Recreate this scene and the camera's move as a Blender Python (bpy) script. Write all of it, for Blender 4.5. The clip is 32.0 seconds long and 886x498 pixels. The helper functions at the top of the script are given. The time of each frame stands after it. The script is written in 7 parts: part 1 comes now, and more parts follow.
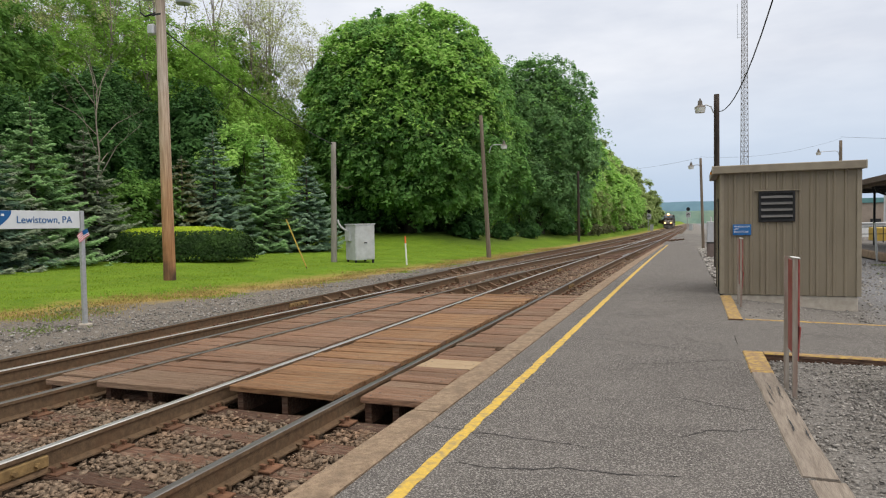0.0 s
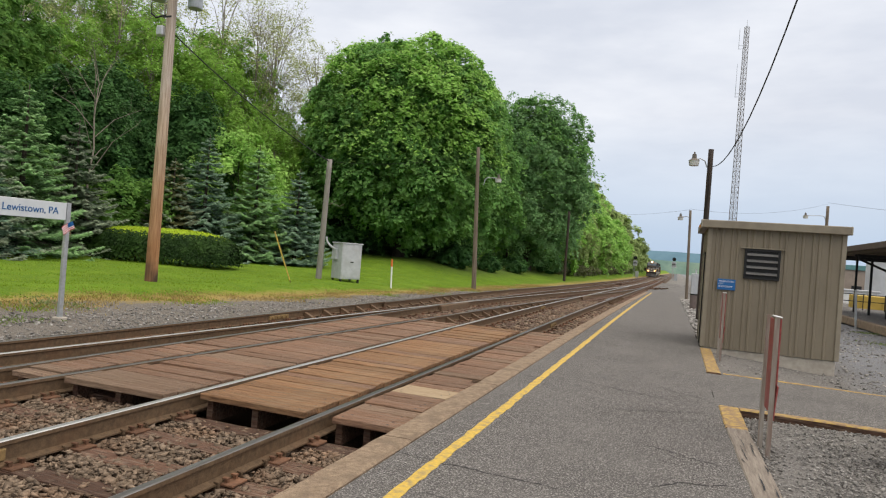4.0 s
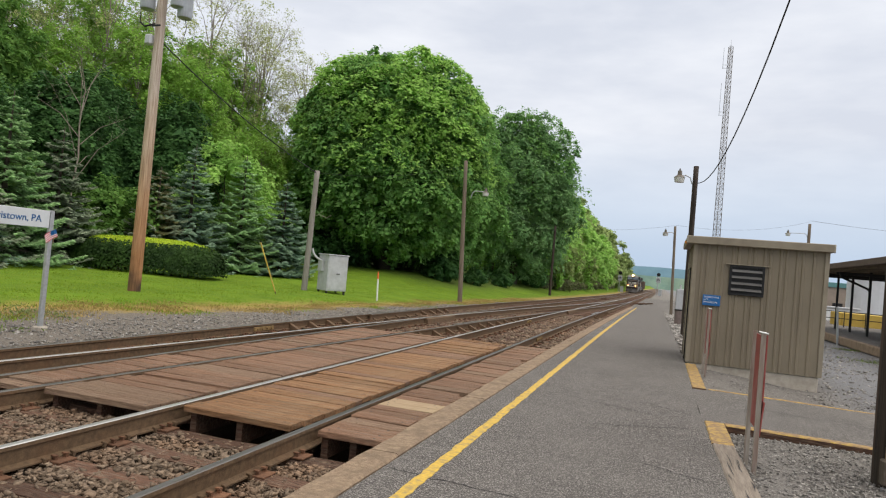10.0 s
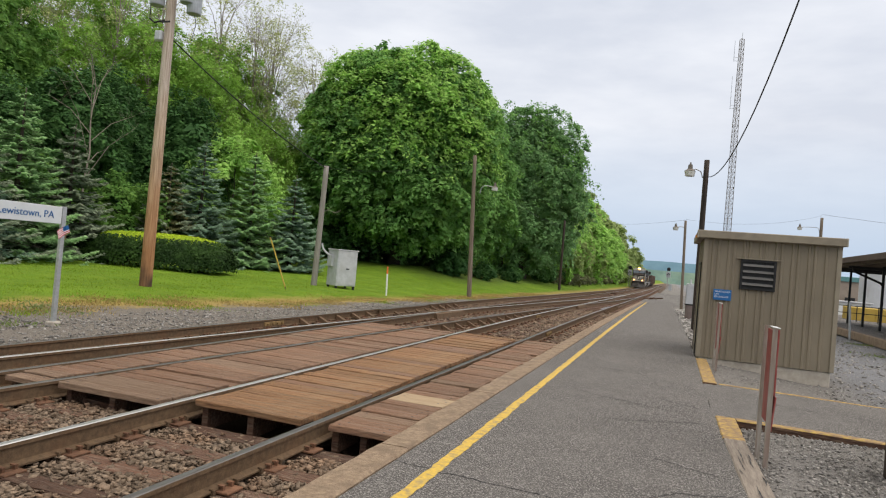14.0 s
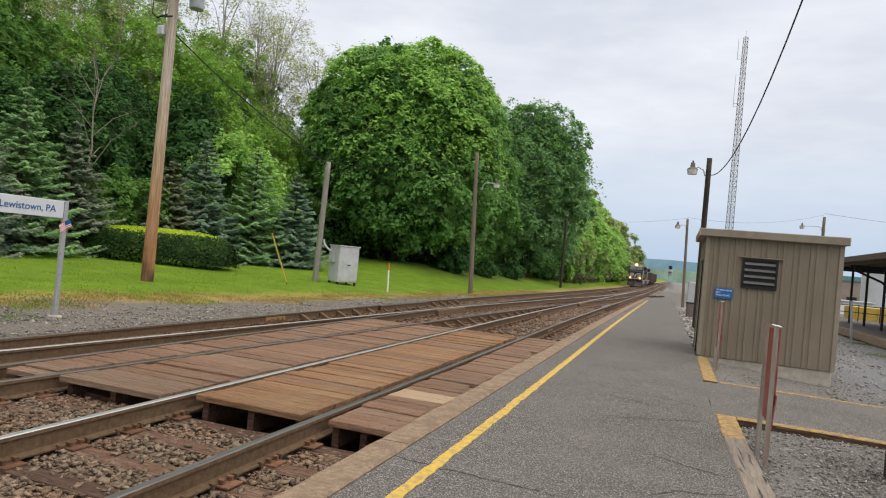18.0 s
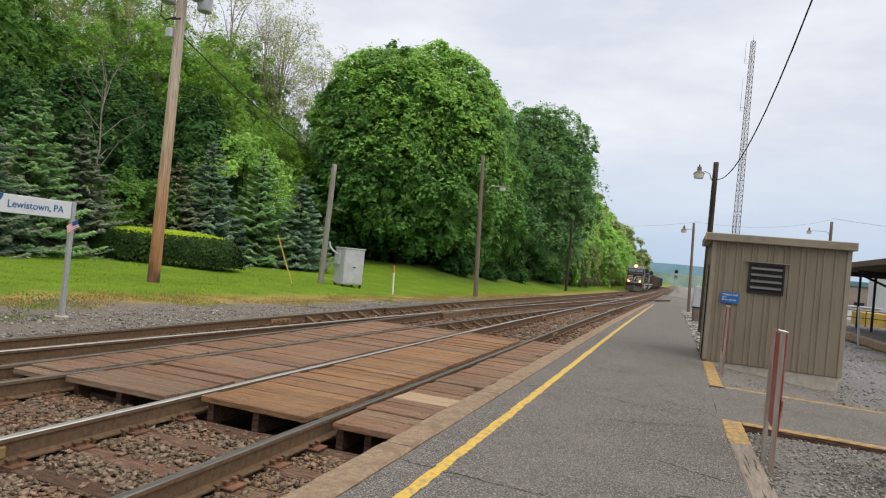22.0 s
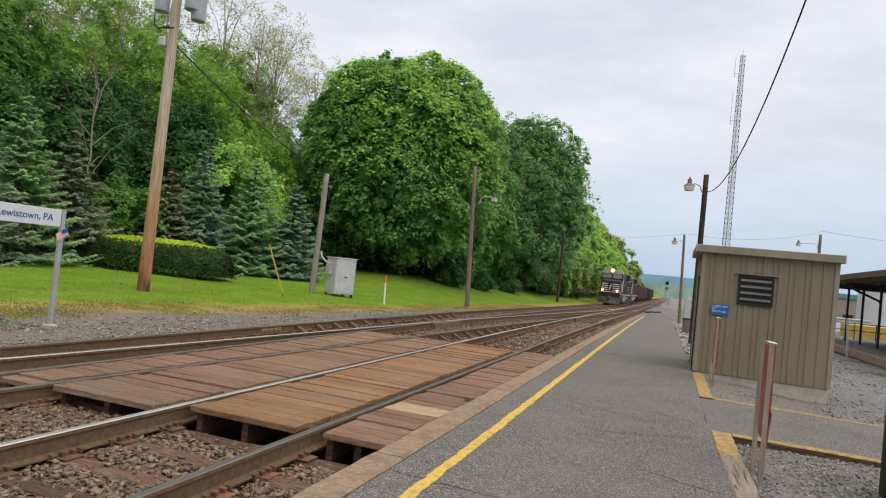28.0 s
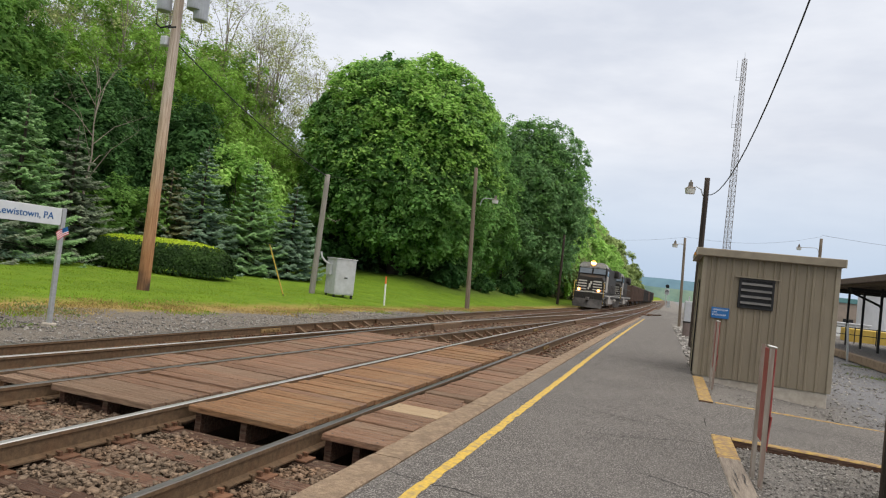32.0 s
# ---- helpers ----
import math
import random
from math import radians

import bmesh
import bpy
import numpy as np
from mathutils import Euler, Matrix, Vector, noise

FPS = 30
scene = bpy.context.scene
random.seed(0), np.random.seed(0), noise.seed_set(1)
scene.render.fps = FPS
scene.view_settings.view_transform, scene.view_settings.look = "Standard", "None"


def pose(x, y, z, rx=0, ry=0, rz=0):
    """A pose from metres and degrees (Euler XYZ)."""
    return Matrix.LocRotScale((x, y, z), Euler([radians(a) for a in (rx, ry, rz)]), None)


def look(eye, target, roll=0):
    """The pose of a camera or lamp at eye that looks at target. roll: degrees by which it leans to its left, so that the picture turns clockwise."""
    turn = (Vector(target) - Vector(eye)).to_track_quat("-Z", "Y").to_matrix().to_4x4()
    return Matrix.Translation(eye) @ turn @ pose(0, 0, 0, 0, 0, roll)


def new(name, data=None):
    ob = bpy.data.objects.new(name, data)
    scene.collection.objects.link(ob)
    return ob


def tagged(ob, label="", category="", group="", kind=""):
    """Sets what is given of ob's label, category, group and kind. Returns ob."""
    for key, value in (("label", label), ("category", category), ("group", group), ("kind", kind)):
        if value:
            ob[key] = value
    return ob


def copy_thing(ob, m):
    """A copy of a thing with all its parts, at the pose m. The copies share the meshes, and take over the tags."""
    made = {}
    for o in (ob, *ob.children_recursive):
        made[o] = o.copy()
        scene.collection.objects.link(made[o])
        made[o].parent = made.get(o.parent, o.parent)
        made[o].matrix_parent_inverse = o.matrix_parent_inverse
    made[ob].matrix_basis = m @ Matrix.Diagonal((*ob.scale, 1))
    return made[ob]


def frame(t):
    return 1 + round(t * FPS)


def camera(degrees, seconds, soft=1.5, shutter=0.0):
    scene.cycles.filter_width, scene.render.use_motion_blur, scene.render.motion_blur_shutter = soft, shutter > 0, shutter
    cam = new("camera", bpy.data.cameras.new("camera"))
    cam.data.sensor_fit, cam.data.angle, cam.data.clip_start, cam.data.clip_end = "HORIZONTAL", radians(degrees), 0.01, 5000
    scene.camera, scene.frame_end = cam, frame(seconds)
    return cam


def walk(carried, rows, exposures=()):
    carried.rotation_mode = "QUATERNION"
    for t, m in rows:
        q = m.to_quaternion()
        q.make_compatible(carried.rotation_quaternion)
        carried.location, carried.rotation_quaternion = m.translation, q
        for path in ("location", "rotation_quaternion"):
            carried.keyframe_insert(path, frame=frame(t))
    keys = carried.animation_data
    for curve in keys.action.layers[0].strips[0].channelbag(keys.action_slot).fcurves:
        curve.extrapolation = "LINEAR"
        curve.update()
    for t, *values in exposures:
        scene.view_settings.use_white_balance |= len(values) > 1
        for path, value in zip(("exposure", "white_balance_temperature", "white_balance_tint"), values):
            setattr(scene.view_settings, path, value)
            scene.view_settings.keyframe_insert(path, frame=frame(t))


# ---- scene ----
cam = camera(68.4, 32.0, soft=1.15)
# seconds, eye, target, roll
PATH = [
    (0, (3.149, -0.089, 1.654), (2.4325, 1.7762, 1.5780), -1.01),
    (0.5, (3.147, -0.083, 1.654), (2.4313, 1.7833, 1.5965), -0.66),
    (1, (3.147, -0.081, 1.653), (2.4617, 1.7970, 1.6006), -0.13),
    (1.5, (3.147, -0.081, 1.652), (2.4659, 1.7988, 1.6124), 0.11),
    (2, (3.145, -0.076, 1.649), (2.4479, 1.7987, 1.6169), -0.07),
    (2.5, (3.141, -0.079, 1.648), (2.4456, 1.7954, 1.5905), 0.13),
    (3, (3.140, -0.083, 1.647), (2.4444, 1.7922, 1.6350), 3.91),
    (3.5, (3.138, -0.086, 1.647), (2.4409, 1.7884, 1.6490), 4.18),
    (5.5, (3.095, -0.068, 1.643), (2.5138, 1.8451, 1.6969), 5.39),
    (6, (3.094, -0.071, 1.643), (2.5249, 1.8451, 1.7046), 5.50),
    (6.5, (3.094, -0.073, 1.642), (2.5067, 1.8371, 1.7191), 5.28),
    (7, (3.094, -0.078, 1.642), (2.4869, 1.8256, 1.7276), 5.54),
    (7.5, (3.095, -0.082, 1.642), (2.4674, 1.8151, 1.7279), 5.80),
    (8, (3.095, -0.082, 1.642), (2.4616, 1.8138, 1.7239), 5.53),
    (8.5, (3.095, -0.083, 1.642), (2.4601, 1.8120, 1.7183), 5.14),
    (9, (3.096, -0.081, 1.643), (2.4567, 1.8127, 1.7127), 5.15),
    (9.5, (3.094, -0.080, 1.642), (2.4553, 1.8142, 1.7015), 5.09),
    (10, (3.095, -0.081, 1.642), (2.4513, 1.8121, 1.6949), 5.08),
    (10.5, (3.094, -0.082, 1.641), (2.4478, 1.8104, 1.6925), 5.43),
    (11, (3.093, -0.081, 1.641), (2.4424, 1.8099, 1.6875), 4.94),
    (11.5, (3.092, -0.082, 1.640), (2.4384, 1.8074, 1.6844), 4.93),
    (12, (3.092, -0.083, 1.642), (2.4316, 1.8041, 1.6841), 4.85),
    (12.5, (3.091, -0.083, 1.641), (2.4274, 1.8035, 1.6803), 4.67),
    (13, (3.090, -0.082, 1.641), (2.4293, 1.8051, 1.6787), 4.64),
    (13.5, (3.091, -0.082, 1.641), (2.4271, 1.8037, 1.6772), 5.01),
    (14, (3.091, -0.083, 1.641), (2.4224, 1.8014, 1.6759), 4.97),
    (14.5, (3.092, -0.083, 1.640), (2.4218, 1.8013, 1.6738), 5.20),
    (16.5, (3.094, -0.074, 1.637), (2.4190, 1.8085, 1.6664), 5.34),
    (17, (3.093, -0.075, 1.636), (2.4214, 1.8090, 1.6644), 5.12),
    (17.5, (3.092, -0.075, 1.636), (2.4201, 1.8081, 1.6631), 5.19),
    (18, (3.093, -0.076, 1.636), (2.4206, 1.8071, 1.6608), 5.33),
    (18.5, (3.092, -0.076, 1.635), (2.4184, 1.8066, 1.6603), 5.17),
    (19, (3.092, -0.076, 1.635), (2.4168, 1.8069, 1.6595), 5.18),
    (19.5, (3.091, -0.075, 1.634), (2.4148, 1.8072, 1.6586), 5.21),
    (20, (3.092, -0.075, 1.635), (2.4145, 1.8069, 1.6635), 5.42),
    (20.5, (3.093, -0.076, 1.635), (2.4115, 1.8046, 1.6655), 5.39),
    (21, (3.093, -0.077, 1.636), (2.4108, 1.8027, 1.6677), 5.38),
    (21.5, (3.093, -0.078, 1.637), (2.4056, 1.7998, 1.6677), 5.48),
    (22, (3.093, -0.078, 1.638), (2.4043, 1.7995, 1.6696), 5.67),
    (22.5, (3.092, -0.077, 1.638), (2.4060, 1.8015, 1.6688), 5.57),
    (23, (3.090, -0.074, 1.638), (2.4152, 1.8087, 1.6717), 5.88),
    (23.5, (3.089, -0.073, 1.636), (2.4405, 1.8181, 1.6763), 5.80),
    (24, (3.092, -0.073, 1.636), (2.4489, 1.8200, 1.6783), 6.13),
    (24.5, (3.094, -0.077, 1.636), (2.4496, 1.8159, 1.6856), 6.81),
    (25, (3.095, -0.078, 1.636), (2.4449, 1.8127, 1.6873), 6.61),
    (25.5, (3.097, -0.082, 1.636), (2.4441, 1.8073, 1.6914), 6.33),
    (27.5, (3.101, -0.090, 1.637), (2.4331, 1.7938, 1.7017), 5.81),
    (28, (3.101, -0.090, 1.637), (2.4329, 1.7943, 1.7026), 5.98),
    (28.5, (3.101, -0.088, 1.636), (2.4331, 1.7960, 1.7002), 5.96),
    (29, (3.103, -0.086, 1.637), (2.4317, 1.7964, 1.7003), 5.96),
    (29.5, (3.103, -0.086, 1.637), (2.4271, 1.7952, 1.7013), 5.71),
    (30, (3.103, -0.083, 1.637), (2.4252, 1.7971, 1.7046), 5.84),
    (30.5, (3.102, -0.081, 1.637), (2.4269, 1.8005, 1.7052), 5.98),
    (31, (3.101, -0.079, 1.637), (2.4309, 1.8035, 1.7063), 6.09),
    (31.5, (3.100, -0.079, 1.636), (2.4305, 1.8042, 1.7071), 6.26),
    (32, (3.099, -0.075, 1.635), (2.4294, 1.8079, 1.7049), 6.40),
]
walk(cam, [(t, look(e, g, r)) for t, e, g, r in PATH])

# ---- light ----
world = bpy.data.worlds.new("overcast_sky")
scene.world = world
world.use_nodes = True


def build_world():
    nt = world.node_tree
    nt.nodes.clear()
    N = nt.nodes.new
    out = N("ShaderNodeOutputWorld")
    bg = N("ShaderNodeBackground")
    sky = N("ShaderNodeTexSky")
    sky.sky_type = "NISHITA"
    sky.sun_disc = False
    sky.sun_elevation = radians(57)
    sky.sun_rotation = radians(107)
    sky.dust_density = 4.0
    tc = N("ShaderNodeTexCoord")
    mp = N("ShaderNodeMapping")
    mp.inputs["Scale"].default_value = (1.6, 1.6, 5.5)
    noise_a = N("ShaderNodeTexNoise")
    noise_a.inputs["Scale"].default_value = 2.2
    noise_a.inputs["Detail"].default_value = 5
    noise_a.inputs["Roughness"].default_value = 0.55
    nt.links.new(tc.outputs["Generated"], mp.inputs["Vector"])
    nt.links.new(mp.outputs["Vector"], noise_a.inputs["Vector"])
    cloud = N("ShaderNodeValToRGB")
    cloud.color_ramp.elements[0].position = 0.36
    cloud.color_ramp.elements[0].color = (5.75, 6.05, 6.75, 1)
    cloud.color_ramp.elements[1].position = 0.74
    cloud.color_ramp.elements[1].color = (7.6, 7.75, 8.15, 1)
    nt.links.new(noise_a.outputs["Fac"], cloud.inputs["Fac"])
    # the cloud cover thins to blue-grey near the horizon
    sep = N("ShaderNodeSeparateXYZ")
    nt.links.new(tc.outputs["Generated"], sep.inputs[0])
    low = N("ShaderNodeMapRange")
    low.inputs["From Min"].default_value = 0.02
    low.inputs["From Max"].default_value = 0.26
    low.inputs["To Min"].default_value = 0.72
    low.inputs["To Max"].default_value = 1.0
    nt.links.new(sep.outputs["Z"], low.inputs["Value"])
    tint = N("ShaderNodeMix")
    tint.data_type = "RGBA"
    tint.inputs[6].default_value = (4.3, 5.3, 6.7, 1)
    lowf = N("ShaderNodeMapRange")
    lowf.inputs["From Min"].default_value = 0.03
    lowf.inputs["From Max"].default_value = 0.22
    nt.links.new(sep.outputs["Z"], lowf.inputs["Value"])
    nt.links.new(lowf.outputs["Result"], tint.inputs[0])
    nt.links.new(cloud.outputs["Color"], tint.inputs[7])
    # an overcast dome is about twice as bright overhead
    high = N("ShaderNodeMapRange")
    high.inputs["From Min"].default_value = 0.42
    high.inputs["From Max"].default_value = 1.0
    nt.links.new(sep.outputs["Z"], high.inputs["Value"])
    gain = N("ShaderNodeMix")
    gain.data_type = "RGBA"
    gain.inputs[6].default_value, gain.inputs[7].default_value = (1, 1, 1, 1), (2.15, 1.93, 1.62, 1)
    nt.links.new(high.outputs["Result"], gain.inputs[0])
    dome = N("ShaderNodeVectorMath")
    dome.operation = "MULTIPLY"
    nt.links.new(tint.outputs[2], dome.inputs[0])
    nt.links.new(gain.outputs[2], dome.inputs[1])
    mix = N("ShaderNodeMix")
    mix.data_type = "RGBA"
    mix.inputs[0].default_value = 0.93
    nt.links.new(sky.outputs["Color"], mix.inputs[6])
    nt.links.new(dome.outputs[0], mix.inputs[7])
    nt.links.new(mix.outputs[2], bg.inputs["Color"])
    bg.inputs["Strength"].default_value = 0.104
    nt.links.new(bg.outputs[0], out.inputs[0])


build_world()
sun = new("sun", bpy.data.lights.new("sun", "SUN"))
sun.data.energy, sun.data.angle, sun.data.color = 1.15, radians(70), (1.0, 0.94, 0.85)
sun.matrix_world = look((0, 0, 50), (-26, 8, 8))
scene.view_settings.exposure = 0.30


# ---- materials ----
def mat(name, base, second=None, rough=0.8, metal=0.0, scale=8.0, bump=0.0, bump_scale=60.0, amount=1.0, stretch=(1, 1, 1),
        jitter=0.0, spec=0.3, trans=0.0, island=False, third=None, third_scale=1.0, third_amount=0.5, lo=0.35, hi=0.65, third_lo=0.48):
    """A noisy two- or three-tone surface. jitter: brightness varies by object (or by island)."""
    m = bpy.data.materials.new(name)
    m.use_nodes = True
    nt = m.node_tree
    L, N = nt.links.new, nt.nodes.new
    p = nt.nodes["Principled BSDF"]
    p.inputs["Roughness"].default_value = rough
    p.inputs["Metallic"].default_value = metal
    p.inputs["Specular IOR Level"].default_value = spec
    tc = N("ShaderNodeTexCoord")
    mp = N("ShaderNodeMapping")
    mp.inputs["Scale"].default_value = stretch
    L(tc.outputs["Object"], mp.inputs["Vector"])
    n1 = N("ShaderNodeTexNoise")
    n1.inputs["Scale"].default_value = scale
    n1.inputs["Detail"].default_value = 6
    n1.inputs["Roughness"].default_value = 0.6
    L(mp.outputs[0], n1.inputs["Vector"])
    r = N("ShaderNodeMapRange")
    r.inputs["From Min"].default_value, r.inputs["From Max"].default_value = lo, hi
    r.inputs["To Max"].default_value = amount
    L(n1.outputs["Fac"], r.inputs["Value"])
    mx = N("ShaderNodeMix")
    mx.data_type = "RGBA"
    second = second or tuple(c * 0.7 for c in base)
    mx.inputs[6].default_value, mx.inputs[7].default_value = (*base, 1), (*second, 1)
    L(r.outputs[0], mx.inputs[0])
    col = mx.outputs[2]
    if third:
        n2 = N("ShaderNodeTexNoise")
        n2.inputs["Scale"].default_value = third_scale
        n2.inputs["Detail"].default_value = 5
        L(mp.outputs[0], n2.inputs["Vector"])
        r2 = N("ShaderNodeMapRange")
        r2.inputs["From Min"].default_value, r2.inputs["From Max"].default_value = third_lo, third_lo + 0.2
        r2.inputs["To Max"].default_value = third_amount
        L(n2.outputs["Fac"], r2.inputs["Value"])
        m2 = N("ShaderNodeMix")
        m2.data_type = "RGBA"
        L(r2.outputs[0], m2.inputs[0])
        L(col, m2.inputs[6])
        m2.inputs[7].default_value = (*third, 1)
        col = m2.outputs[2]
    if jitter:
        if island:
            rnd = N("ShaderNodeNewGeometry").outputs["Random Per Island"]
        else:
            rnd = N("ShaderNodeObjectInfo").outputs["Random"]
        jr = N("ShaderNodeMapRange")
        jr.inputs["To Min"].default_value, jr.inputs["To Max"].default_value = 1 - jitter, 1 + jitter
        L(rnd, jr.inputs["Value"])
        vm = N("ShaderNodeVectorMath")
        vm.operation = "SCALE"
        L(col, vm.inputs[0])
        L(jr.outputs[0], vm.inputs["Scale"])
        col = vm.outputs[0]
    L(col, p.inputs["Base Color"])
    if bump:
        n3 = N("ShaderNodeTexNoise")
        n3.inputs["Scale"].default_value = bump_scale
        n3.inputs["Detail"].default_value = 4
        L(mp.outputs[0], n3.inputs["Vector"])
        b = N("ShaderNodeBump")
        b.inputs["Strength"].default_value = bump
        b.inputs["Distance"].default_value = 0.02
        L(n3.outputs["Fac"], b.inputs["Height"])
        L(b.outputs[0], p.inputs["Normal"])
    if trans:
        t = N("ShaderNodeBsdfTranslucent")
        L(col, t.inputs["Color"])
        ms = N("ShaderNodeMixShader")
        ms.inputs[0].default_value = trans
        L(p.outputs[0], ms.inputs[1])
        L(t.outputs[0], ms.inputs[2])
        L(ms.outputs[0], nt.nodes["Material Output"].inputs[0])
    return m


def speckled(name, base, dark, pale):
    """Worn asphalt: fine pale and dark aggregate, broad stains and patches."""
    m = bpy.data.materials.new(name)
    m.use_nodes = True
    nt = m.node_tree
    L, N = nt.links.new, nt.nodes.new
    p = nt.nodes["Principled BSDF"]
    p.inputs["Roughness"].default_value = 0.92
    p.inputs["Specular IOR Level"].default_value = 0.2
    tc = N("ShaderNodeTexCoord")
    col = None
    cur = (*base, 1)
    for sc, lo, hi, amt, tone in ((78, 0.46, 0.57, 1.0, dark), (64, 0.575, 0.63, 1.0, pale), (9, 0.48, 0.75, 0.30, dark), (1.1, 0.45, 0.7, 0.45, tuple(c * 1.25 for c in base)), (0.45, 0.5, 0.7, 0.35, tuple(c * 0.75 for c in base))):
        n = N("ShaderNodeTexNoise")
        n.inputs["Scale"].default_value = sc
        n.inputs["Detail"].default_value = 4 if sc < 20 else 2
        L(tc.outputs["Object"], n.inputs["Vector"])
        r = N("ShaderNodeMapRange")
        r.inputs["From Min"].default_value, r.inputs["From Max"].default_value, r.inputs["To Max"].default_value = lo, hi, amt
        L(n.outputs["Fac"], r.inputs["Value"])
        x = N("ShaderNodeMix")
        x.data_type = "RGBA"
        L(r.outputs[0], x.inputs[0])
        if col is None:
            x.inputs[6].default_value = cur
        else:
            L(col, x.inputs[6])
        x.inputs[7].default_value = (*tone, 1)
        col = x.outputs[2]
    # single stones of the aggregate, pale and dark
    for sc, lo, hi, amt, tone in ((95, 0.80, 0.86, 0.55, pale), (115, 0.26, 0.18, 0.55, dark)):
        vo = N("ShaderNodeTexVoronoi")
        vo.inputs["Scale"].default_value = sc
        L(tc.outputs["Object"], vo.inputs["Vector"])
        se = N("ShaderNodeSeparateColor")
        L(vo.outputs["Color"], se.inputs[0])
        r = N("ShaderNodeMapRange")
        r.inputs["From Min"].default_value, r.inputs["From Max"].default_value, r.inputs["To Max"].default_value = lo, hi, amt
        L(se.outputs[0], r.inputs["Value"])
        x = N("ShaderNodeMix")
        x.data_type = "RGBA"
        L(r.outputs[0], x.inputs[0])
        L(col, x.inputs[6])
        x.inputs[7].default_value = (*tone, 1)
        col = x.outputs[2]
    L(col, p.inputs["Base Color"])
    n = N("ShaderNodeTexNoise")
    n.inputs["Scale"].default_value = 90
    L(tc.outputs["Object"], n.inputs["Vector"])
    b = N("ShaderNodeBump")
    b.inputs["Strength"].default_value, b.inputs["Distance"].default_value = 1.0, 0.014
    L(n.outputs["Fac"], b.inputs["Height"])
    L(b.outputs[0], p.inputs["Normal"])
    return m


def glow(name, color, strength):
    m = bpy.data.materials.new(name)
    m.use_nodes = True
    p = m.node_tree.nodes["Principled BSDF"]
    p.inputs["Base Color"].default_value = (*color, 1)
    p.inputs["Emission Color"].default_value = (*color, 1)
    p.inputs["Emission Strength"].default_value = strength
    return m


M_ASPHALT = speckled("asphalt", (0.156, 0.144, 0.134), (0.062, 0.057, 0.054), (0.38, 0.36, 0.335))
M_CURB = mat("curb_concrete", (0.335, 0.248, 0.168), (0.215, 0.154, 0.104), 0.9, scale=22, bump=0.9, bump_scale=60, third=(0.17, 0.122, 0.085), third_scale=4.5, third_amount=0.75)
M_YELLOW = mat("worn_yellow_paint", (0.66, 0.44, 0.07), (0.50, 0.34, 0.08), 0.75, scale=24, bump=0.3, bump_scale=120, third=(0.26, 0.21, 0.13), third_scale=14, third_amount=0.75)
M_PLANK = mat("weathered_plank", (0.400, 0.220, 0.108), (0.190, 0.100, 0.052), 0.85, scale=5, stretch=(1, 11, 9), bump=1.0, bump_scale=20, jitter=0.14, third=(0.33, 0.235, 0.145), third_scale=1.6, third_amount=0.6)
M_PLANK_RED = mat("reddish_weathered_plank", (0.335, 0.192, 0.118), (0.170, 0.095, 0.060), 0.85, scale=6, stretch=(1, 12, 9), bump=1.0, bump_scale=20, jitter=0.14, third=(0.30, 0.215, 0.155), third_scale=1.8, third_amount=0.6)
M_PLANK_GREY = mat("greyed_plank", (0.355, 0.245, 0.165), (0.200, 0.130, 0.087), 0.88, scale=5, stretch=(1, 13, 9), bump=1.0, bump_scale=22, jitter=0.14, third=(0.24, 0.145, 0.095), third_scale=1.7, third_amount=0.7)
M_PLANK_NEW = mat("pale_plank", (0.40, 0.30, 0.19), (0.32, 0.23, 0.14), 0.85, scale=5, stretch=(1, 9, 9), bump=0.4, bump_scale=18)
M_TIE = mat("creosoted_tie", (0.160, 0.084, 0.053), (0.066, 0.038, 0.027), 0.9, scale=6, stretch=(1, 9, 8), bump=1.0, bump_scale=14, jitter=0.3, third=(0.22, 0.155, 0.11), third_scale=5, third_amount=0.8)
M_RUST = mat("rail_rust", (0.165, 0.108, 0.062), (0.100, 0.064, 0.038), 0.8, 0.1, scale=18, bump=0.25, bump_scale=60, third=(0.16, 0.085, 0.045), third_scale=3)
M_PLATE = mat("rusty_plate", (0.225, 0.115, 0.065), (0.13, 0.068, 0.042), 0.85, 0.1, scale=16, bump=0.3, jitter=0.3)
M_RAILTOP = mat("polished_rail_head", (0.66, 0.65, 0.63), (0.52, 0.51, 0.49), 0.34, 0.9, scale=30, stretch=(1, 0.05, 1))
M_RAILTOP_DULL = mat("dull_rail_head", (0.23, 0.22, 0.21), (0.15, 0.135, 0.12), 0.34, 0.85, scale=30, stretch=(1, 0.05, 1))
M_SHED = mat("tan_ribbed_cladding", (0.232, 0.196, 0.141), (0.200, 0.168, 0.122), 0.55, scale=3, stretch=(1, 1, 0.3), bump=0.05, bump_scale=25, third=(0.17, 0.145, 0.105), third_scale=1.1, third_amount=0.35)
M_SHED_TRIM = mat("tan_trim", (0.27, 0.235, 0.175), (0.235, 0.20, 0.15), 0.5, scale=4, third=(0.16, 0.13, 0.10), third_scale=2, third_amount=0.3)
M_CONCRETE = mat("concrete", (0.47, 0.425, 0.36), (0.37, 0.33, 0.28), 0.9, scale=9, bump=0.3, third=(0.24, 0.21, 0.17), third_scale=1.6)
M_DARK = mat("dark_metal", (0.03, 0.03, 0.032), (0.02, 0.02, 0.02), 0.5, 0.3, scale=10)
M_GREYMETAL = mat("grey_painted_metal", (0.50, 0.51, 0.53), (0.42, 0.43, 0.45), 0.5, 0.0, scale=5, third=(0.33, 0.32, 0.31), third_scale=2.2, third_amount=0.4, bump=0.05)
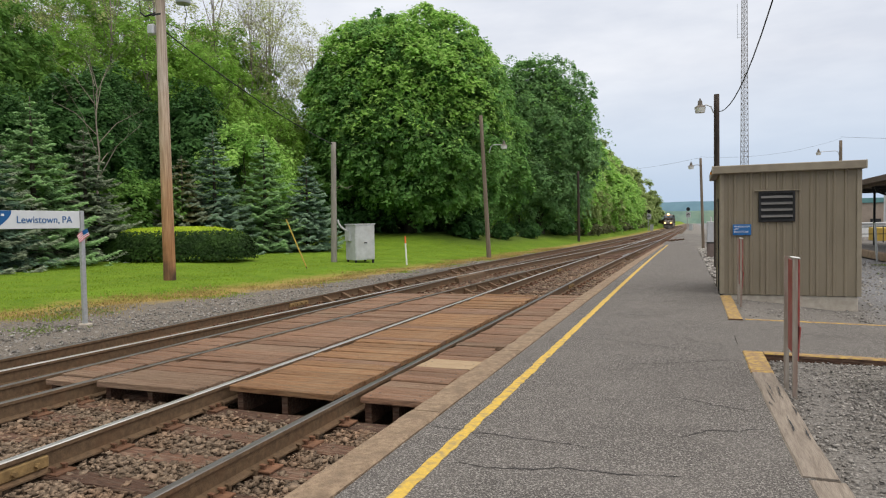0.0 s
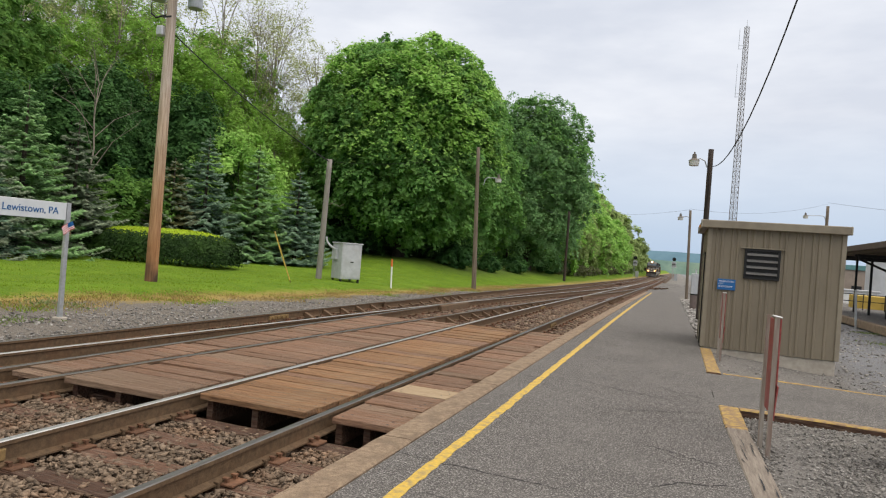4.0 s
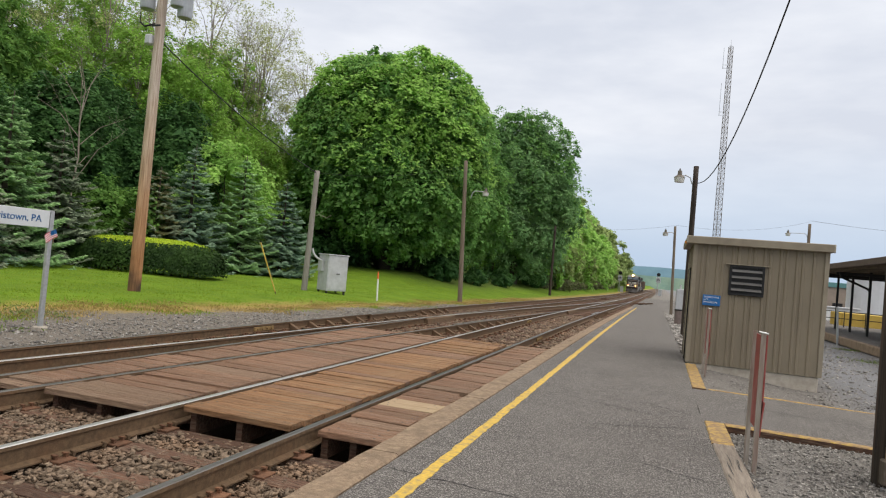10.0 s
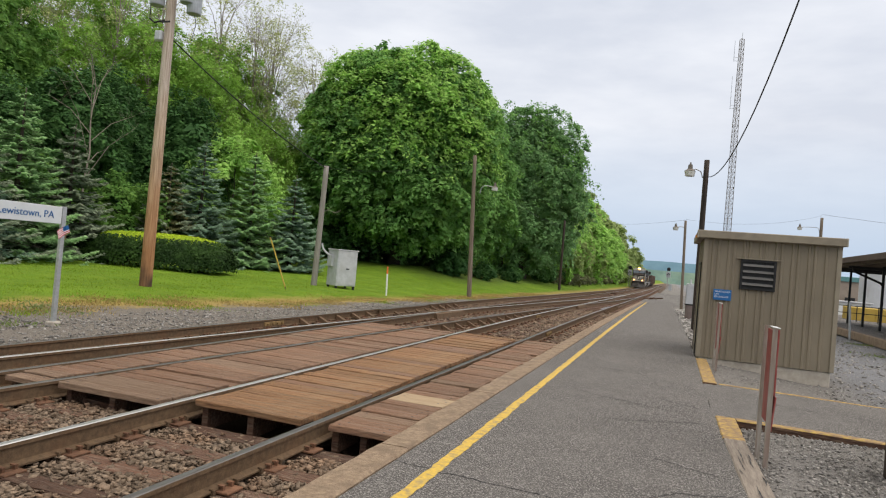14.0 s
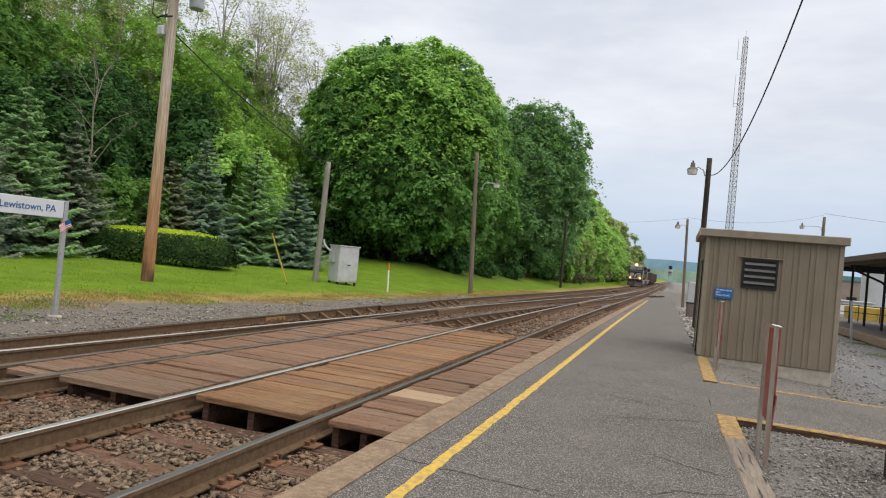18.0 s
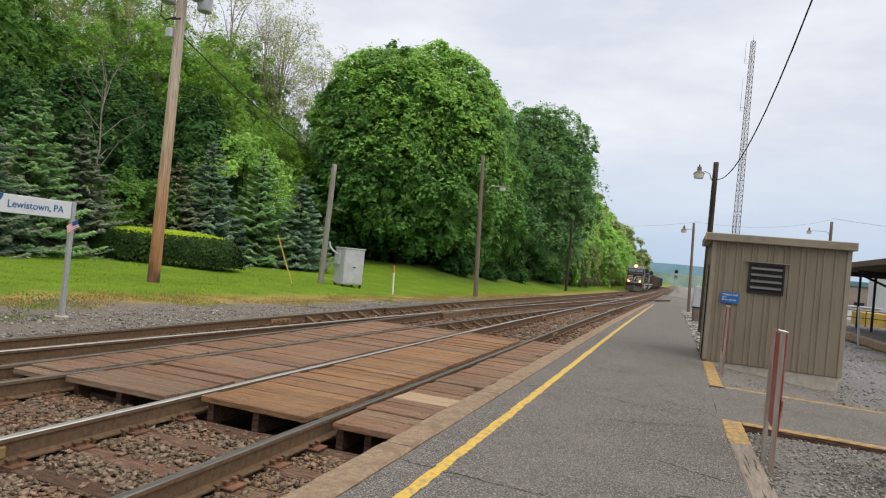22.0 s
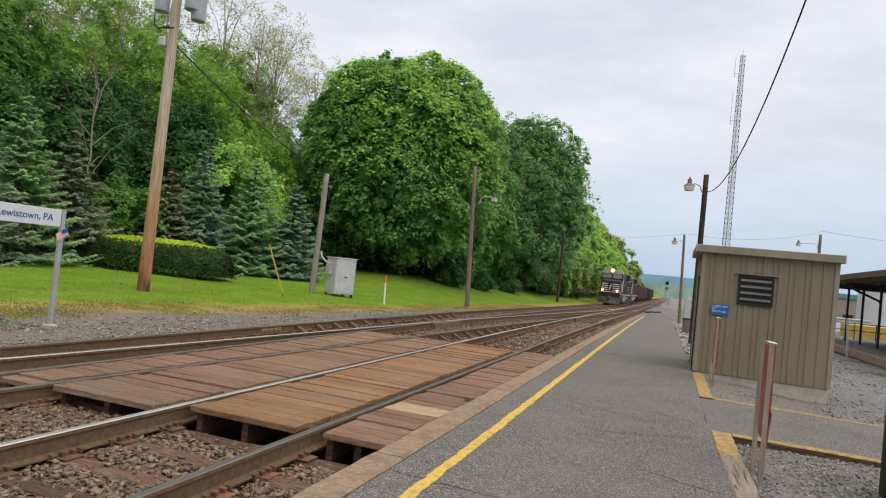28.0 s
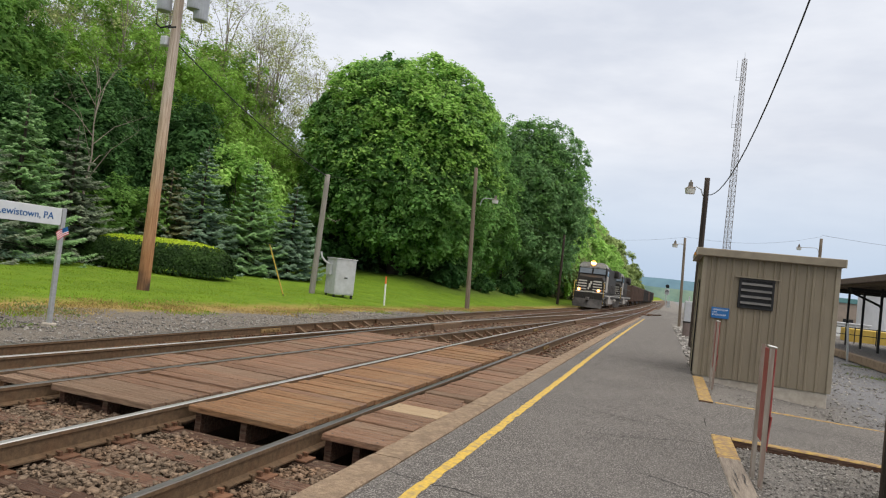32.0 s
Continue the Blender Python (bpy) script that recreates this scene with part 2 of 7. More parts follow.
M_GALV = mat("galvanised_steel", (0.48, 0.49, 0.50), (0.38, 0.39, 0.40), 0.45, 0.5, scale=20, jitter=0.1)
M_BLUE = mat("blue_sign", (0.02, 0.13, 0.36), (0.018, 0.11, 0.31), 0.45, scale=4)
M_NAVY = mat("navy_sign_print", (0.012, 0.10, 0.28), (0.012, 0.09, 0.25), 0.45, scale=4)
M_WHITE = mat("white_paint", (0.78, 0.78, 0.77), (0.70, 0.70, 0.69), 0.5, scale=4)
M_SIGNWHITE = mat("sign_panel_grey_white", (0.62, 0.65, 0.66), (0.56, 0.59, 0.60), 0.5, scale=4)
M_RED = mat("red_reflector", (0.31, 0.065, 0.055), (0.20, 0.04, 0.038), 0.5, scale=12, third=(0.4, 0.2, 0.18), third_scale=6, third_amount=0.4)
M_ORANGE = mat("orange_cap", (0.75, 0.17, 0.04), (0.62, 0.13, 0.03), 0.5, scale=8)
M_POLE = mat("weathered_pole_wood", (0.31, 0.20, 0.125), (0.17, 0.10, 0.06), 0.85, scale=3, stretch=(9, 9, 0.35), bump=0.6, bump_scale=9, third=(0.36, 0.29, 0.225), third_scale=0.8, third_amount=0.8)
M_POLE_GREY = mat("silvered_pole_wood", (0.30, 0.28, 0.25), (0.21, 0.19, 0.165), 0.85, scale=4, stretch=(9, 9, 0.5), bump=0.4, bump_scale=12)
M_POLE_DARK = mat("dark_creosoted_pole", (0.055, 0.041, 0.032), (0.02, 0.016, 0.013), 0.75, scale=3, stretch=(9, 9, 0.3), bump=0.8, bump_scale=10, third=(0.10, 0.062, 0.042), third_scale=2.0, third_amount=0.55)
M_BARK = mat("bark", (0.085, 0.068, 0.052), (0.045, 0.036, 0.028), 0.95, scale=5, stretch=(4, 4, 1), bump=0.6, bump_scale=14)
M_POLE_BROWN = mat("brown_pole_wood", (0.22, 0.178, 0.135), (0.13, 0.10, 0.074), 0.85, scale=3, stretch=(9, 9, 0.35), bump=0.5, bump_scale=10)
M_BARK_PALE = mat("pale_bark", (0.30, 0.265, 0.215), (0.19, 0.16, 0.13), 0.95, scale=5, stretch=(4, 4, 1), bump=0.4, bump_scale=14)
M_CABLE = mat("cable", (0.02, 0.02, 0.022), (0.015, 0.015, 0.015), 0.6, scale=10)
M_DULLSTEEL = mat("dull_weathered_steel", (0.19, 0.165, 0.14), (0.13, 0.11, 0.09), 0.6, 0.2, scale=8, stretch=(4, 4, 0.5))
M_GLASS_LAMP = mat("lamp_lens", (0.62, 0.62, 0.58), (0.5, 0.5, 0.46), 0.25, scale=6)


def leafmat(name, a, b, trans=0.42, jitter=0.27):
    a, b = tuple(c * 1.65 for c in a), tuple(c * 1.75 for c in b)
    return mat(name, a, b, 0.6, scale=0.9, jitter=jitter, island=True, trans=trans, spec=0.10, lo=0.4, hi=0.6)


M_MAPLE_DEEP = leafmat("deep_maple_leaf", (0.145, 0.245, 0.098), (0.100, 0.190, 0.074), 0.42)
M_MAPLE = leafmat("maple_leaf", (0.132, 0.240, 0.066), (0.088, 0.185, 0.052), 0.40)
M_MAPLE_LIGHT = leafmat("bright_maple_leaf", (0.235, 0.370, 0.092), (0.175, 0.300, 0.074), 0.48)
M_FOREST = leafmat("forest_leaf", (0.105, 0.195, 0.040), (0.062, 0.135, 0.030))
M_FOREST_DARK = leafmat("dark_forest_leaf", (0.045, 0.102, 0.027), (0.028, 0.070, 0.022), 0.3)
M_SPRING = leafmat("young_spring_leaf", (0.18, 0.295, 0.055), (0.125, 0.225, 0.044), 0.5)
# aerial haze is painted into this leaf colour of the distant trackside trees
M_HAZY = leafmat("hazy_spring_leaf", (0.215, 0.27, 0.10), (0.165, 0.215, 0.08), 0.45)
M_BUD = leafmat("pale_budding_leaf", (0.27, 0.29, 0.125), (0.21, 0.235, 0.095), 0.5)
M_SPRUCE = leafmat("green_spruce_needles", (0.165, 0.265, 0.11), (0.095, 0.17, 0.07), 0.3)
M_SPRUCE_BLUE = leafmat("blue_spruce_needles", (0.115, 0.180, 0.120), (0.066, 0.115, 0.076), 0.3)
M_SPRUCE_DARK = leafmat("dusky_spruce_needles", (0.120, 0.155, 0.100), (0.074, 0.100, 0.064), 0.2)
M_SPRUCE_BROWN = leafmat("browning_spruce_needles", (0.12, 0.12, 0.048), (0.075, 0.082, 0.035), 0.15)
M_TIP = leafmat("pale_green_spruce_growth", (0.225, 0.35, 0.155), (0.165, 0.275, 0.118), 0.3)
M_TIP_BLUE = leafmat("pale_blue_spruce_growth", (0.20, 0.285, 0.195), (0.145, 0.215, 0.145), 0.3)
M_TIP_DARK = leafmat("grey_spruce_growth", (0.180, 0.215, 0.145), (0.135, 0.165, 0.108), 0.25)
M_BRUSH = leafmat("dull_brush_leaf", (0.115, 0.13, 0.055), (0.085, 0.088, 0.05), 0.35)
# side shade and top light are put into these two leaf colours
M_HEDGE_SHADE = leafmat("shaded_hedge_leaf", (0.031, 0.062, 0.014), (0.015, 0.031, 0.009), 0.2)
M_HEDGE_TOP = leafmat("lit_new_hedge_growth", (0.28, 0.35, 0.026), (0.20, 0.29, 0.022), 0.4)


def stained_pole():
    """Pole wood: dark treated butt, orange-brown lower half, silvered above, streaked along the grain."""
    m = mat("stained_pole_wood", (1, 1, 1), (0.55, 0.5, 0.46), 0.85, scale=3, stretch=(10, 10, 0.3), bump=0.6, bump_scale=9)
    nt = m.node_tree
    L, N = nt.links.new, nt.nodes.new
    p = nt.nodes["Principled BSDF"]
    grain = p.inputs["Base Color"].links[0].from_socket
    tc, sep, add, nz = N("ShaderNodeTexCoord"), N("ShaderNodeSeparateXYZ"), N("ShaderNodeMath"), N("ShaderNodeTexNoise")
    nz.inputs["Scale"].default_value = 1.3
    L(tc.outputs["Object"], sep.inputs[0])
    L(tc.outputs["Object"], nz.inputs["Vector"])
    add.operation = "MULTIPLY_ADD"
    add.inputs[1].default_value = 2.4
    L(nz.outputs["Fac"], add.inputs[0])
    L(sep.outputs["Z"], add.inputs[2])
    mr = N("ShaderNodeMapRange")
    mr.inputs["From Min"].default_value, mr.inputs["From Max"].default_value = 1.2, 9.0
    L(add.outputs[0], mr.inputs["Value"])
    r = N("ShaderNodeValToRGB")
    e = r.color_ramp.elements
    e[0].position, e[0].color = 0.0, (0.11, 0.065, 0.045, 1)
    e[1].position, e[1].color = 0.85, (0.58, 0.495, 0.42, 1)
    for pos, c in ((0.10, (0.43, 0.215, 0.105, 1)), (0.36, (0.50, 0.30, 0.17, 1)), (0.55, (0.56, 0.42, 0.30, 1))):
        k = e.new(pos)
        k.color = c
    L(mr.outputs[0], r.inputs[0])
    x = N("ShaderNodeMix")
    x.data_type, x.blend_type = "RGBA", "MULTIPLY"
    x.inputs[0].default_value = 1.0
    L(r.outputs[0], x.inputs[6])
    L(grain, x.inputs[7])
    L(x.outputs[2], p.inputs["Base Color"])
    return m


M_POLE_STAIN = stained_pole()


def ground_material():
    """Lawn, its dry edge, grey shoulder gravel, brown ballast and the grey yard, told apart by where they lie."""
    m = bpy.data.materials.new("ground")
    m.use_nodes = True
    nt = m.node_tree
    L, N = nt.links.new, nt.nodes.new
    p = nt.nodes["Principled BSDF"]
    p.inputs["Roughness"].default_value = 0.95
    p.inputs["Specular IOR Level"].default_value = 0.15
    tc = N("ShaderNodeTexCoord")
    sep = N("ShaderNodeSeparateXYZ")
    L(tc.outputs["Object"], sep.inputs[0])

    def math_node(op, a, b=None):
        n = N("ShaderNodeMath")
        n.operation = op
        for i, v in enumerate((a, b)):
            if v is None:
                continue
            if isinstance(v, (int, float)):
                n.inputs[i].default_value = v
            else:
                L(v, n.inputs[i])
        return n.outputs[0]

    def noise_node(scale, detail=5, rough=0.6):
        n = N("ShaderNodeTexNoise")
        n.inputs["Scale"].default_value = scale
        n.inputs["Detail"].default_value = detail
        n.inputs["Roughness"].default_value = rough
        L(tc.outputs["Object"], n.inputs["Vector"])
        return n.outputs["Fac"]

    def ramp(v, a, b):
        n = N("ShaderNodeMapRange")
        n.inputs["From Min"].default_value, n.inputs["From Max"].default_value = a, b
        L(v, n.inputs["Value"])
        return n.outputs[0]

    def blend(f, a, b):
        n = N("ShaderNodeMix")
        n.data_type = "RGBA"
        L(f, n.inputs[0])
        for i, v in ((6, a), (7, b)):
            if isinstance(v, tuple):
                n.inputs[i].default_value = (*v, 1)
            else:
                L(v, n.inputs[i])
        return n.outputs[2]

    fine, mid, wide = noise_node(38, 6), noise_node(4.5, 5), noise_node(0.55, 5)
    # the lawn's edge follows the tracks, and swings away near the station sign
    e = math_node("POWER", 2.71828, math_node("MULTIPLY", math_node("SUBTRACT", sep.outputs["Y"], 9.0), -1 / 18))
    edge = math_node("SUBTRACT", -6.75, math_node("MULTIPLY", math_node("MINIMUM", e, 1.25), 3.7))
    d = math_node("SUBTRACT", sep.outputs["X"], edge)
    d = math_node("ADD", d, math_node("MULTIPLY", math_node("SUBTRACT", wide, 0.5), 2.4))
    d = math_node("ADD", d, math_node("MULTIPLY", math_node("SUBTRACT", mid, 0.5), 1.5))
    grass = blend(ramp(mid, 0.3, 0.7), (0.115, 0.205, 0.014), (0.185, 0.29, 0.022))
    grass = blend(ramp(fine, 0.35, 0.62), grass, (0.085, 0.165, 0.012))
    grass = blend(ramp(wide, 0.45, 0.75), grass, (0.17, 0.29, 0.02))
    patch = ramp(noise_node(1.7, 6, 0.7), 0.42, 0.62)
    grass = blend(math_node("MULTIPLY", patch, 0.35), grass, (0.20, 0.26, 0.03))
    rough = math_node("MULTIPLY", ramp(sep.outputs["Y"], 43.0, 55.0), ramp(sep.outputs["X"], -10.5, -13.5))
    grass = blend(math_node("MULTIPLY", rough, ramp(mid, 0.25, 0.6)), grass, (0.085, 0.115, 0.03))
    dry = blend(ramp(fine, 0.3, 0.7), (0.40, 0.29, 0.10), (0.27, 0.21, 0.06))
    grey = blend(ramp(fine, 0.38, 0.62), (0.105, 0.093, 0.080), (0.27, 0.24, 0.205))
    brown = blend(ramp(fine, 0.35, 0.65), (0.075, 0.052, 0.038), (0.19, 0.14, 0.105))
    col = blend(ramp(d, -1.35, -0.35), grass, dry)
    col = blend(ramp(d, -0.1, 0.55), col, grey)
    bx = math_node("ADD", sep.outputs["X"], math_node("MULTIPLY", math_node("SUBTRACT", mid, 0.5), 1.2))
    col = blend(ramp(bx, -6.3, -5.6), col, brown)
    yard = blend(ramp(fine, 0.32, 0.68), (0.125, 0.117, 0.108), (0.29, 0.272, 0.252))
    yard = blend(ramp(wide, 0.5, 0.8), yard, (0.21, 0.195, 0.17))
    lane = blend(ramp(fine, 0.32, 0.68), (0.135, 0.138, 0.146), (0.29, 0.29, 0.30))
    yard = blend(math_node("MULTIPLY", ramp(math_node("ADD", sep.outputs["X"], math_node("MULTIPLY", wide, 1.5)), 6.9, 8.0), ramp(sep.outputs["Y"], 11.5, 13.5)), yard, lane)
    col = blend(ramp(sep.outputs["X"], 1.2, 1.5), col, yard)
    L(col, p.inputs["Base Color"])
    b = N("ShaderNodeBump")
    b.inputs["Strength"].default_value = 0.9
    b.inputs["Distance"].default_value = 0.03
    L(noise_node(55, 5), b.inputs["Height"])
    L(b.outputs[0], p.inputs["Normal"])
    return m


M_GROUND = ground_material()


# ---- mesh helpers ----
def thing(name, label, category, at=(0, 0, 0), rz=0.0, group="", kind=""):
    ob = new(name)
    ob.matrix_basis = pose(*at, 0, 0, rz)
    return tagged(ob, label, category, group, kind)


def mesh_ob(name, bm, material, parent=None, smooth=False):
    me = bpy.data.meshes.new(name)
    bm.to_mesh(me)
    bm.free()
    for m in material if isinstance(material, (list, tuple)) else [material]:
        me.materials.append(m)
    if smooth:
        for f in me.polygons:
            f.use_smooth = True
    ob = new(name, me)
    ob.parent = parent
    return ob


def part(name, bm, material, parent, label="", smooth=False):
    ob = mesh_ob(name, bm, material, parent, smooth)
    return tagged(ob, label) if label else ob


def share(name, me, parent, m=None):
    """One more object on an existing mesh."""
    ob = new(name, me)
    ob.parent = parent
    if m is not None:
        ob.matrix_basis = m
    return ob


def raw(name, verts, faces, material, parent=None, smooth=False):
    me = bpy.data.meshes.new(name)
    me.from_pydata([tuple(v) for v in verts], [], [tuple(int(i) for i in f) for f in faces])
    for m in material if isinstance(material, (list, tuple)) else [material]:
        me.materials.append(m)
    if smooth:
        for f in me.polygons:
            f.use_smooth = True
    ob = new(name, me)
    ob.parent = parent
    return ob


def box(bm, c, s, bevel=0.0, rot=None, mi=0):
    """A box of size s round c, with chamfered edges."""
    r = bmesh.ops.create_cube(bm, size=1)
    vs = r["verts"]
    bmesh.ops.scale(bm, vec=s, verts=vs)
    es = list({e for v in vs for e in v.link_edges})
    fs = {f for v in vs for f in v.link_faces}
    if bevel:
        rb = bmesh.ops.bevel(bm, geom=es, offset=min(bevel, min(s) * 0.45), segments=1, affect="EDGES")
        fs = set(rb["faces"])
        todo = list(fs)
        while todo:
            f = todo.pop()
            for e in f.edges:
                for g in e.link_faces:
                    if g not in fs:
                        fs.add(g)
                        todo.append(g)
        vs = list({v for f in fs for v in f.verts})
    m = Matrix.Translation(c)
    if rot is not None:
        m = m @ rot
    bmesh.ops.transform(bm, matrix=m, verts=vs)
    for f in fs:
        f.material_index = mi
    return vs


def bar(bm, a, b, r0, r1=None, n=8, caps=True):
    """A round bar from a to b."""
    a, b = Vector(a), Vector(b)
    r1 = r0 if r1 is None else r1
    d = (b - a)
    if d.length < 1e-6:
        return
    q = d.to_track_quat("Z", "Y")
    ring = [[bm.verts.new(p + q @ Vector((r * math.cos(2 * math.pi * i / n), r * math.sin(2 * math.pi * i / n), 0))) for i in range(n)] for p, r in ((a, r0), (b, r1))]
    for i in range(n):
        bm.faces.new((ring[0][i], ring[0][(i + 1) % n], ring[1][(i + 1) % n], ring[1][i]))
    if caps:
        bm.faces.new(ring[0][::-1])
        bm.faces.new(ring[1])


def tube(bm, pts, r, n=6):
    """A round tube through points, in one piece."""
    pts = [Vector(p) for p in pts]
    rings = []
    for i, p in enumerate(pts):
        d = (pts[min(len(pts) - 1, i + 1)] - pts[max(0, i - 1)]).normalized()
        side = d.cross(Vector((0.31, 0.17, 0.93))).normalized()
        up = side.cross(d)
        rings.append([bm.verts.new(p + r * (side * math.cos(2 * math.pi * k / n) + up * math.sin(2 * math.pi * k / n))) for k in range(n)])
    for a, b in zip(rings[:-1], rings[1:]):
        for k in range(n):
            bm.faces.new((a[k], a[(k + 1) % n], b[(k + 1) % n], b[k]))
    bm.faces.new(rings[0][::-1])
    bm.faces.new(rings[-1])


def sweep(profile, path, close=True):
    """Vertices and faces of a profile (x across, z up) carried along path points; faces come profile side by profile side."""
    verts, faces = [], []
    k = len(profile)
    for i, pt in enumerate(path):
        a, b = path[max(0, i - 1)], path[min(len(path) - 1, i + 1)]
        t = Vector((b[0] - a[0], b[1] - a[1], 0)).normalized()
        s = Vector((t.y, -t.x, 0))
        for px, pz in profile:
            verts.append((pt[0] + s.x * px, pt[1] + s.y * px, pt[2] + pz))
    for i in range(len(path) - 1):
        for j in range(k if close else k - 1):
            j2 = (j + 1) % k
            faces.append((i * k + j, i * k + j2, (i + 1) * k + j2, (i + 1) * k + j))
    if close:
        faces.append(tuple(range(k - 1, -1, -1)))
        faces.append(tuple((len(path) - 1) * k + j for j in range(k)))
    return verts, faces


def zr(y):
    """Height of the rail tops: level by the camera, then gently falling."""
    y = np.asarray(y, float)
    s = np.where(y < 18, 0, np.where(y < 110, -0.007 * (y - 18) * np.clip((y - 18) / 30, 0, 1) ** 0.5, -0.644 - 0.003 * (y - 110)))
    return s


def bend(y):
    """How far the line swings to its left beyond the end of the straight."""
    return -max(0.0, y - 235.0) ** 2 / 2600.0


def zrf(y):
    return float(zr(y))


def step(v, a, b):
    t = np.clip((np.asarray(v, float) - a) / (b - a), 0, 1)
    return t * t * (3 - 2 * t)


def ground_z(x, y):
    x, y = np.asarray(x, float), np.asarray(y, float)
    base = zr(np.clip(y, -50, 900))
    bed = base - 0.27
    lawn = base * step(-x, 14, 5) - 0.25 + 0.25 * step(-x, 8.2, 12.6) + 0.2 * step(-x, 12.5, 18) + 0.45 * step(-x, 19, 26)
    lawn = lawn + 0.40 * np.clip(-x - 25, 0, 60) * step(-x, 24, 30) * step(y, 260, 150)
    lawn = lawn + 0.8 * step(-x, 11, 18) * step(y, 34, 52) * step(y, 400, 200)
    yard = base - 0.09 - 0.20 * step(x, 3.9, 6.2) * step(y, 9.0, 13.0)
    z = np.where(x < -7, lawn, np.where(x < 0.9, bed, yard))
    z = z - 0.70 * ((x > -3.6) & (x < 0.8)) * step(y, 5.30, 5.50) * step(-y, -14.4, -13.9)
    w = step(-x, 6.2, 8.2)
    z = np.where((x < -6.2) & (x > -8.2), bed * (1 - w) + lawn * w, z)
    return z


def gz(x, y):
    return float(ground_z(x, y))


# ---- ground and platform ----
def build_ground():
    xs = np.concatenate([np.linspace(-900, -100, 9), np.linspace(-90, -34, 15), np.linspace(-32, -5.4, 60), [-5, -4, -3, -2, -1, 0, 0.86, 0.94, 1.5, 2.5, 3.5, 3.9, 4.3, 4.8, 5.4, 6, 6.6, 7.5, 9, 12, 16, 22, 30, 45, 70, 110], np.linspace(160, 900, 8)])
    ys = np.concatenate([[-120, -60, -30, -15, -8, -4], np.linspace(-2, 5.2, 11), [5.30, 5.37, 5.43, 5.50, 7.0, 8.6, 8.9, 9.6, 10.4, 11.2, 12.0, 12.8, 13.6, 14.0, 14.4], np.linspace(15, 60, 65), np.linspace(62, 150, 45), np.linspace(156, 300, 20), np.linspace(330, 900, 10), [1100, 1500, 2200, 3200]])
    X, Y = np.meshgrid(xs, ys)
    rng = np.random.default_rng(4)
    Z = ground_z(X, Y) + rng.normal(0, 0.012, X.shape) * ((X > -30) & (X < 30))
    nx, ny = len(xs), len(ys)
    idx = np.arange(nx * ny).reshape(ny, nx)
    faces = np.stack([idx[:-1, :-1], idx[:-1, 1:], idx[1:, 1:], idx[1:, :-1]], -1).reshape(-1, 4)
    ob = raw("ground", np.stack([X, Y, Z], -1).reshape(-1, 3), faces, M_GROUND, smooth=True)
    tagged(ob, "mown green lawn, brown ballast and grey gravel ground", "ground", kind="structure")


build_ground()


def strip(name, xl, xr, y0, y1, n, top, depth, material, label, category, wob=0.0, parent=None, kind="structure"):
    """A slab along y whose edges may waver; xl, xr: functions of y."""
    rng = np.random.default_rng(len(name) + int(abs(y0) * 10))
    verts, faces = [], []
    for i in range(n + 1):
        y = y0 + (y1 - y0) * i / n
        a, b = xl(y) + rng.normal(0, wob), xr(y) + rng.normal(0, wob)
        z = zrf(y) + top
        verts += [(a, y, z - depth), (a, y, z), (b, y, z), (b, y, z - depth)]
    for i in range(n):
        for j in range(3):
            faces.append((i * 4 + j, i * 4 + 4 + j, i * 4 + 5 + j, i * 4 + 1 + j))
    faces += [(0, 1, 2, 3), (n * 4 + 3, n * 4 + 2, n * 4 + 1, n * 4)]
    ob = raw(name, verts, faces, material, parent)
    return tagged(ob, label, category, kind=kind) if label else ob


def plat_right(y):
    if y < 9:
        return 3.71 + 0.036 * (9 - y)
    return 3.70 - 0.40 * max(0.0, min(1.0, (y - 15) / 33)) + 0.015 * math.sin(y * 3.1)


PLAT_END = 53.5
strip("platform_asphalt", lambda y: 1.097, plat_right, -8, PLAT_END, 240, 0.0, 0.35, M_ASPHALT, "grey worn asphalt station platform with fine cracks", "platform")
strip("yellow_line", lambda y: 1.405 - 0.0030 * max(0.0, y - 6), lambda y: 1.502 - 0.0030 * max(0.0, y - 6), -8, PLAT_END - 0.5, 700, 0.004, 0.004, M_YELLOW, "worn yellow painted safety line along the platform", "line", wob=0.006)


# ---- tracks ----
RAIL = [(-0.075, -0.185), (-0.075, -0.172), (-0.012, -0.155), (-0.012, -0.048), (-0.036, -0.036), (-0.036, -0.006), (-0.027, 0.0), (0.027, 0.0), (0.036, -0.006), (0.036, -0.036), (0.012, -0.048), (0.012, -0.155), (0.075, -0.172), (0.075, -0.185)]


def rail(fx, y0, y1, parent, shiny, label=""):
    ys = np.concatenate([np.arange(y0, min(y1, 60), 1.0), np.arange(max(y0, 60), y1 + 0.1, 4.0)])
    v, f = sweep(RAIL, [(fx(y) + bend(y), y, zrf(y)) for y in ys])
    ob = raw("rail", v, f, [M_RUST, shiny], parent)
    k = len(RAIL)
    for i, p in enumerate(ob.data.polygons):
        if i < (len(ys) - 1) * k and i % k in (5, 6, 7):
            p.material_index = 1
    return tagged(ob, label) if label else ob


def x_cross(y):
    """The crossover's right-hand rail, which runs into the near track far down the line."""
    if y < 48:
        return -3.35 + 0.052 * y
    return 0.0 - 0.854 * max(0.0, 1 - (y - 48) / 34.0) ** 2


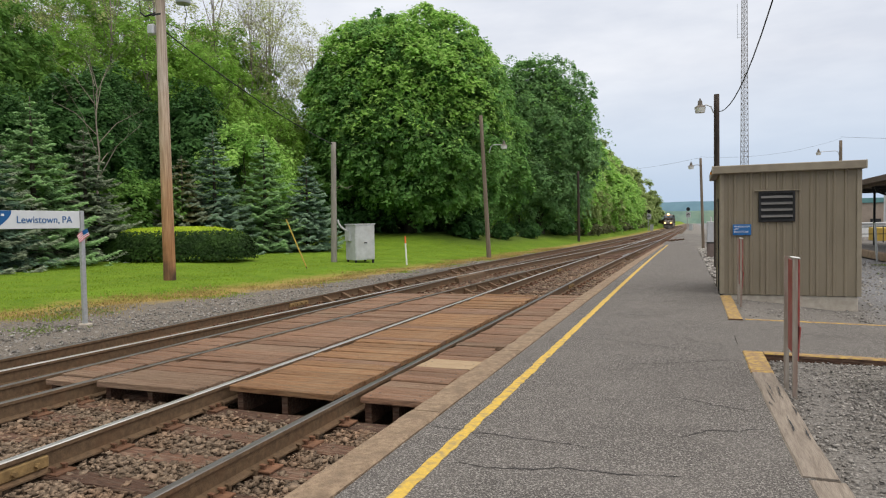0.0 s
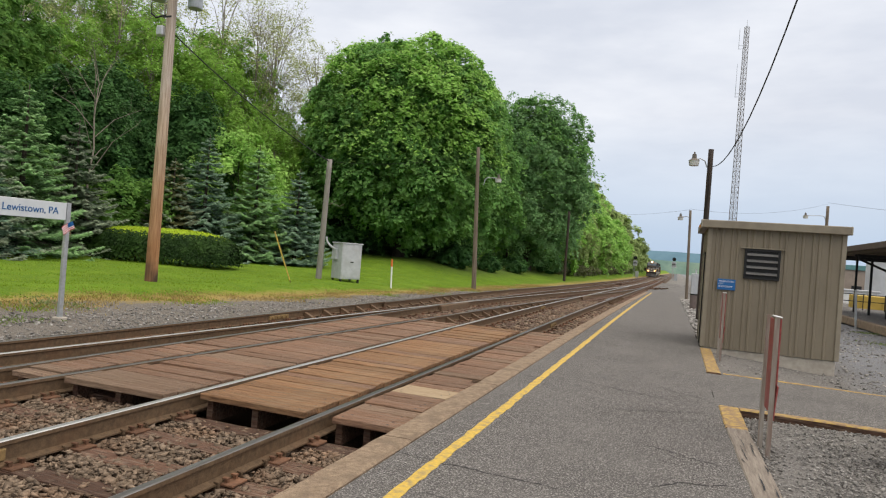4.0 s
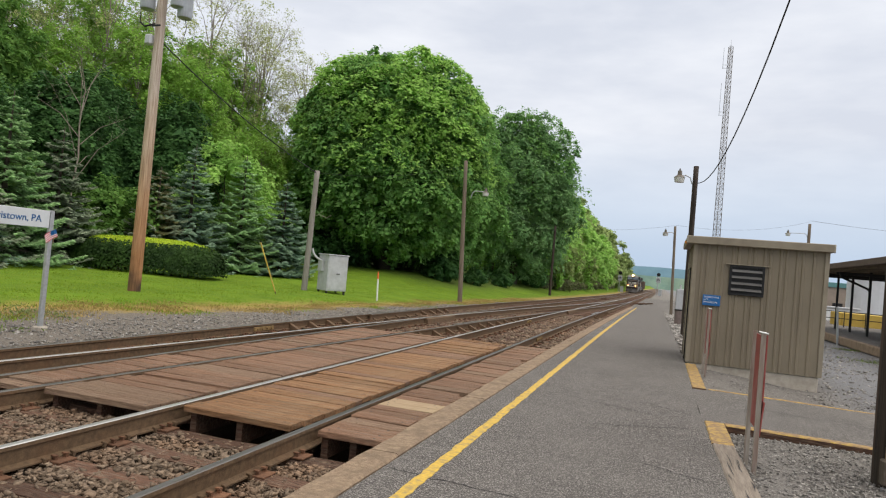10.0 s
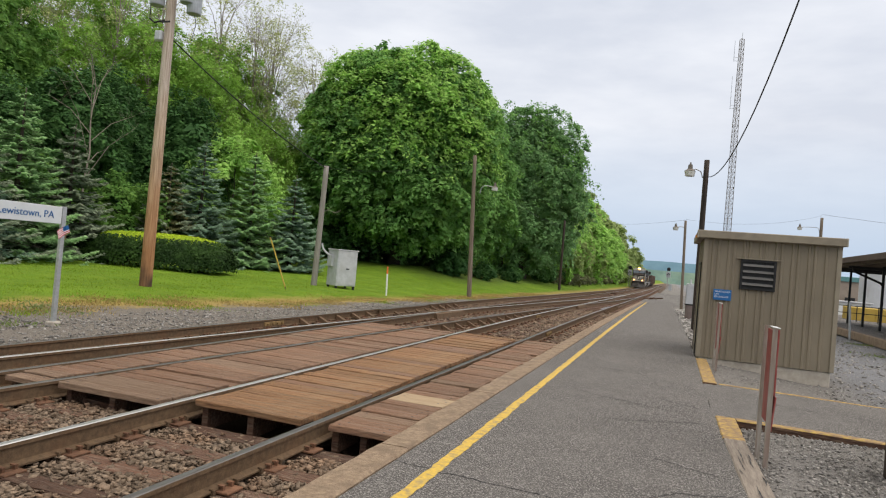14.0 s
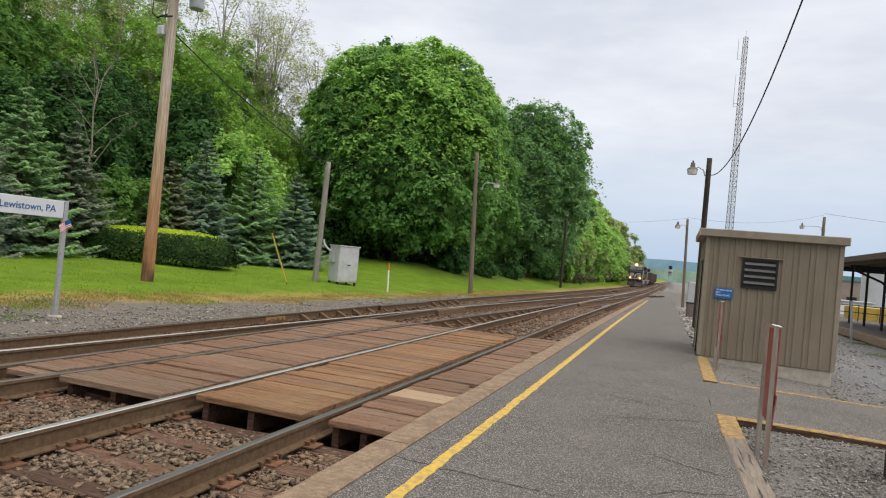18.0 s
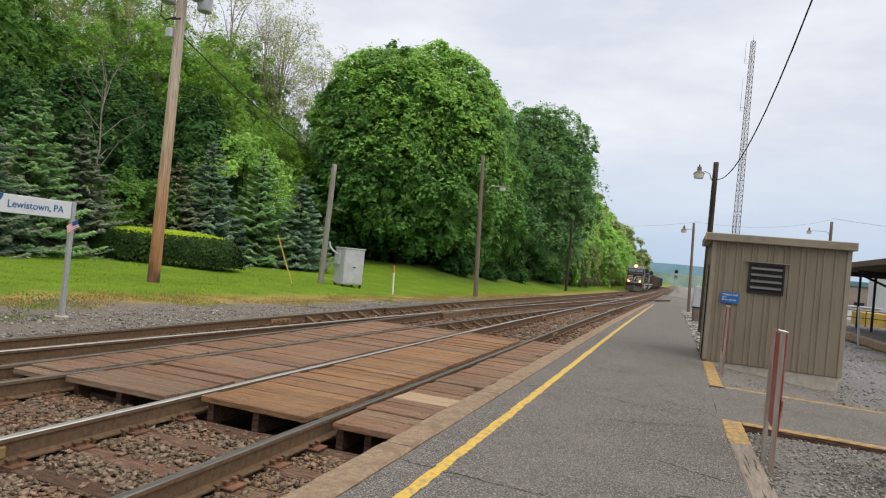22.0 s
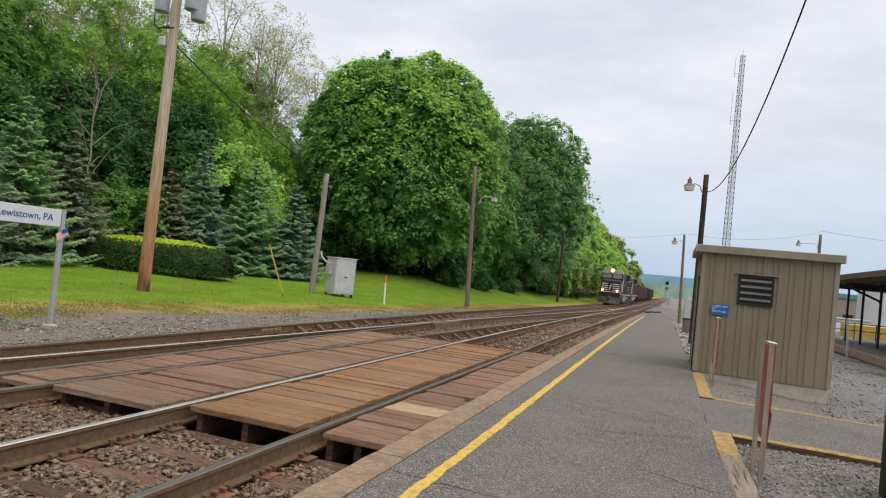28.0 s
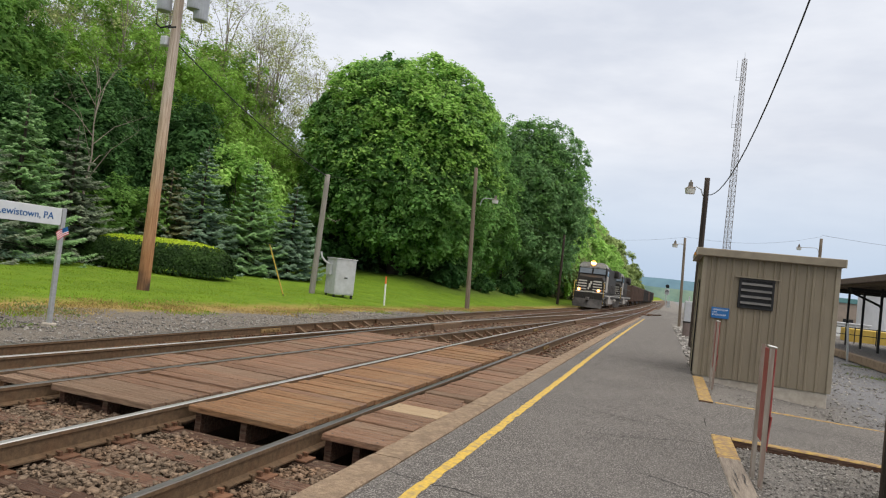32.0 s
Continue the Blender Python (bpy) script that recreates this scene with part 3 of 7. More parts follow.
track_near = thing("railway_track", "near railway track, steel rails on brown wooden ties", "track", group="railway tracks", kind="structure")
track_far = thing("railway_track", "far railway track, steel rails on brown wooden ties", "track", group="railway tracks", kind="structure")
track_cross = thing("railway_track", "crossover railway track joining the near and far tracks", "track", group="railway tracks", kind="structure")
rail(lambda y: 0.0, -30, 460, track_near, M_RAILTOP_DULL)
rail(lambda y: -1.505, -30, 460, track_near, M_RAILTOP, "rail with a bright polished head")
rail(lambda y: -3.80, -30, 460, track_far, M_RAILTOP_DULL)
rail(lambda y: -5.305, -30, 460, track_far, M_RAILTOP_DULL)
rail(x_cross, -12, 80, track_cross, M_RAILTOP_DULL)
rail(lambda y: x_cross(y) - 1.505, -12, 80, track_cross, M_RAILTOP, "rail with a bright polished head")


def build_ties():
    rng = random.Random(5)

    def tie_mesh(length):
        bm = bmesh.new()
        box(bm, (0, 0, -0.09), (length, 0.225, 0.18), 0.015)
        bmesh.ops.subdivide_edges(bm, edges=[e for e in bm.edges if abs(e.verts[0].co.x - e.verts[1].co.x) > length * 0.5], cuts=5)
        for v in bm.verts:
            v.co += Vector((rng.uniform(-0.02, 0.02), rng.uniform(-0.012, 0.012), rng.uniform(-0.012, 0.006)))
        me = bpy.data.meshes.new("tie")
        bm.to_mesh(me)
        bm.free()
        me.materials.append(M_TIE)
        return me

    def plate_mesh():
        bm = bmesh.new()
        box(bm, (0, 0, 0.008), (0.36, 0.18, 0.018), 0.004)
        for sx in (-1, 1):
            for sy in (-0.05, 0.05):
                box(bm, (sx * 0.098, sy, 0.032), (0.03, 0.022, 0.035))
                box(bm, (sx * 0.09, sy, 0.048), (0.05, 0.03, 0.012))
        me = bpy.data.meshes.new("tie_plate")
        bm.to_mesh(me)
        bm.free()
        me.materials.append(M_PLATE)
        return me

    def anchor_mesh():
        """A spring clip hooked round the rail's foot, against the side of a tie."""
        bm = bmesh.new()
        box(bm, (0, 0, -0.012), (0.19, 0.024, 0.016), 0.003)
        for sx in (-1, 1):
            box(bm, (sx * 0.088, 0, 0.008), (0.024, 0.026, 0.045), 0.006)
            box(bm, (sx * 0.070, 0, 0.026), (0.036, 0.024, 0.014), 0.004)
        me = bpy.data.meshes.new("rail_anchor")
        bm.to_mesh(me)
        bm.free()
        me.materials.append(M_RUST)
        return me

    anchors = anchor_mesh()
    single, joint, plates = [tie_mesh(2.6) for _ in range(3)], [tie_mesh(2.6 + 0.6 * i) for i in range(6)], plate_mesh()

    def put(parent, me, x, y, rails):
        if 5.45 < y < 13.5 and x > -2:
            return
        z = zrf(y) - 0.200
        t = share("tie", me, parent, pose(x + rng.uniform(-0.04, 0.04), y + rng.uniform(-0.03, 0.03), z, rng.uniform(-0.6, 0.6), 0, rng.uniform(-0.8, 0.8)))
        if 0 < y < 26:
            for rx in rails:
                share("tie_plate", plates, parent, pose(rx, t.location.y, z, 0, 0, 0))
                if y < 13.0 and rng.random() < 0.8:
                    for sy in (-1, 1):
                        share("rail_anchor", anchors, parent, pose(rx, t.location.y + sy * 0.135, zrf(y) - 0.185))

    y = 4.04 - 0.58 * 22
    while y < 150:
        if y < 64:
            put(track_near, rng.choice(single), -0.75, y, (0.0, -1.505))
        else:
            put(track_near, rng.choice(single), -0.75, y, ())
        y += 0.58 if y < 64 else 1.04
    y = 0.35 - 0.52 * 22
    while y < 150:
        if y < 30:
            w = joint[max(0, min(5, 1 + int(max(0.0, (x_cross(y) - 0.1) + 4.0) / 0.6)))]
            put(track_far, w, -4.55 + (x_cross(y) + 3.8) / 2, y, (-3.80, -5.305, x_cross(y), x_cross(y) - 1.505))
        else:
            put(track_far, rng.choice(single), -4.55, y, (-3.80, -5.305) if y < 40 else ())
        y += 0.52 if y < 64 else 1.04
    y = 30.3
    while y < 46:
        put(track_cross, single[0], x_cross(y) - 0.75, y, (x_cross(y), x_cross(y) - 1.505))
        y += 0.52


# ---- timber crossing deck ----
def build_deck():
    rng = random.Random(11)

    def deck(name, xl, xr, y0, y1, label):
        woods = {"gauge_deck": (M_PLANK, M_PLANK, M_PLANK, M_PLANK, M_PLANK, M_PLANK_RED), "edge_deck": (M_PLANK_RED, M_PLANK_RED, M_PLANK_GREY)}.get(name, (M_PLANK_RED, M_PLANK_RED, M_PLANK_RED, M_PLANK_GREY))
        d = thing(name, label, "timber deck", group="timber crossing decks")
        y = y0
        while y < y1 - 0.05:
            w = rng.uniform(0.19, 0.27)
            w = min(w, y1 - y)
            a, b = xl(y + w / 2) + rng.uniform(0, 0.012), xr(y + w / 2) + rng.uniform(-0.014, 0.008)
            if name == "edge_deck" and (7.85 < y < 8.15 or 12.0 < y < 12.25):
                b -= rng.uniform(0.09, 0.15)
            bm = bmesh.new()
            box(bm, (0, 0, 0), (b - a, w - rng.uniform(0.009, 0.020), 0.062), 0.006)
            for v in bm.verts:
                v.co += Vector((rng.uniform(-0.006, 0.006), rng.uniform(-0.005, 0.005), rng.uniform(-0.003, 0.003)))
            for sx in (-1, 1):
                for e in (-0.055, 0.055):
                    if rng.random() < 0.6:
                        bx, by = sx * ((b - a) / 2 - rng.uniform(0.06, 0.13)), e + rng.uniform(-0.012, 0.012)
                        ring = [bm.verts.new((bx + 0.012 * math.cos(k * 1.0472), by + 0.012 * math.sin(k * 1.0472), 0.0355)) for k in range(6)]
                        bm.faces.new(ring).material_index = 1
            pale = name == "edge_deck" and 6.86 < y < 7.2
            o = part("plank", bm, [M_PLANK_NEW if pale else rng.choice(woods), M_DARK], d, "pale newer plank" if pale else "")
            o.matrix_basis = pose((a + b) / 2, y + w / 2, -0.035 + rng.choice((-0.014, -0.006, 0, 0, 0.004)) + rng.uniform(-0.004, 0.004), rng.uniform(-0.7, 0.7), rng.uniform(-0.25, 0.25), rng.uniform(-0.4, 0.4))
            y += w
        for fr in (0.06, 0.5, 0.94):
            bm = bmesh.new()
            x0, x1 = xl(y0) + fr * (xr(y0) - xl(y0)), xl(y1) + fr * (xr(y1) - xl(y1))
            v, f = sweep([(-0.035, -0.30), (-0.035, -0.068), (0.035, -0.068), (0.035, -0.30)], [(x0, y0 + 0.10, 0), (x1, y1 - 0.05, 0)])
            raw("bearer", v, f, M_TIE, d)
            bm.free()

    deck("edge_deck", lambda y: 0.10, lambda y: 0.785, 5.5, 14.6, "brown weathered plank deck between rail and platform curb")
    deck("gauge_deck", lambda y: -1.41, lambda y: -0.15, 5.42, 14.5, "brown weathered plank crossing deck between the near rails")
    deck("middle_deck", lambda y: x_cross(y) + 0.10, lambda y: -1.62, 5.15, 14.5, "brown weathered plank crossing deck between two tracks")
    deck("outer_deck", lambda y: -3.70, lambda y: x_cross(y) - 0.10, 5.1, 14.3, "narrow weathered plank crossing deck between rails")


def build_curb():
    rng = random.Random(3)
    c = thing("platform_curb", "tan worn concrete curb edging the platform, chipped", "curb", kind="structure")
    y = -6.0
    while y < PLAT_END - 0.4:
        n = min(rng.uniform(2.6, 3.4), PLAT_END - 0.3 - y)
        steps = max(3, int(n / 0.22))
        rows = []
        for i in range(steps + 1):
            yy = y + 0.006 + (n - 0.012) * i / steps
            o = rng.uniform(-0.012, 0.012)
            rows.append((0, yy, zrf(yy), o))
        verts, faces = [], []
        for _, yy, zz, o in rows:
            for px, pz in ((0.80, -0.32), (0.80 + o, -0.02), (0.82 + o, 0.016), (1.062 - o / 2, 0.020), (1.084 - o / 3, 0.004), (1.085, -0.32)):
                verts.append((px, yy, zz + pz + rng.uniform(-0.003, 0.003)))
        for i in range(steps):
            for j in range(5):
                faces.append((i * 6 + j, i * 6 + 6 + j, i * 6 + 7 + j, i * 6 + 1 + j))
        faces += [(0, 1, 2, 3, 4, 5), tuple(steps * 6 + j for j in (5, 4, 3, 2, 1, 0))]
        raw("curb_block", verts, faces, M_CURB, c)
        y += n


build_deck()
build_curb()


# ---- shed ----
M_FASCIA_CAP = mat("pale_fascia_cap", (0.36, 0.325, 0.26), (0.30, 0.27, 0.215), 0.5, scale=6)
M_AMBER = mat("amber_lens", (0.62, 0.28, 0.05), (0.5, 0.2, 0.04), 0.3, scale=6)
M_SLAT = mat("grey_louvre", (0.16, 0.155, 0.15), (0.12, 0.116, 0.112), 0.5, 0.1, scale=6)


def build_shed():
    s = thing("equipment_shed", "tan ribbed metal equipment shed with a louvred vent", "shed", (3.72, 15.4, 0))
    W, D, H = 2.61, 2.5, 2.66
    bm = bmesh.new()
    box(bm, (W / 2, D / 2, -0.20), (W - 0.04, D - 0.04, 0.44), 0.02)
    part("foundation", bm, M_CONCRETE, s, "pale concrete foundation")

    def ribbed(length, along):
        """Wall sheet with shallow ribs, its outer face on the local line."""
        prof, x = [], 0.0
        gaps = (0.185, 0.095, 0.19, 0.095)
        i = 0
        while x < length - 0.36:
            prof += [(x, 0.0), (x + gaps[i % 4] - 0.05, 0.0), (x + gaps[i % 4] - 0.035, -0.022), (x + gaps[i % 4], -0.022), (x + gaps[i % 4] + 0.015, 0.0)]
            x += gaps[i % 4] + 0.015
            i += 1
        prof.append((length, 0.0))
        v, f = [], []
        for a, o in prof:
            for z in (0.02, H):
                v.append((a, o, z) if along == "x" else (o, a, z))
        for a, o in prof:
            for z in (0.02, H):
                v.append((a, 0.06, z) if along == "x" else (0.06, a, z))
        n = len(prof)
        for i in range(n - 1):
            f.append((2 * i, 2 * i + 2, 2 * i + 3, 2 * i + 1))
            f.append((2 * n + 2 * i, 2 * n + 2 * i + 1, 2 * n + 2 * i + 3, 2 * n + 2 * i + 2))
            f.append((2 * i, 2 * n + 2 * i, 2 * n + 2 * i + 2, 2 * i + 2))
        return v, f

    v, f = ribbed(W, "x")
    raw("front_wall", v, f, M_SHED, s)
    v, f = ribbed(D, "y")
    raw("side_wall", v, f, M_SHED, s)
    v, f = ribbed(D, "y")
    raw("side_wall", [(W - a, b, c) for a, b, c in v], f, M_SHED, s)
    v, f = ribbed(W, "x")
    raw("back_wall", [(a, D - b, c) for a, b, c in v], f, M_SHED, s)
    for x, y in ((0, 0), (W, 0), (0, D), (W, D)):
        bm = bmesh.new()
        box(bm, (x + (0.015 if x == 0 else -0.015), y + (0.015 if y == 0 else -0.015), H / 2), (0.09, 0.09, H - 0.04), 0.006)
        part("corner_trim", bm, M_SHED_TRIM, s)
    bm = bmesh.new()
    box(bm, (W / 2 - 0.04, D / 2, H + 0.03), (W + 0.17, D + 0.24, 0.06), 0.005)
    part("roof", bm, M_SHED_TRIM, s, "flat tan metal roof")
    for cx, cy, sx, sy in ((W / 2 - 0.045, -0.12, W + 0.27, 0.06), (W / 2 - 0.045, D + 0.12, W + 0.27, 0.06), (-0.147, D / 2, 0.06, D + 0.18), (W + 0.057, D / 2, 0.06, D + 0.18)):
        bm = bmesh.new()
        box(bm, (cx, cy, H + 0.06), (sx, sy, 0.17), 0.014)
        part("fascia", bm, M_SHED_TRIM, s)
    for fx in (-0.172, W + 0.082):
        bm = bmesh.new()
        box(bm, (fx, -0.12, H + 0.06), (0.035, 0.075, 0.178), 0.012)
        part("fascia_end_cap", bm, M_FASCIA_CAP, s)
    # louvred vent
    vent = new("vent")
    vent.parent = s
    vent.matrix_basis = pose(1.083, -0.035, 1.905)
    for cx, cz, sx, sz in ((0, 0.30, 0.70, 0.05), (0, -0.30, 0.70, 0.05), (-0.325, 0, 0.05, 0.55), (0.325, 0, 0.05, 0.55)):
        bm = bmesh.new()
        box(bm, (cx, 0, cz), (sx, 0.06, sz), 0.006)
        part("vent_frame", bm, M_DARK, vent)
    bm = bmesh.new()
    box(bm, (0, 0.012, 0), (0.64, 0.012, 0.58), 0.002)
    part("vent_back", bm, M_DARK, vent)
    for i in range(4):
        bm = bmesh.new()
        box(bm, (0, 0, 0), (0.60, 0.006, 0.08), 0.002, Matrix.Rotation(radians(-48), 4, "X"))
        o = part("slat", bm, M_SLAT, vent)
        o.matrix_basis = pose(0, -0.026, 0.205 - 0.135 * i)
    bm = bmesh.new()
    box(bm, (1.083, -0.045, 2.245), (0.86, 0.07, 0.02), 0.004)
    part("drip_cap", bm, M_SHED_TRIM, s)
    # door with a dark frame on the platform side
    for cy, cz, sy, sz in ((0.72, 1.06, 0.05, 2.1), (1.72, 1.06, 0.05, 2.1), (1.22, 2.10, 1.05, 0.05)):
        bm = bmesh.new()
        box(bm, (-0.030, cy, cz), (0.03, sy, sz), 0.004)
        part("door_frame", bm, M_DARK, s)
    bm = bmesh.new()
    box(bm, (-0.028, 1.22, 1.05), (0.02, 0.94, 2.04), 0.004)
    part("side_door", bm, M_SHED, s, "tan steel side door")
    # small amber lamp under the eave
    bm = bmesh.new()
    bar(bm, (-0.195, 0.0, H - 0.03), (-0.195, 0.0, H + 0.03), 0.03, 0.03, 10)
    part("amber_lamp", bm, M_AMBER, s, "small amber eave lamp")


build_shed()


# ---- posts and poles ----
def round_pole(name, label, category, x, y, h, r0, r1, material, lean=(0.0, 0.0), bend=0.0):
    z = gz(x, y)
    t = thing(name, label, category, (x, y, z))
    bm = bmesh.new()
    n, rows = 14, 12
    rings = []
    for i in range(rows + 1):
        f = i / rows
        c = Vector((lean[0] * f + bend * math.sin(f * 3.0), lean[1] * f, -0.3 + (h + 0.3) * f))
        r = r0 + (r1 - r0) * f
        rings.append([bm.verts.new(c + Vector((r * math.cos(2 * math.pi * k / n), r * math.sin(2 * math.pi * k / n), 0))) for k in range(n)])
    for a, b in zip(rings[:-1], rings[1:]):
        for k in range(n):
            bm.faces.new((a[k], a[(k + 1) % n], b[(k + 1) % n], b[k]))
    bm.faces.new(rings[-1])
    part("shaft", bm, material, t, smooth=True)
    return t


def lamp_arm(t, h, side, size=1.0, mat_head=None, reach=0.9):
    """A curved bracket with a lamp head; side -1 reaches to -x."""
    bm = bmesh.new()
    pts = [(0.1 * side, 0, h - 0.35 * size), (0.18 * side, 0, h - 0.08 * size), (0.35 * side, 0, h + 0.02), (reach * side * 0.7, 0, h), (reach * side, 0, h - 0.02)]
    tube(bm, pts, 0.025 * size, 8)
    part("bracket", bm, M_GALV, t)
    head = new("lamp_head")
    head.parent = t
    head.matrix_basis = pose((reach + 0.02) * side, 0, h - 0.05)
    bm = bmesh.new()
    bar(bm, (0, 0, 0.06), (0, 0, 0.22), 0.085, 0.07, 12)
    bar(bm, (0, 0, 0.22), (0, 0, 0.30), 0.03, 0.025, 8)
    bar(bm, (0, 0, 0.06), (0, 0, -0.02), 0.10, 0.20, 14)
    part("housing", bm, M_DULLSTEEL, head)
    bm = bmesh.new()
    bar(bm, (0, 0, -0.02), (0, 0, -0.2), 0.19, 0.16, 14)
    part("lens", bm, M_GLASS_LAMP, head, "frosted lamp lens")
    return head


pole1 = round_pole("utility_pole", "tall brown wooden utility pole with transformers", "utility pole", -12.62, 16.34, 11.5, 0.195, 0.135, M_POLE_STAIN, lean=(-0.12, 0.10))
pole2 = round_pole("utility_pole", "short silvered wooden pole with a cable conduit", "utility pole", -12.36, 26.2, 5.50, 0.14, 0.115, M_POLE_GREY, lean=(0.12, 0))
pole3 = round_pole("lamp_pole", "weathered wooden lamp pole beside the tracks", "street lamp", -7.86, 36.0, 8.2, 0.14, 0.10, M_POLE_BROWN, lean=(-0.38, 0))
lamp_arm(pole3, 6.45, 1, 1.2, reach=0.95)
pole4 = round_pole("utility_pole", "thin dark wooden pole by the tracks", "utility pole", -8.4, 71.0, 7.6, 0.15, 0.12, M_POLE_DARK)
pole_r = round_pole("lamp_pole", "dark wooden lamp pole behind the shed", "street lamp", 3.93, 24.9, 6.15, 0.10, 0.09, M_POLE_DARK)
lamp_arm(pole_r, 5.80, -1, 0.85, reach=0.52)
pole_r2 = round_pole("lamp_pole", "brown wooden lamp pole at the platform's end", "street lamp", 3.80, 47.5, 6.1, 0.10, 0.08, M_POLE_BROWN, lean=(-0.17, 0))
lamp_arm(pole_r2, 5.65, -1, 1.0, reach=0.75)
pole_r3 = round_pole("lamp_pole", "brown wooden lamp pole beyond the yard", "street lamp", 13.9, 58.7, 8.2, 0.14, 0.11, M_POLE_BROWN)
lamp_arm(pole_r3, 7.4, -1, 1.0, reach=1.5)
near_pole = round_pole("utility_pole", "thick dark creosoted wooden pole with conduit", "utility pole", 5.31, 7.35, 9.0, 0.165, 0.14, M_POLE_DARK)


# ---- timber edging ----
def timber(name_label, x0, x1, y0, y1, z0, z1, h, material):
    """A squared timber from (x0, y0) to (x1, y1) with its top at z0 to z1."""
    t = thing("edging_timber", name_label, "timber", group="edging timbers")
    v, f = sweep([(-h / 2, -0.20), (-h / 2, -0.012), (-h / 2 + 0.012, 0), (h / 2 - 0.012, 0), (h / 2, -0.012), (h / 2, -0.20)],
                 [(x0 + (x1 - x0) * i / 8 + 0.004 * math.sin(i * 2.3), y0 + (y1 - y0) * i / 8, z0 + (z1 - z0) * i / 8 + 0.004 * math.sin(i * 1.7)) for i in range(9)])
    ob = raw("beam", v, f, [material, M_TIMBER if material is M_TIMBER else M_TIE], t)
    for i, p in enumerate(ob.data.polygons):
        if i % 6 in (0, 4, 5):
            p.material_index = 1
    if material is M_TIMBER:
        # drying splits along the grain
        rng = random.Random(int(y0 * 100))
        for k in range(9):
            ys, ln = rng.uniform(0.04, 0.75), rng.uniform(0.05, 0.22)
            off, n = rng.uniform(-0.36, 0.36) * h, 7
            v, f = [], []
            for i in range(n + 1):
                g = min(0.99, ys + ln * i / n)
                off += rng.uniform(-0.006, 0.006)
                w = rng.uniform(0.002, 0.007) * (1 - abs(2 * i / n - 1) ** 2)
                x, y, z = x0 + (x1 - x0) * g + off, y0 + (y1 - y0) * g, z0 + (z1 - z0) * g + 0.007
                v += [(x - w, y, z), (x + w, y, z)]
            for i in range(n):
                f.append((2 * i, 2 * i + 1, 2 * i + 3, 2 * i + 2))
            raw("split", v, f, M_DARK, t)


M_TIMBER = mat("grey_weathered_timber", (0.30, 0.255, 0.21), (0.20, 0.165, 0.135), 0.9, scale=4, stretch=(9, 1, 9), bump=0.7, bump_scale=14)
M_TIMBER_Y = mat("yellow_painted_timber", (0.50, 0.335, 0.085), (0.38, 0.255, 0.08), 0.8, scale=8, bump=0.5, bump_scale=30, third=(0.25, 0.165, 0.095), third_scale=14.0, third_amount=0.95, third_lo=0.37)
timber("yellow painted timber edging the asphalt platform", 3.835, 3.835, 7.55, 8.76, 0.015, 0.015, 0.23, M_TIMBER_Y)
timber("grey weathered cracked timber edging the asphalt platform", 3.90, 3.84, 4.55, 7.54, 0.01, 0.015, 0.22, M_TIMBER)
timber("grey weathered timber edging the asphalt platform", 4.02, 3.93, 1.6, 4.5, 0.0, 0.005, 0.22, M_TIMBER)
timber("yellow painted timber edging the asphalt walk", 3.96, 12.0, 8.82, 8.90, 0.0, -0.12, 0.15, M_TIMBER_Y)
timber("yellow painted timber edging the asphalt platform", 3.80, 3.80, 11.62, 13.1, 0.012, 0.012, 0.22, M_TIMBER_Y)
timber("yellow painted timber edging the asphalt platform", 3.80, 3.80, 13.13, 15.15, 0.012, 0.012, 0.22, M_TIMBER_Y)
timber("yellow painted timber edging the asphalt walk", 3.95, 12.5, 11.78, 11.78, -0.01, -0.14, 0.10, M_TIMBER_Y)


def build_walk():
    v, f = [], []
    n = 24
    for i in range(n + 1):
        x = 3.70 + (12.4 - 3.70) * i / n
        z = -0.012 - 0.12 * (x - 3.7) / 8.0
        v += [(x, 8.85, z), (x, 11.75, z), (x, 8.85, z - 0.25), (x, 11.75, z - 0.25)]
    for i in range(n):
        a, b = 4 * i, 4 * i + 4
        f += [(a, b, b + 1, a + 1), (a + 2, a, a + 1, a + 3) if i == 0 else (a + 2, b + 2, b, a), (a + 1, b + 1, b + 3, a + 3)]
    tagged(raw("walkway_asphalt", v, f, M_ASPHALT), "grey asphalt walkway leading off the platform", "walkway", kind="structure")


build_walk()


# ---- foliage ----
def leaves_mesh(P, Nrm, size, rng, flat=0.5, fold=0.25, aspect=0.7):
    """Kite-shaped folded leaves at points P facing about Nrm."""
    n = len(P)
    r = rng.normal(size=(n, 3))
    nn = Nrm * flat + r * (1 - flat) * 0.6
    nn /= np.linalg.norm(nn, axis=1)[:, None] + 1e-9
    t = np.cross(nn, rng.normal(size=(n, 3)))
    t /= np.linalg.norm(t, axis=1)[:, None] + 1e-9
    b = np.cross(nn, t)
    s = size * rng.uniform(0.6, 1.35, n)[:, None]
    A = P - t * s * 0.5
    C = P + t * s * 0.5
    B = P + b * s * aspect * 0.5 - nn * s * fold * 0.5
    D = P - b * s * aspect * 0.5 - nn * s * fold * 0.5
    V = np.stack([A, B, C, D], 1).reshape(-1, 3)
    i = np.arange(n) * 4
    T = np.concatenate([np.stack([i, i + 1, i + 2], 1), np.stack([i, i + 2, i + 3], 1)], 0)
    return V, T


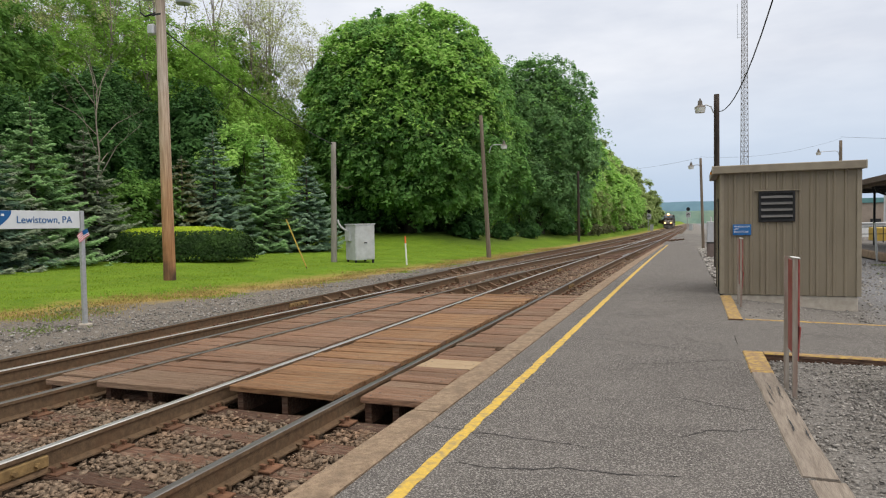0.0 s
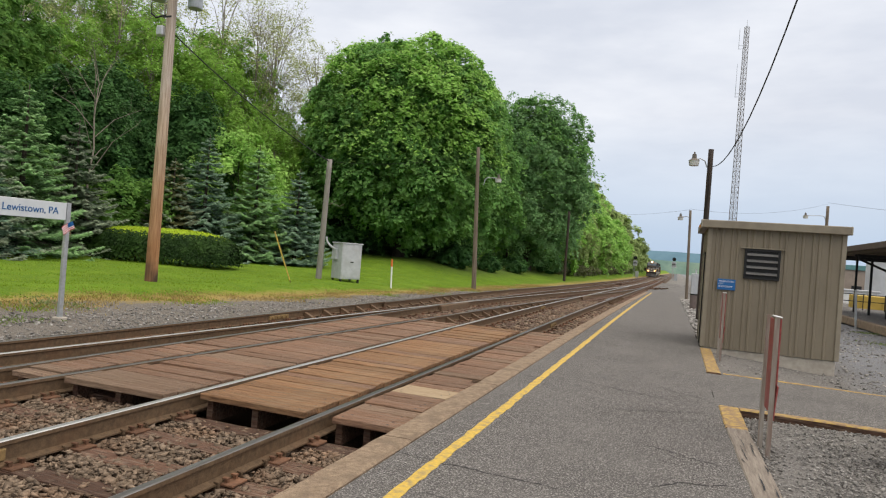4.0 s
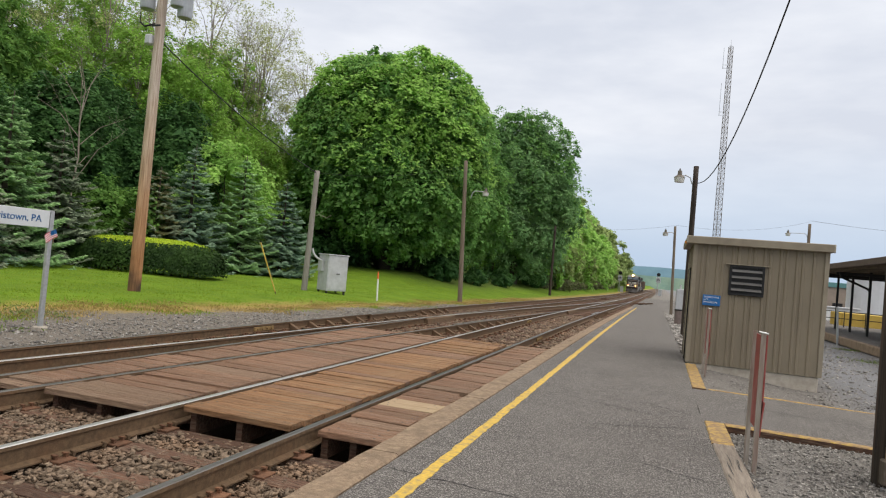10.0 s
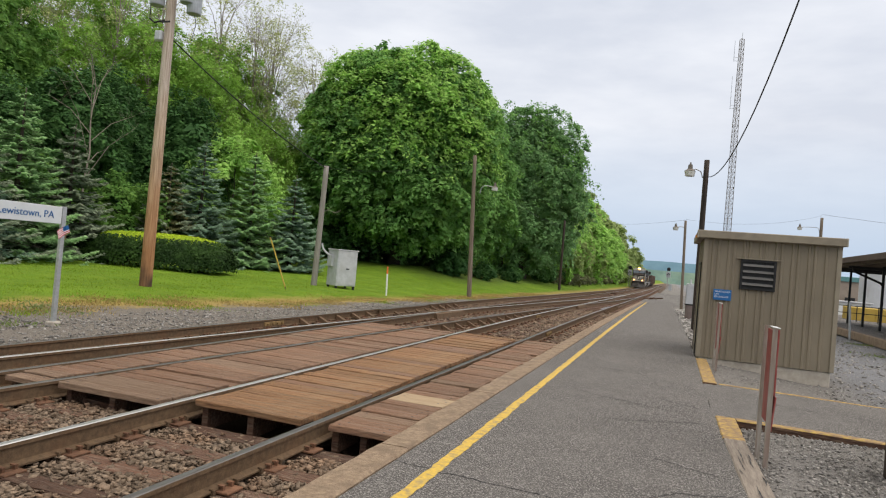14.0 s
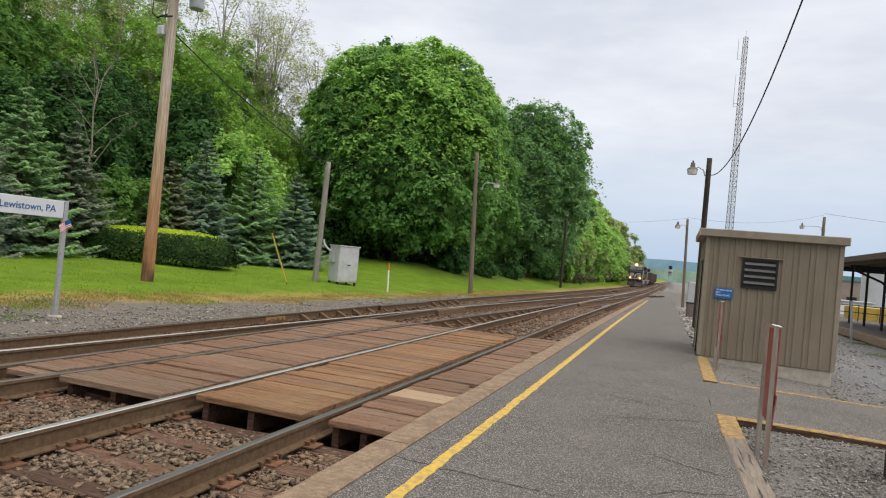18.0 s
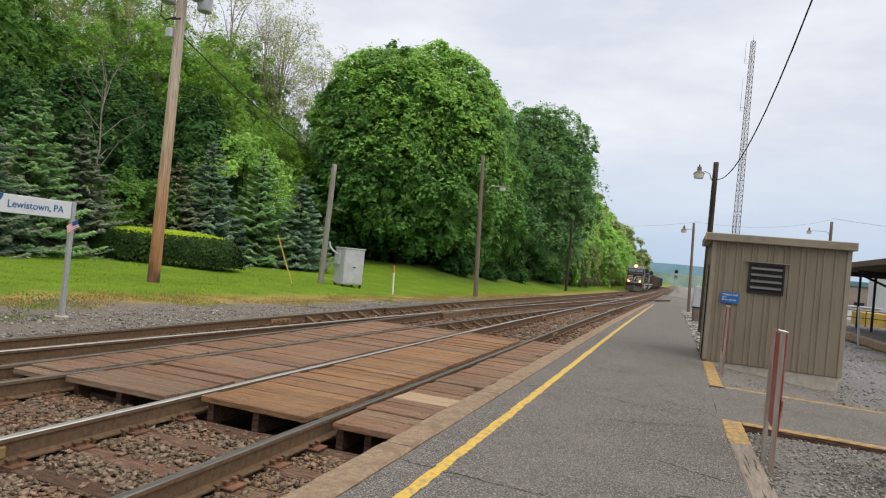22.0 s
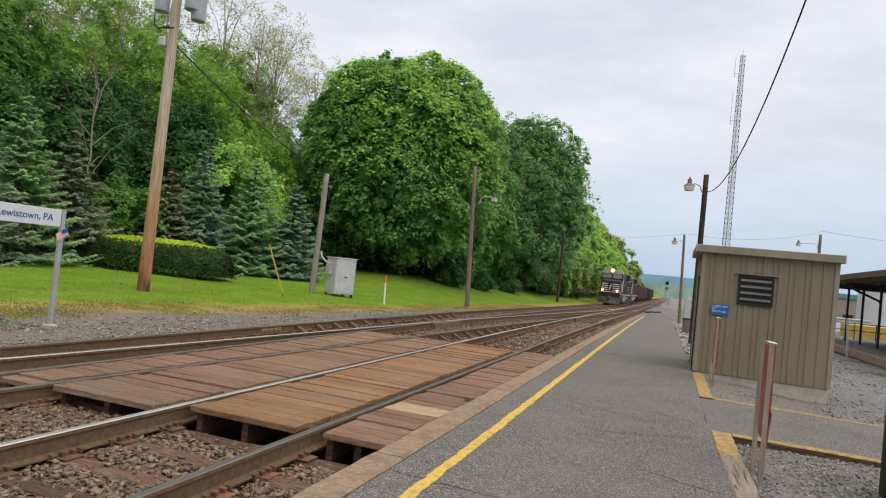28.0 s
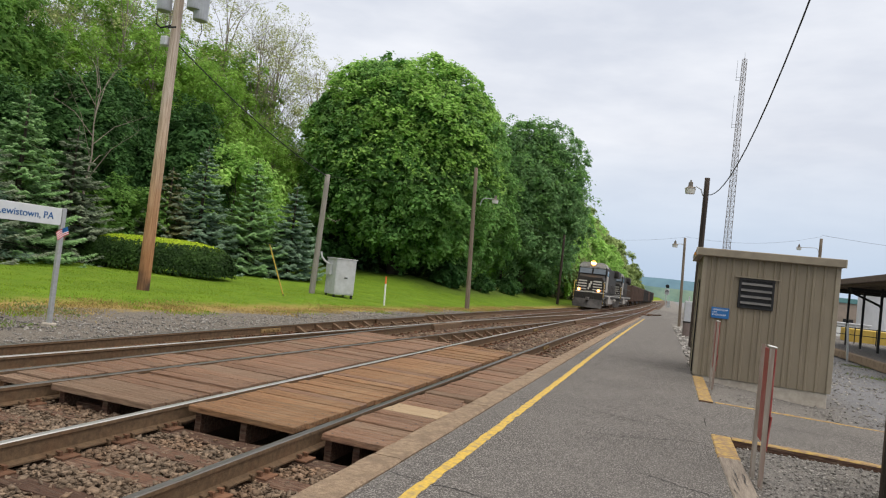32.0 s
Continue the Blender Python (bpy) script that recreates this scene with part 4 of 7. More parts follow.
def sprays(P, Nrm, size, rng, flat=0.5, aspect=0.8):
    """Three-cornered leaves, one face each, for crowns seen from afar."""
    n = len(P)
    nn = Nrm * flat + rng.normal(size=(n, 3)) * (1 - flat) * 0.6
    nn /= np.linalg.norm(nn, axis=1)[:, None] + 1e-9
    t = np.cross(nn, rng.normal(size=(n, 3)))
    t /= np.linalg.norm(t, axis=1)[:, None] + 1e-9
    b = np.cross(nn, t) * aspect
    s = size * rng.uniform(0.55, 1.4, n)[:, None]
    V = np.stack([P - t * s * 0.45 + b * s * 0.5, P - t * s * 0.45 - b * s * 0.5, P + t * s * 0.6], 1).reshape(-1, 3)
    return V, np.arange(n * 3).reshape(-1, 3)


def tri_ob(name, V, T, material, parent):
    me = bpy.data.meshes.new(name)
    me.vertices.add(len(V))
    me.vertices.foreach_set("co", np.ascontiguousarray(V, dtype=np.float32).ravel())
    me.loops.add(len(T) * 3)
    me.loops.foreach_set("vertex_index", np.ascontiguousarray(T, dtype=np.int32).ravel())
    me.polygons.add(len(T))
    me.polygons.foreach_set("loop_start", np.arange(0, len(T) * 3, 3, dtype=np.int32))
    me.update(calc_edges=True)
    me.materials.append(material)
    ob = new(name, me)
    ob.parent = parent
    return ob


def limb_paths(rng, h, spread, n_limbs, base=0.25, top=0.85):
    out = []
    for i in range(n_limbs):
        z0 = h * (base + (top - base) * (i / max(1, n_limbs - 1)) ** 0.9 * 0.8)
        a = i * 2.4 + rng.uniform(-0.4, 0.4)
        L = spread * rng.uniform(0.6, 0.95) * (1 - 0.45 * (z0 / h))
        end = Vector((L * math.cos(a), L * math.sin(a), min(h * 0.97, z0 + h * rng.uniform(0.12, 0.3))))
        mid = Vector((end.x * 0.45, end.y * 0.45, z0 + (end.z - z0) * 0.62))
        out.append([Vector((0, 0, z0)), mid, end])
    return out


def trunk_mesh(rng, h, r, limbs, twig=0):
    bm = bmesh.new()
    pts = [Vector((rng.uniform(-1, 1) * 0.02 * h * (k / 6), rng.uniform(-1, 1) * 0.02 * h * (k / 6), h * 0.93 * k / 6 - (0.4 if k == 0 else 0))) for k in range(7)]
    for k in range(6):
        bar(bm, pts[k], pts[k + 1], r * (1 - 0.14 * k) * (1.25 if k == 0 else 1), r * (1 - 0.14 * (k + 1)), 9, False)
    for p in limbs:
        r0 = r * 0.42 * (1 - 0.5 * p[0].z / h)
        bar(bm, p[0], p[1], r0, r0 * 0.65, 6, False)
        bar(bm, p[1], p[2], r0 * 0.65, r0 * 0.2, 5, False)
        for k in range(twig):
            f = rng.uniform(0.25, 1.0)
            q = p[1].lerp(p[2], f)
            d = Vector((rng.uniform(-1, 1), rng.uniform(-1, 1), rng.uniform(0.2, 1.2))).normalized() * h * rng.uniform(0.05, 0.12)
            bar(bm, q, q + d, r0 * 0.22, r0 * 0.06, 4, False)
            for _ in range(2):
                d2 = (d.normalized() + Vector((rng.uniform(-1, 1), rng.uniform(-1, 1), rng.uniform(-0.2, 0.8))) * 0.7).normalized() * h * 0.05
                bar(bm, q + d * 0.6, q + d * 0.6 + d2, r0 * 0.1, r0 * 0.04, 3, False)
    return bm


def crown_points(nrng, h, rx, z0, n_puffs, per, puff, top_pow=1.0, lump=0.18, hollow=0.62, square=2.0):
    """Leaf points on many domed, ragged boughs that fill an uneven egg, and the way each leaf faces."""
    n, m = max(8, n_puffs // 2), per * 2
    d = nrng.normal(size=(n, 3))
    d /= np.linalg.norm(d, axis=1)[:, None]
    rad = nrng.uniform(hollow ** 2, 1, n) ** 0.5
    stray = nrng.random(n) < 0.16
    rad[stray] = nrng.uniform(0.98, 1.03, stray.sum())
    ang = np.arctan2(d[:, 1], d[:, 0])
    ph = nrng.uniform(0, 6, 4)
    wob = 1 + lump * np.sin(ang * 3 + d[:, 2] * 4 + ph[0]) * np.cos(d[:, 2] * 5 + ph[1]) + lump * 0.5 * np.sin(ang * 7 + ph[2]) * np.cos(d[:, 2] * 9 + ph[3])
    hz = (h - z0) / 2
    rad = rad * (np.hypot(d[:, 0], d[:, 1]) ** square + np.abs(d[:, 2]) ** square) ** (-1 / square)
    c = np.stack([d[:, 0] * rx, d[:, 1] * rx, d[:, 2] * hz], 1) * (rad * wob)[:, None]
    # wider below the middle, narrower above
    c[:, :2] *= (1.06 - 0.20 * (c[:, 2:3] / hz)) ** top_pow
    c[:, 2] += z0 + hz
    rb = puff * 1.22 * nrng.uniform(0.55, 1.4, n)
    rb[stray] *= 0.55
    up = d * np.array([0.8, 0.8, 0.5]) + np.array([0, 0, 0.65]) + nrng.normal(0, 0.3, (n, 3))
    up /= np.linalg.norm(up, axis=1)[:, None]
    e1 = np.cross(up, nrng.normal(size=(n, 3)))
    e1 /= np.linalg.norm(e1, axis=1)[:, None]
    e2 = np.cross(up, e1)
    u = nrng.uniform(0, 1, (n, m)) ** 0.5
    a = nrng.uniform(0, 6.2832, (n, m))
    edge = 1 + 0.26 * np.sin(3 * a + nrng.uniform(0, 6, (n, 1))) + 0.20 * np.sin(5 * a + nrng.uniform(0, 6, (n, 1))) + 0.12 * np.sin(11 * a)
    r = u * edge
    dome = 0.75 * np.sqrt(np.clip(1 - 0.9 * u * u, 0, 1)) - 0.40 + nrng.normal(0, 0.16, (n, m)) - 0.35 * nrng.uniform(0, 1, (n, m)) ** 3
    flat = (np.cos(a) * r)[:, :, None] * e1[:, None, :] + (np.sin(a) * r)[:, :, None] * e2[:, None, :]
    P = c[:, None, :] + rb[:, None, None] * (flat + dome[:, :, None] * up[:, None, :])
    out = up[:, None, :] * (1.05 - 0.6 * u)[:, :, None] + flat * 0.7
    # upright shoots that break the outline of the topmost boughs
    shoot = (nrng.random((n, m)) < 0.05) & (d[:, 2:3] > 0.1)
    P[:, :, 2] += shoot * nrng.uniform(0.1, 0.55, (n, m)) * puff
    return P.reshape(-1, 3), out.reshape(-1, 3)


def broadleaf(name, label, x, y, h, rx, z0, seed, leaf, bark, n_puffs, per, puff, size, r=0.35, limbs=9, twig=0, cat="tree", hollow=0.62, lump=0.18, group="", fill=0, square=2.0, top_pow=1.0, lit_sprigs=0, lit_leaf=None, flat=0.6):
    rng, nrng = random.Random(seed), np.random.default_rng(seed)
    t = thing(name, label, cat, (x, y, gz(x, y)), group=group)
    L = limb_paths(rng, h, rx, limbs)
    part("trunk", trunk_mesh(rng, h, r, L, twig), bark, t, smooth=True)
    P, Q = crown_points(nrng, h, rx, z0, n_puffs, per, puff, hollow=hollow, lump=lump, square=square, top_pow=top_pow)
    V, T = sprays(P, Q + np.array([0, 0, 0.6]), size, nrng, flat=flat)
    if fill:
        d = nrng.normal(size=(fill, 3))
        d /= np.linalg.norm(d, axis=1)[:, None]
        F = d * nrng.uniform(0.62, 0.84, (fill, 1)) * np.array([rx, rx, (h - z0) / 2]) + np.array([0, 0, (h + z0) / 2])
        V2, T2 = sprays(F, d, size * 3.0, nrng, flat=0.8)
        V, T = np.concatenate([V, V2]), np.concatenate([T, T2 + len(V)])
    tri_ob("crown", V, T, leaf, t)
    if lit_sprigs:
        # paler young leaves on the upper, outer boughs paint in the top light
        P, Q = crown_points(nrng, h + 0.25, rx + 0.2, z0 + (h - z0) * 0.12, lit_sprigs, 26, puff * 0.8, hollow=0.95, lump=lump, square=square, top_pow=top_pow)
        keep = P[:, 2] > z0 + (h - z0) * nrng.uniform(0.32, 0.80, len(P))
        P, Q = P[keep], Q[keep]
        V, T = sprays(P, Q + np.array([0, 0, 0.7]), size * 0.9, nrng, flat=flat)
        tri_ob("new_growth", V, T, lit_leaf, t)
    return t


def spruce(label, x, y, h, r, seed, leaf, tip, sink=0.0):
    """Tiers of drooping boughs, each a flat spray that turns up and pales at its tip."""
    rng, nrng = random.Random(seed), np.random.default_rng(seed)
    t = thing("spruce_tree", label, "tree", (x, y, gz(x, y) - sink), group="spruce trees")
    bm = bmesh.new()
    bar(bm, (0, 0, -0.3), (0, 0, h * 0.97), r * 0.055, 0.015, 8)
    Ps, Ns, Ss = [], [], []
    levels = int(h / 0.33)
    for i in range(levels):
        f = i / levels
        zc = 0.12 + h * 0.96 * f
        L = r * (1 - f) ** 0.88 * rng.uniform(0.88, 1.1) + 0.07
        nb = max(5, int(13 * (1 - f) + 5))
        a0 = rng.uniform(0, 6.28)
        for b in range(nb):
            a = a0 + b * 6.283 / nb + rng.uniform(-0.2, 0.2)
            Lb = L * rng.uniform(0.62, 1.16)
            z = zc + rng.uniform(-0.12, 0.12)
            d = np.array([math.cos(a), math.sin(a)])
            if i % 2 == 0 and b % 2 == 0:
                bar(bm, (0, 0, z), (d[0] * Lb * 0.8, d[1] * Lb * 0.8, z - 0.1 * Lb), 0.022 * (1 - f) + 0.008, 0.005, 4, False)
            m = max(10, int(Lb / 0.012))
            q = nrng.uniform(0.12, 1.0, m) ** 0.6
            side = nrng.normal(0, 0.18, m) * (1.12 - q) * Lb + nrng.normal(0, 0.025, m)
            px = d[0] * q * Lb - d[1] * side
            py = d[1] * q * Lb + d[0] * side
            pz = z - 0.40 * q * Lb + 0.30 * Lb * q ** 3 - 0.35 * np.abs(side) ** 1.2 + nrng.normal(0, 0.02, m)
            Ps.append(np.stack([px, py, pz], 1))
            Ns.append(np.stack([d[0] * 0.25 * np.ones(m), d[1] * 0.25 * np.ones(m), np.ones(m)], 1))
            Ss.append(q + nrng.normal(0, 0.05, m))
    part("trunk", bm, M_BARK, t, smooth=True)
    P, Nn, S = np.concatenate(Ps), np.concatenate(Ns), np.concatenate(Ss)
    for name, keep, material, size in (("needles", S < 0.74, leaf, 0.20), ("new_growth", S >= 0.74, tip, 0.17)):
        V, T = leaves_mesh(P[keep], Nn[keep], size, nrng, flat=0.80, fold=0.25, aspect=0.40)
        tri_ob(name, V, T, material, t)
    return t


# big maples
broadleaf("maple_tree", "huge dense green maple with a rounded crown", -19.1, 50.5, 17.2, 7.8, 1.1, 21, M_MAPLE, M_BARK, 3000, 46, 0.68, 0.30, 0.55, 10, hollow=0.78, lump=0.08, fill=5000, square=2.7, top_pow=0.35, lit_sprigs=3000, lit_leaf=M_MAPLE_LIGHT)
broadleaf("maple_tree", "large dark green maple behind the lamp pole", -14.0, 77.0, 20.3, 6.5, 0.8, 22, M_MAPLE_DEEP, M_BARK, 2000, 48, 0.70, 0.28, 0.5, 10, hollow=0.68, lump=0.18, fill=1800, square=2.1, top_pow=0.9, lit_sprigs=900, lit_leaf=M_MAPLE)
broadleaf("maple_tree", "green maple between two larger ones", -16.6, 62.0, 15.6, 4.2, 1.0, 23, M_MAPLE, M_BARK, 800, 40, 0.65, 0.30, 0.4, 8, hollow=0.76, fill=1200, square=2.3)
# spruces
spruce("green spruce with drooping boughs", -22.2, 19.0, 7.0, 3.3, 31, M_SPRUCE, M_TIP)
spruce("grey-green spruce, dense and conical", -21.0, 16.2, 5.7, 2.8, 32, M_SPRUCE_BLUE, M_TIP_DARK)
spruce("dusky grey spruce, narrow and thin", -22.6, 21.8, 6.1, 2.7, 33, M_SPRUCE_DARK, M_TIP_DARK)
spruce("browning spruce behind the hedge", -22.2, 27.4, 5.3, 2.6, 34, M_SPRUCE_BROWN, M_TIP_DARK)
spruce("blue-green spruce behind the hedge", -21.6, 29.2, 7.0, 3.1, 35, M_SPRUCE_BLUE, M_TIP_BLUE)
spruce("green spruce behind the hedge", -20.1, 31.7, 7.0, 3.1, 36, M_SPRUCE, M_TIP)
spruce("blue spruce beside the grey cabinet", -18.1, 33.0, 5.85, 2.5, 37, M_SPRUCE_BLUE, M_TIP_BLUE)


def build_forest():
    """Woods on the slope: a few tree kinds copied with turn and size."""
    rng = random.Random(77)
    kinds = [
        broadleaf("forest_tree", "leafy green woodland tree on the slope", -33, 24, 15, 4.4, 0.5, 51, M_FOREST, M_BARK, 560, 44, 0.8, 0.30, 0.2, 7, group="woodland trees", hollow=0.7, fill=900),
        broadleaf("forest_tree", "dark green woodland tree on the slope", -31, 31, 13, 4.2, 0.2, 52, M_FOREST_DARK, M_BARK, 560, 44, 0.8, 0.28, 0.2, 7, group="woodland trees", hollow=0.7, fill=900),
        broadleaf("forest_tree", "young yellow-green woodland tree on the slope", -35, 38, 16, 4.2, 2.0, 53, M_SPRING, M_BARK_PALE, 420, 40, 0.8, 0.25, 0.16, 9, 5, group="woodland trees"),
        broadleaf("forest_tree", "tall sparse budding tree with bare twigs", -38, 33, 19, 3.6, 5.0, 54, M_BUD, M_BARK_PALE, 120, 26, 0.8, 0.15, 0.12, 17, 13, group="woodland trees"),
    ]
    spots = []
    for k in kinds:
        k.scale = (0.66, 0.66, 0.66)
    for row, (x0, ks, gap) in enumerate(((-28.0, (1, 1, 0), 4.2), (-33.5, (2, 2, 2), 4.4), (-40, (2, 2, 2), 5.0), (-47, (3, 3, 3), 5.6))):
        y = (13.0, 17.0, 21.0, 27.0)[row]
        while y < (62, 60, 52, 50)[row]:
            grow = (0.64 if y < 36 else 0.78 if y < 41 else 0.60, 0.53 + 0.013 * (y - 20) if y < 48 else 0.5, 0.68 + 0.006 * (y - 20), 0.8)[row]
            spots.append((x0 + rng.uniform(-1.3, 1.3), y + rng.uniform(-1.2, 1.2), ks[rng.randrange(3)] if row > 1 else ((1, 2), (0, 2))[row][y > (36, 26)[row]], rng.uniform(0.88, 1.12) * grow))
            y += gap
    for x, y, k, s in spots:
        c = copy_thing(kinds[k], pose(x, y, gz(x, y), 0, 0, rng.uniform(0, 360)))
        c.scale = (s, s, s * rng.uniform(0.9, 1.12))
    # tall budding trees against the sky
    for x, y, s in ((-31.5, 46.0, 0.98), (-34.0, 44.5, 1.08), (-29.5, 52.0, 0.88), (-37.0, 41.0, 1.0), (-33.0, 51.0, 1.04), (-36.0, 36.0, 0.95), (-31.0, 55.0, 0.92), (-35.5, 54.0, 0.95), (-32.0, 48.5, 0.95), (-38.0, 30.0, 0.85), (-36.5, 25.0, 0.8)):
        c = copy_thing(kinds[3], pose(x, y, gz(x, y), 0, 0, rng.uniform(0, 360)))
        c.scale = (s, s, s)
    # bright undergrowth between the spruces
    broadleaf("shrub", "green leafy shrub among the spruces", -24.0, 26.0, 4.0, 2.4, 0.0, 71, M_FOREST, M_BARK, 140, 70, 0.6, 0.20, 0.06, 5, cat="shrub", hollow=0.6)
    broadleaf("shrub", "tall bright green shrub behind the spruces", -23.3, 34.0, 7.2, 3.0, 0.0, 72, M_MAPLE_LIGHT, M_BARK, 220, 70, 0.7, 0.21, 0.08, 6, cat="shrub", hollow=0.6)
    broadleaf("shrub", "leafy green shrub at the wood's edge", -26.0, 21.5, 4.2, 2.4, 0.0, 73, M_FOREST, M_BARK, 110, 70, 0.6, 0.2, 0.06, 5, cat="shrub", hollow=0.6)
    bush = broadleaf("shrub", "low dark green bank shrub under the maples", -14.6, 52.5, 2.2, 1.9, 0.0, 74, M_FOREST_DARK, M_BARK, 60, 60, 0.5, 0.26, 0.05, 4, cat="shrub", hollow=0.5, group="bank shrubs")
    # dark copies added beneath the big maple also stand in for its shade
    for x, y, s in ((-13.4, 58.0, 0.7), (-12.6, 66.0, 0.7), (-12.4, 82.0, 1.0), (-12.8, 88.0, 1.0), (-24.6, 45.5, 1.35), (-22.2, 47.5, 1.2), (-26.0, 49.0, 1.5), (-22.8, 53.5, 1.4), (-19.6, 55.5, 1.4), (-17.0, 57.0, 1.2), (-25.5, 55.0, 1.7)):
        c = copy_thing(bush, pose(x, y, gz(x, y), 0, 0, rng.uniform(0, 360)))
        c.scale = (s, s, s)
    brush = broadleaf("shrub", "low dull green trackside brush", -12.2, 86.0, 1.6, 1.7, 0.0, 75, M_BRUSH, M_BARK_PALE, 60, 44, 0.42, 0.24, 0.04, 5, 3, cat="shrub", hollow=0.4, group="bank shrubs")
    y = 90.0
    while y < 190:
        c = copy_thing(brush, pose(-11.4 + rng.uniform(-0.6, 0.6), y, gz(-11.4, y), 0, 0, rng.uniform(0, 360)))
        k = rng.uniform(0.6, 1.1)
        c.scale = (k, k * 1.4, k)
        y += rng.uniform(2.6, 4.5)
    # bare grey tree among the spruces
    t = thing("bare_tree", "bare pale-barked tree with crooked dead branches", "tree", (-23.6, 23.4, gz(-23.6, 23.4)))
    lr = random.Random(15)
    part("trunk", trunk_mesh(lr, 10.2, 0.07, limb_paths(lr, 10.2, 4.2, 11, 0.35, 0.95), 4), M_BARK_PALE, t, smooth=True)
    # trackside growth far down the line
    far = broadleaf("trackside_tree", "bright spring-green trackside tree", -13.5, 88, 11, 4.0, 0.0, 61, M_MAPLE_LIGHT, M_BARK, 170, 45, 0.95, 0.48, 0.2, 6, group="trackside trees", hollow=0.68)
    dist = broadleaf("trackside_tree", "spring-green tree far down the line, paled with painted haze", -15, 190, 11, 4.2, 0.0, 62, M_HAZY, M_BARK, 110, 28, 1.0, 0.66, 0.2, 5, group="trackside trees", hollow=0.68)
    young = broadleaf("trackside_tree", "yellow-green young trackside tree", -14.5, 96, 11, 4.0, 0.0, 63, M_HAZY, M_BARK, 140, 45, 0.95, 0.48, 0.2, 6, group="trackside trees", hollow=0.68)
    y = 92
    while y < 460:
        for dx in (0, 6):
            s = rng.uniform(0.8, 1.2) * (1.0 if dx == 0 else 1.45)
            x = -13.2 - dx + rng.uniform(-1, 1) + bend(y)
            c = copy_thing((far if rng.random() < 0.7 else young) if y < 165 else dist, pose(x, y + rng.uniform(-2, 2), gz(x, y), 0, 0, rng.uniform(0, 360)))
            c.scale = (s, s, s)
        y += 5.5 + (y - 86) * 0.03


build_forest()


def build_hedge():
    nrng = np.random.default_rng(8)
    t = thing("hedge", "clipped oval evergreen hedge, new growth and top light painted bright", "hedge", (-18.75, 23.2, gz(-18.6, 23.4)), rz=15)

    def shell(n, lo, hi, jit):
        """Points on a rounded oval block, between two heights of its turn from side to top."""
        a = nrng.uniform(0, 6.283, n)
        b = nrng.uniform(lo, hi, n) * math.pi / 2
        ca, sa = np.cos(a), np.sin(a)
        ex, ey = np.abs(ca) ** 0.75 * np.sign(ca), np.abs(sa) ** 0.75 * np.sign(sa)
        side, up = np.cos(b) ** 0.55, np.sin(b) ** 0.6
        wob = 1 + 0.02 * np.sin(a * 9) + nrng.normal(0, jit, n)
        P = np.stack([ex * 3.42 * side * wob, ey * 1.5 * side * wob, 0.06 + 1.44 * up * (1 + nrng.normal(0, jit, n))], 1)
        return P, np.stack([ex * np.cos(b), ey * 2 * np.cos(b), np.sin(b) + 0.15], 1)
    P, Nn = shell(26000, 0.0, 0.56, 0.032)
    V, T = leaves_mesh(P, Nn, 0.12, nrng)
    tri_ob("side_foliage", V, T, M_HEDGE_SHADE, t)
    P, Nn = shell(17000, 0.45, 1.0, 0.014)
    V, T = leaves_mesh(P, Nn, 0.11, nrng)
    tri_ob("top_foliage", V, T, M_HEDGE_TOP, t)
    bm = bmesh.new()
    for i in range(24):
        an = i * 0.2618
        x, y = 2.7 * math.cos(an), 1.0 * math.sin(an)
        bar(bm, (x * 0.8, y * 0.8, -0.1), (x * 0.9, y * 0.9, 1.0), 0.03, 0.015, 5)
    part("stems", bm, M_BARK, t)


build_hedge()


def build_hills():
    """Wooded ridges far beyond the end of the line."""
    # the blue of aerial haze is painted into both base colours
    m = mat("haze_blue_woods", (0.13, 0.22, 0.27), (0.11, 0.19, 0.24), 1.0, scale=0.02, spec=0.0)
    m2 = mat("haze_green_woods", (0.17, 0.25, 0.20), (0.10, 0.165, 0.145), 1.0, scale=0.05, spec=0.0, third=(0.20, 0.25, 0.17), third_scale=0.015)
    for name, yb, h, ma, seed, label in (("distant_ridge", 2600, 74, m, 1, "blue-green wooded ridge on the horizon"), ("near_woods", 900, 15, m2, 2, "low hazy woods beyond the railway")):
        v, f = [], []
        n = 160
        for i in range(n + 1):
            x = (i / n - 0.5) * 4200 * (yb / 1500)
            hh = h * (0.86 + 0.10 * math.sin(x / 480 + seed) + 0.06 * math.sin(x / 170 + 2 * seed)) + 0.012 * h * random.Random(i * 7 + seed).uniform(-1, 1)
            v += [(x, yb, -12), (x, yb + h * 2, hh), (x, yb + h * 5, -12)]
        for i in range(n):
            a = 3 * i
            f += [(a, a + 3, a + 4, a + 1), (a + 1, a + 4, a + 5, a + 2)]
        tagged(raw(name, v, f, ma, smooth=True), label, "hill", kind="structure")


build_hills()




# ---- writing ----
def lettering(body, size, material, parent, m, name="lettering", label="", align="LEFT", thick=0.003):
    cu = bpy.data.curves.new(name, "FONT")
    cu.body, cu.size, cu.align_x, cu.extrude = body, size, align, thick
    tmp = new("tmp_text", cu)
    me = bpy.data.meshes.new_from_object(tmp.evaluated_get(bpy.context.evaluated_depsgraph_get()))
    bpy.data.objects.remove(tmp)
    me.materials.clear()
    me.materials.append(material)
    ob = new(name, me)
    ob.parent = parent
    ob.matrix_basis = m
    return tagged(ob, label) if label else ob


def bars(parent, name, material, rows, m):
    """Plain bars for writing that cannot be read: rows of (x, z, w, h)."""
    bm = bmesh.new()
    for x, z, w, h in rows:
        box(bm, (x, 0, z), (w, 0.004, h))
    o = part(name, bm, material, parent)
    o.matrix_basis = m
    return o


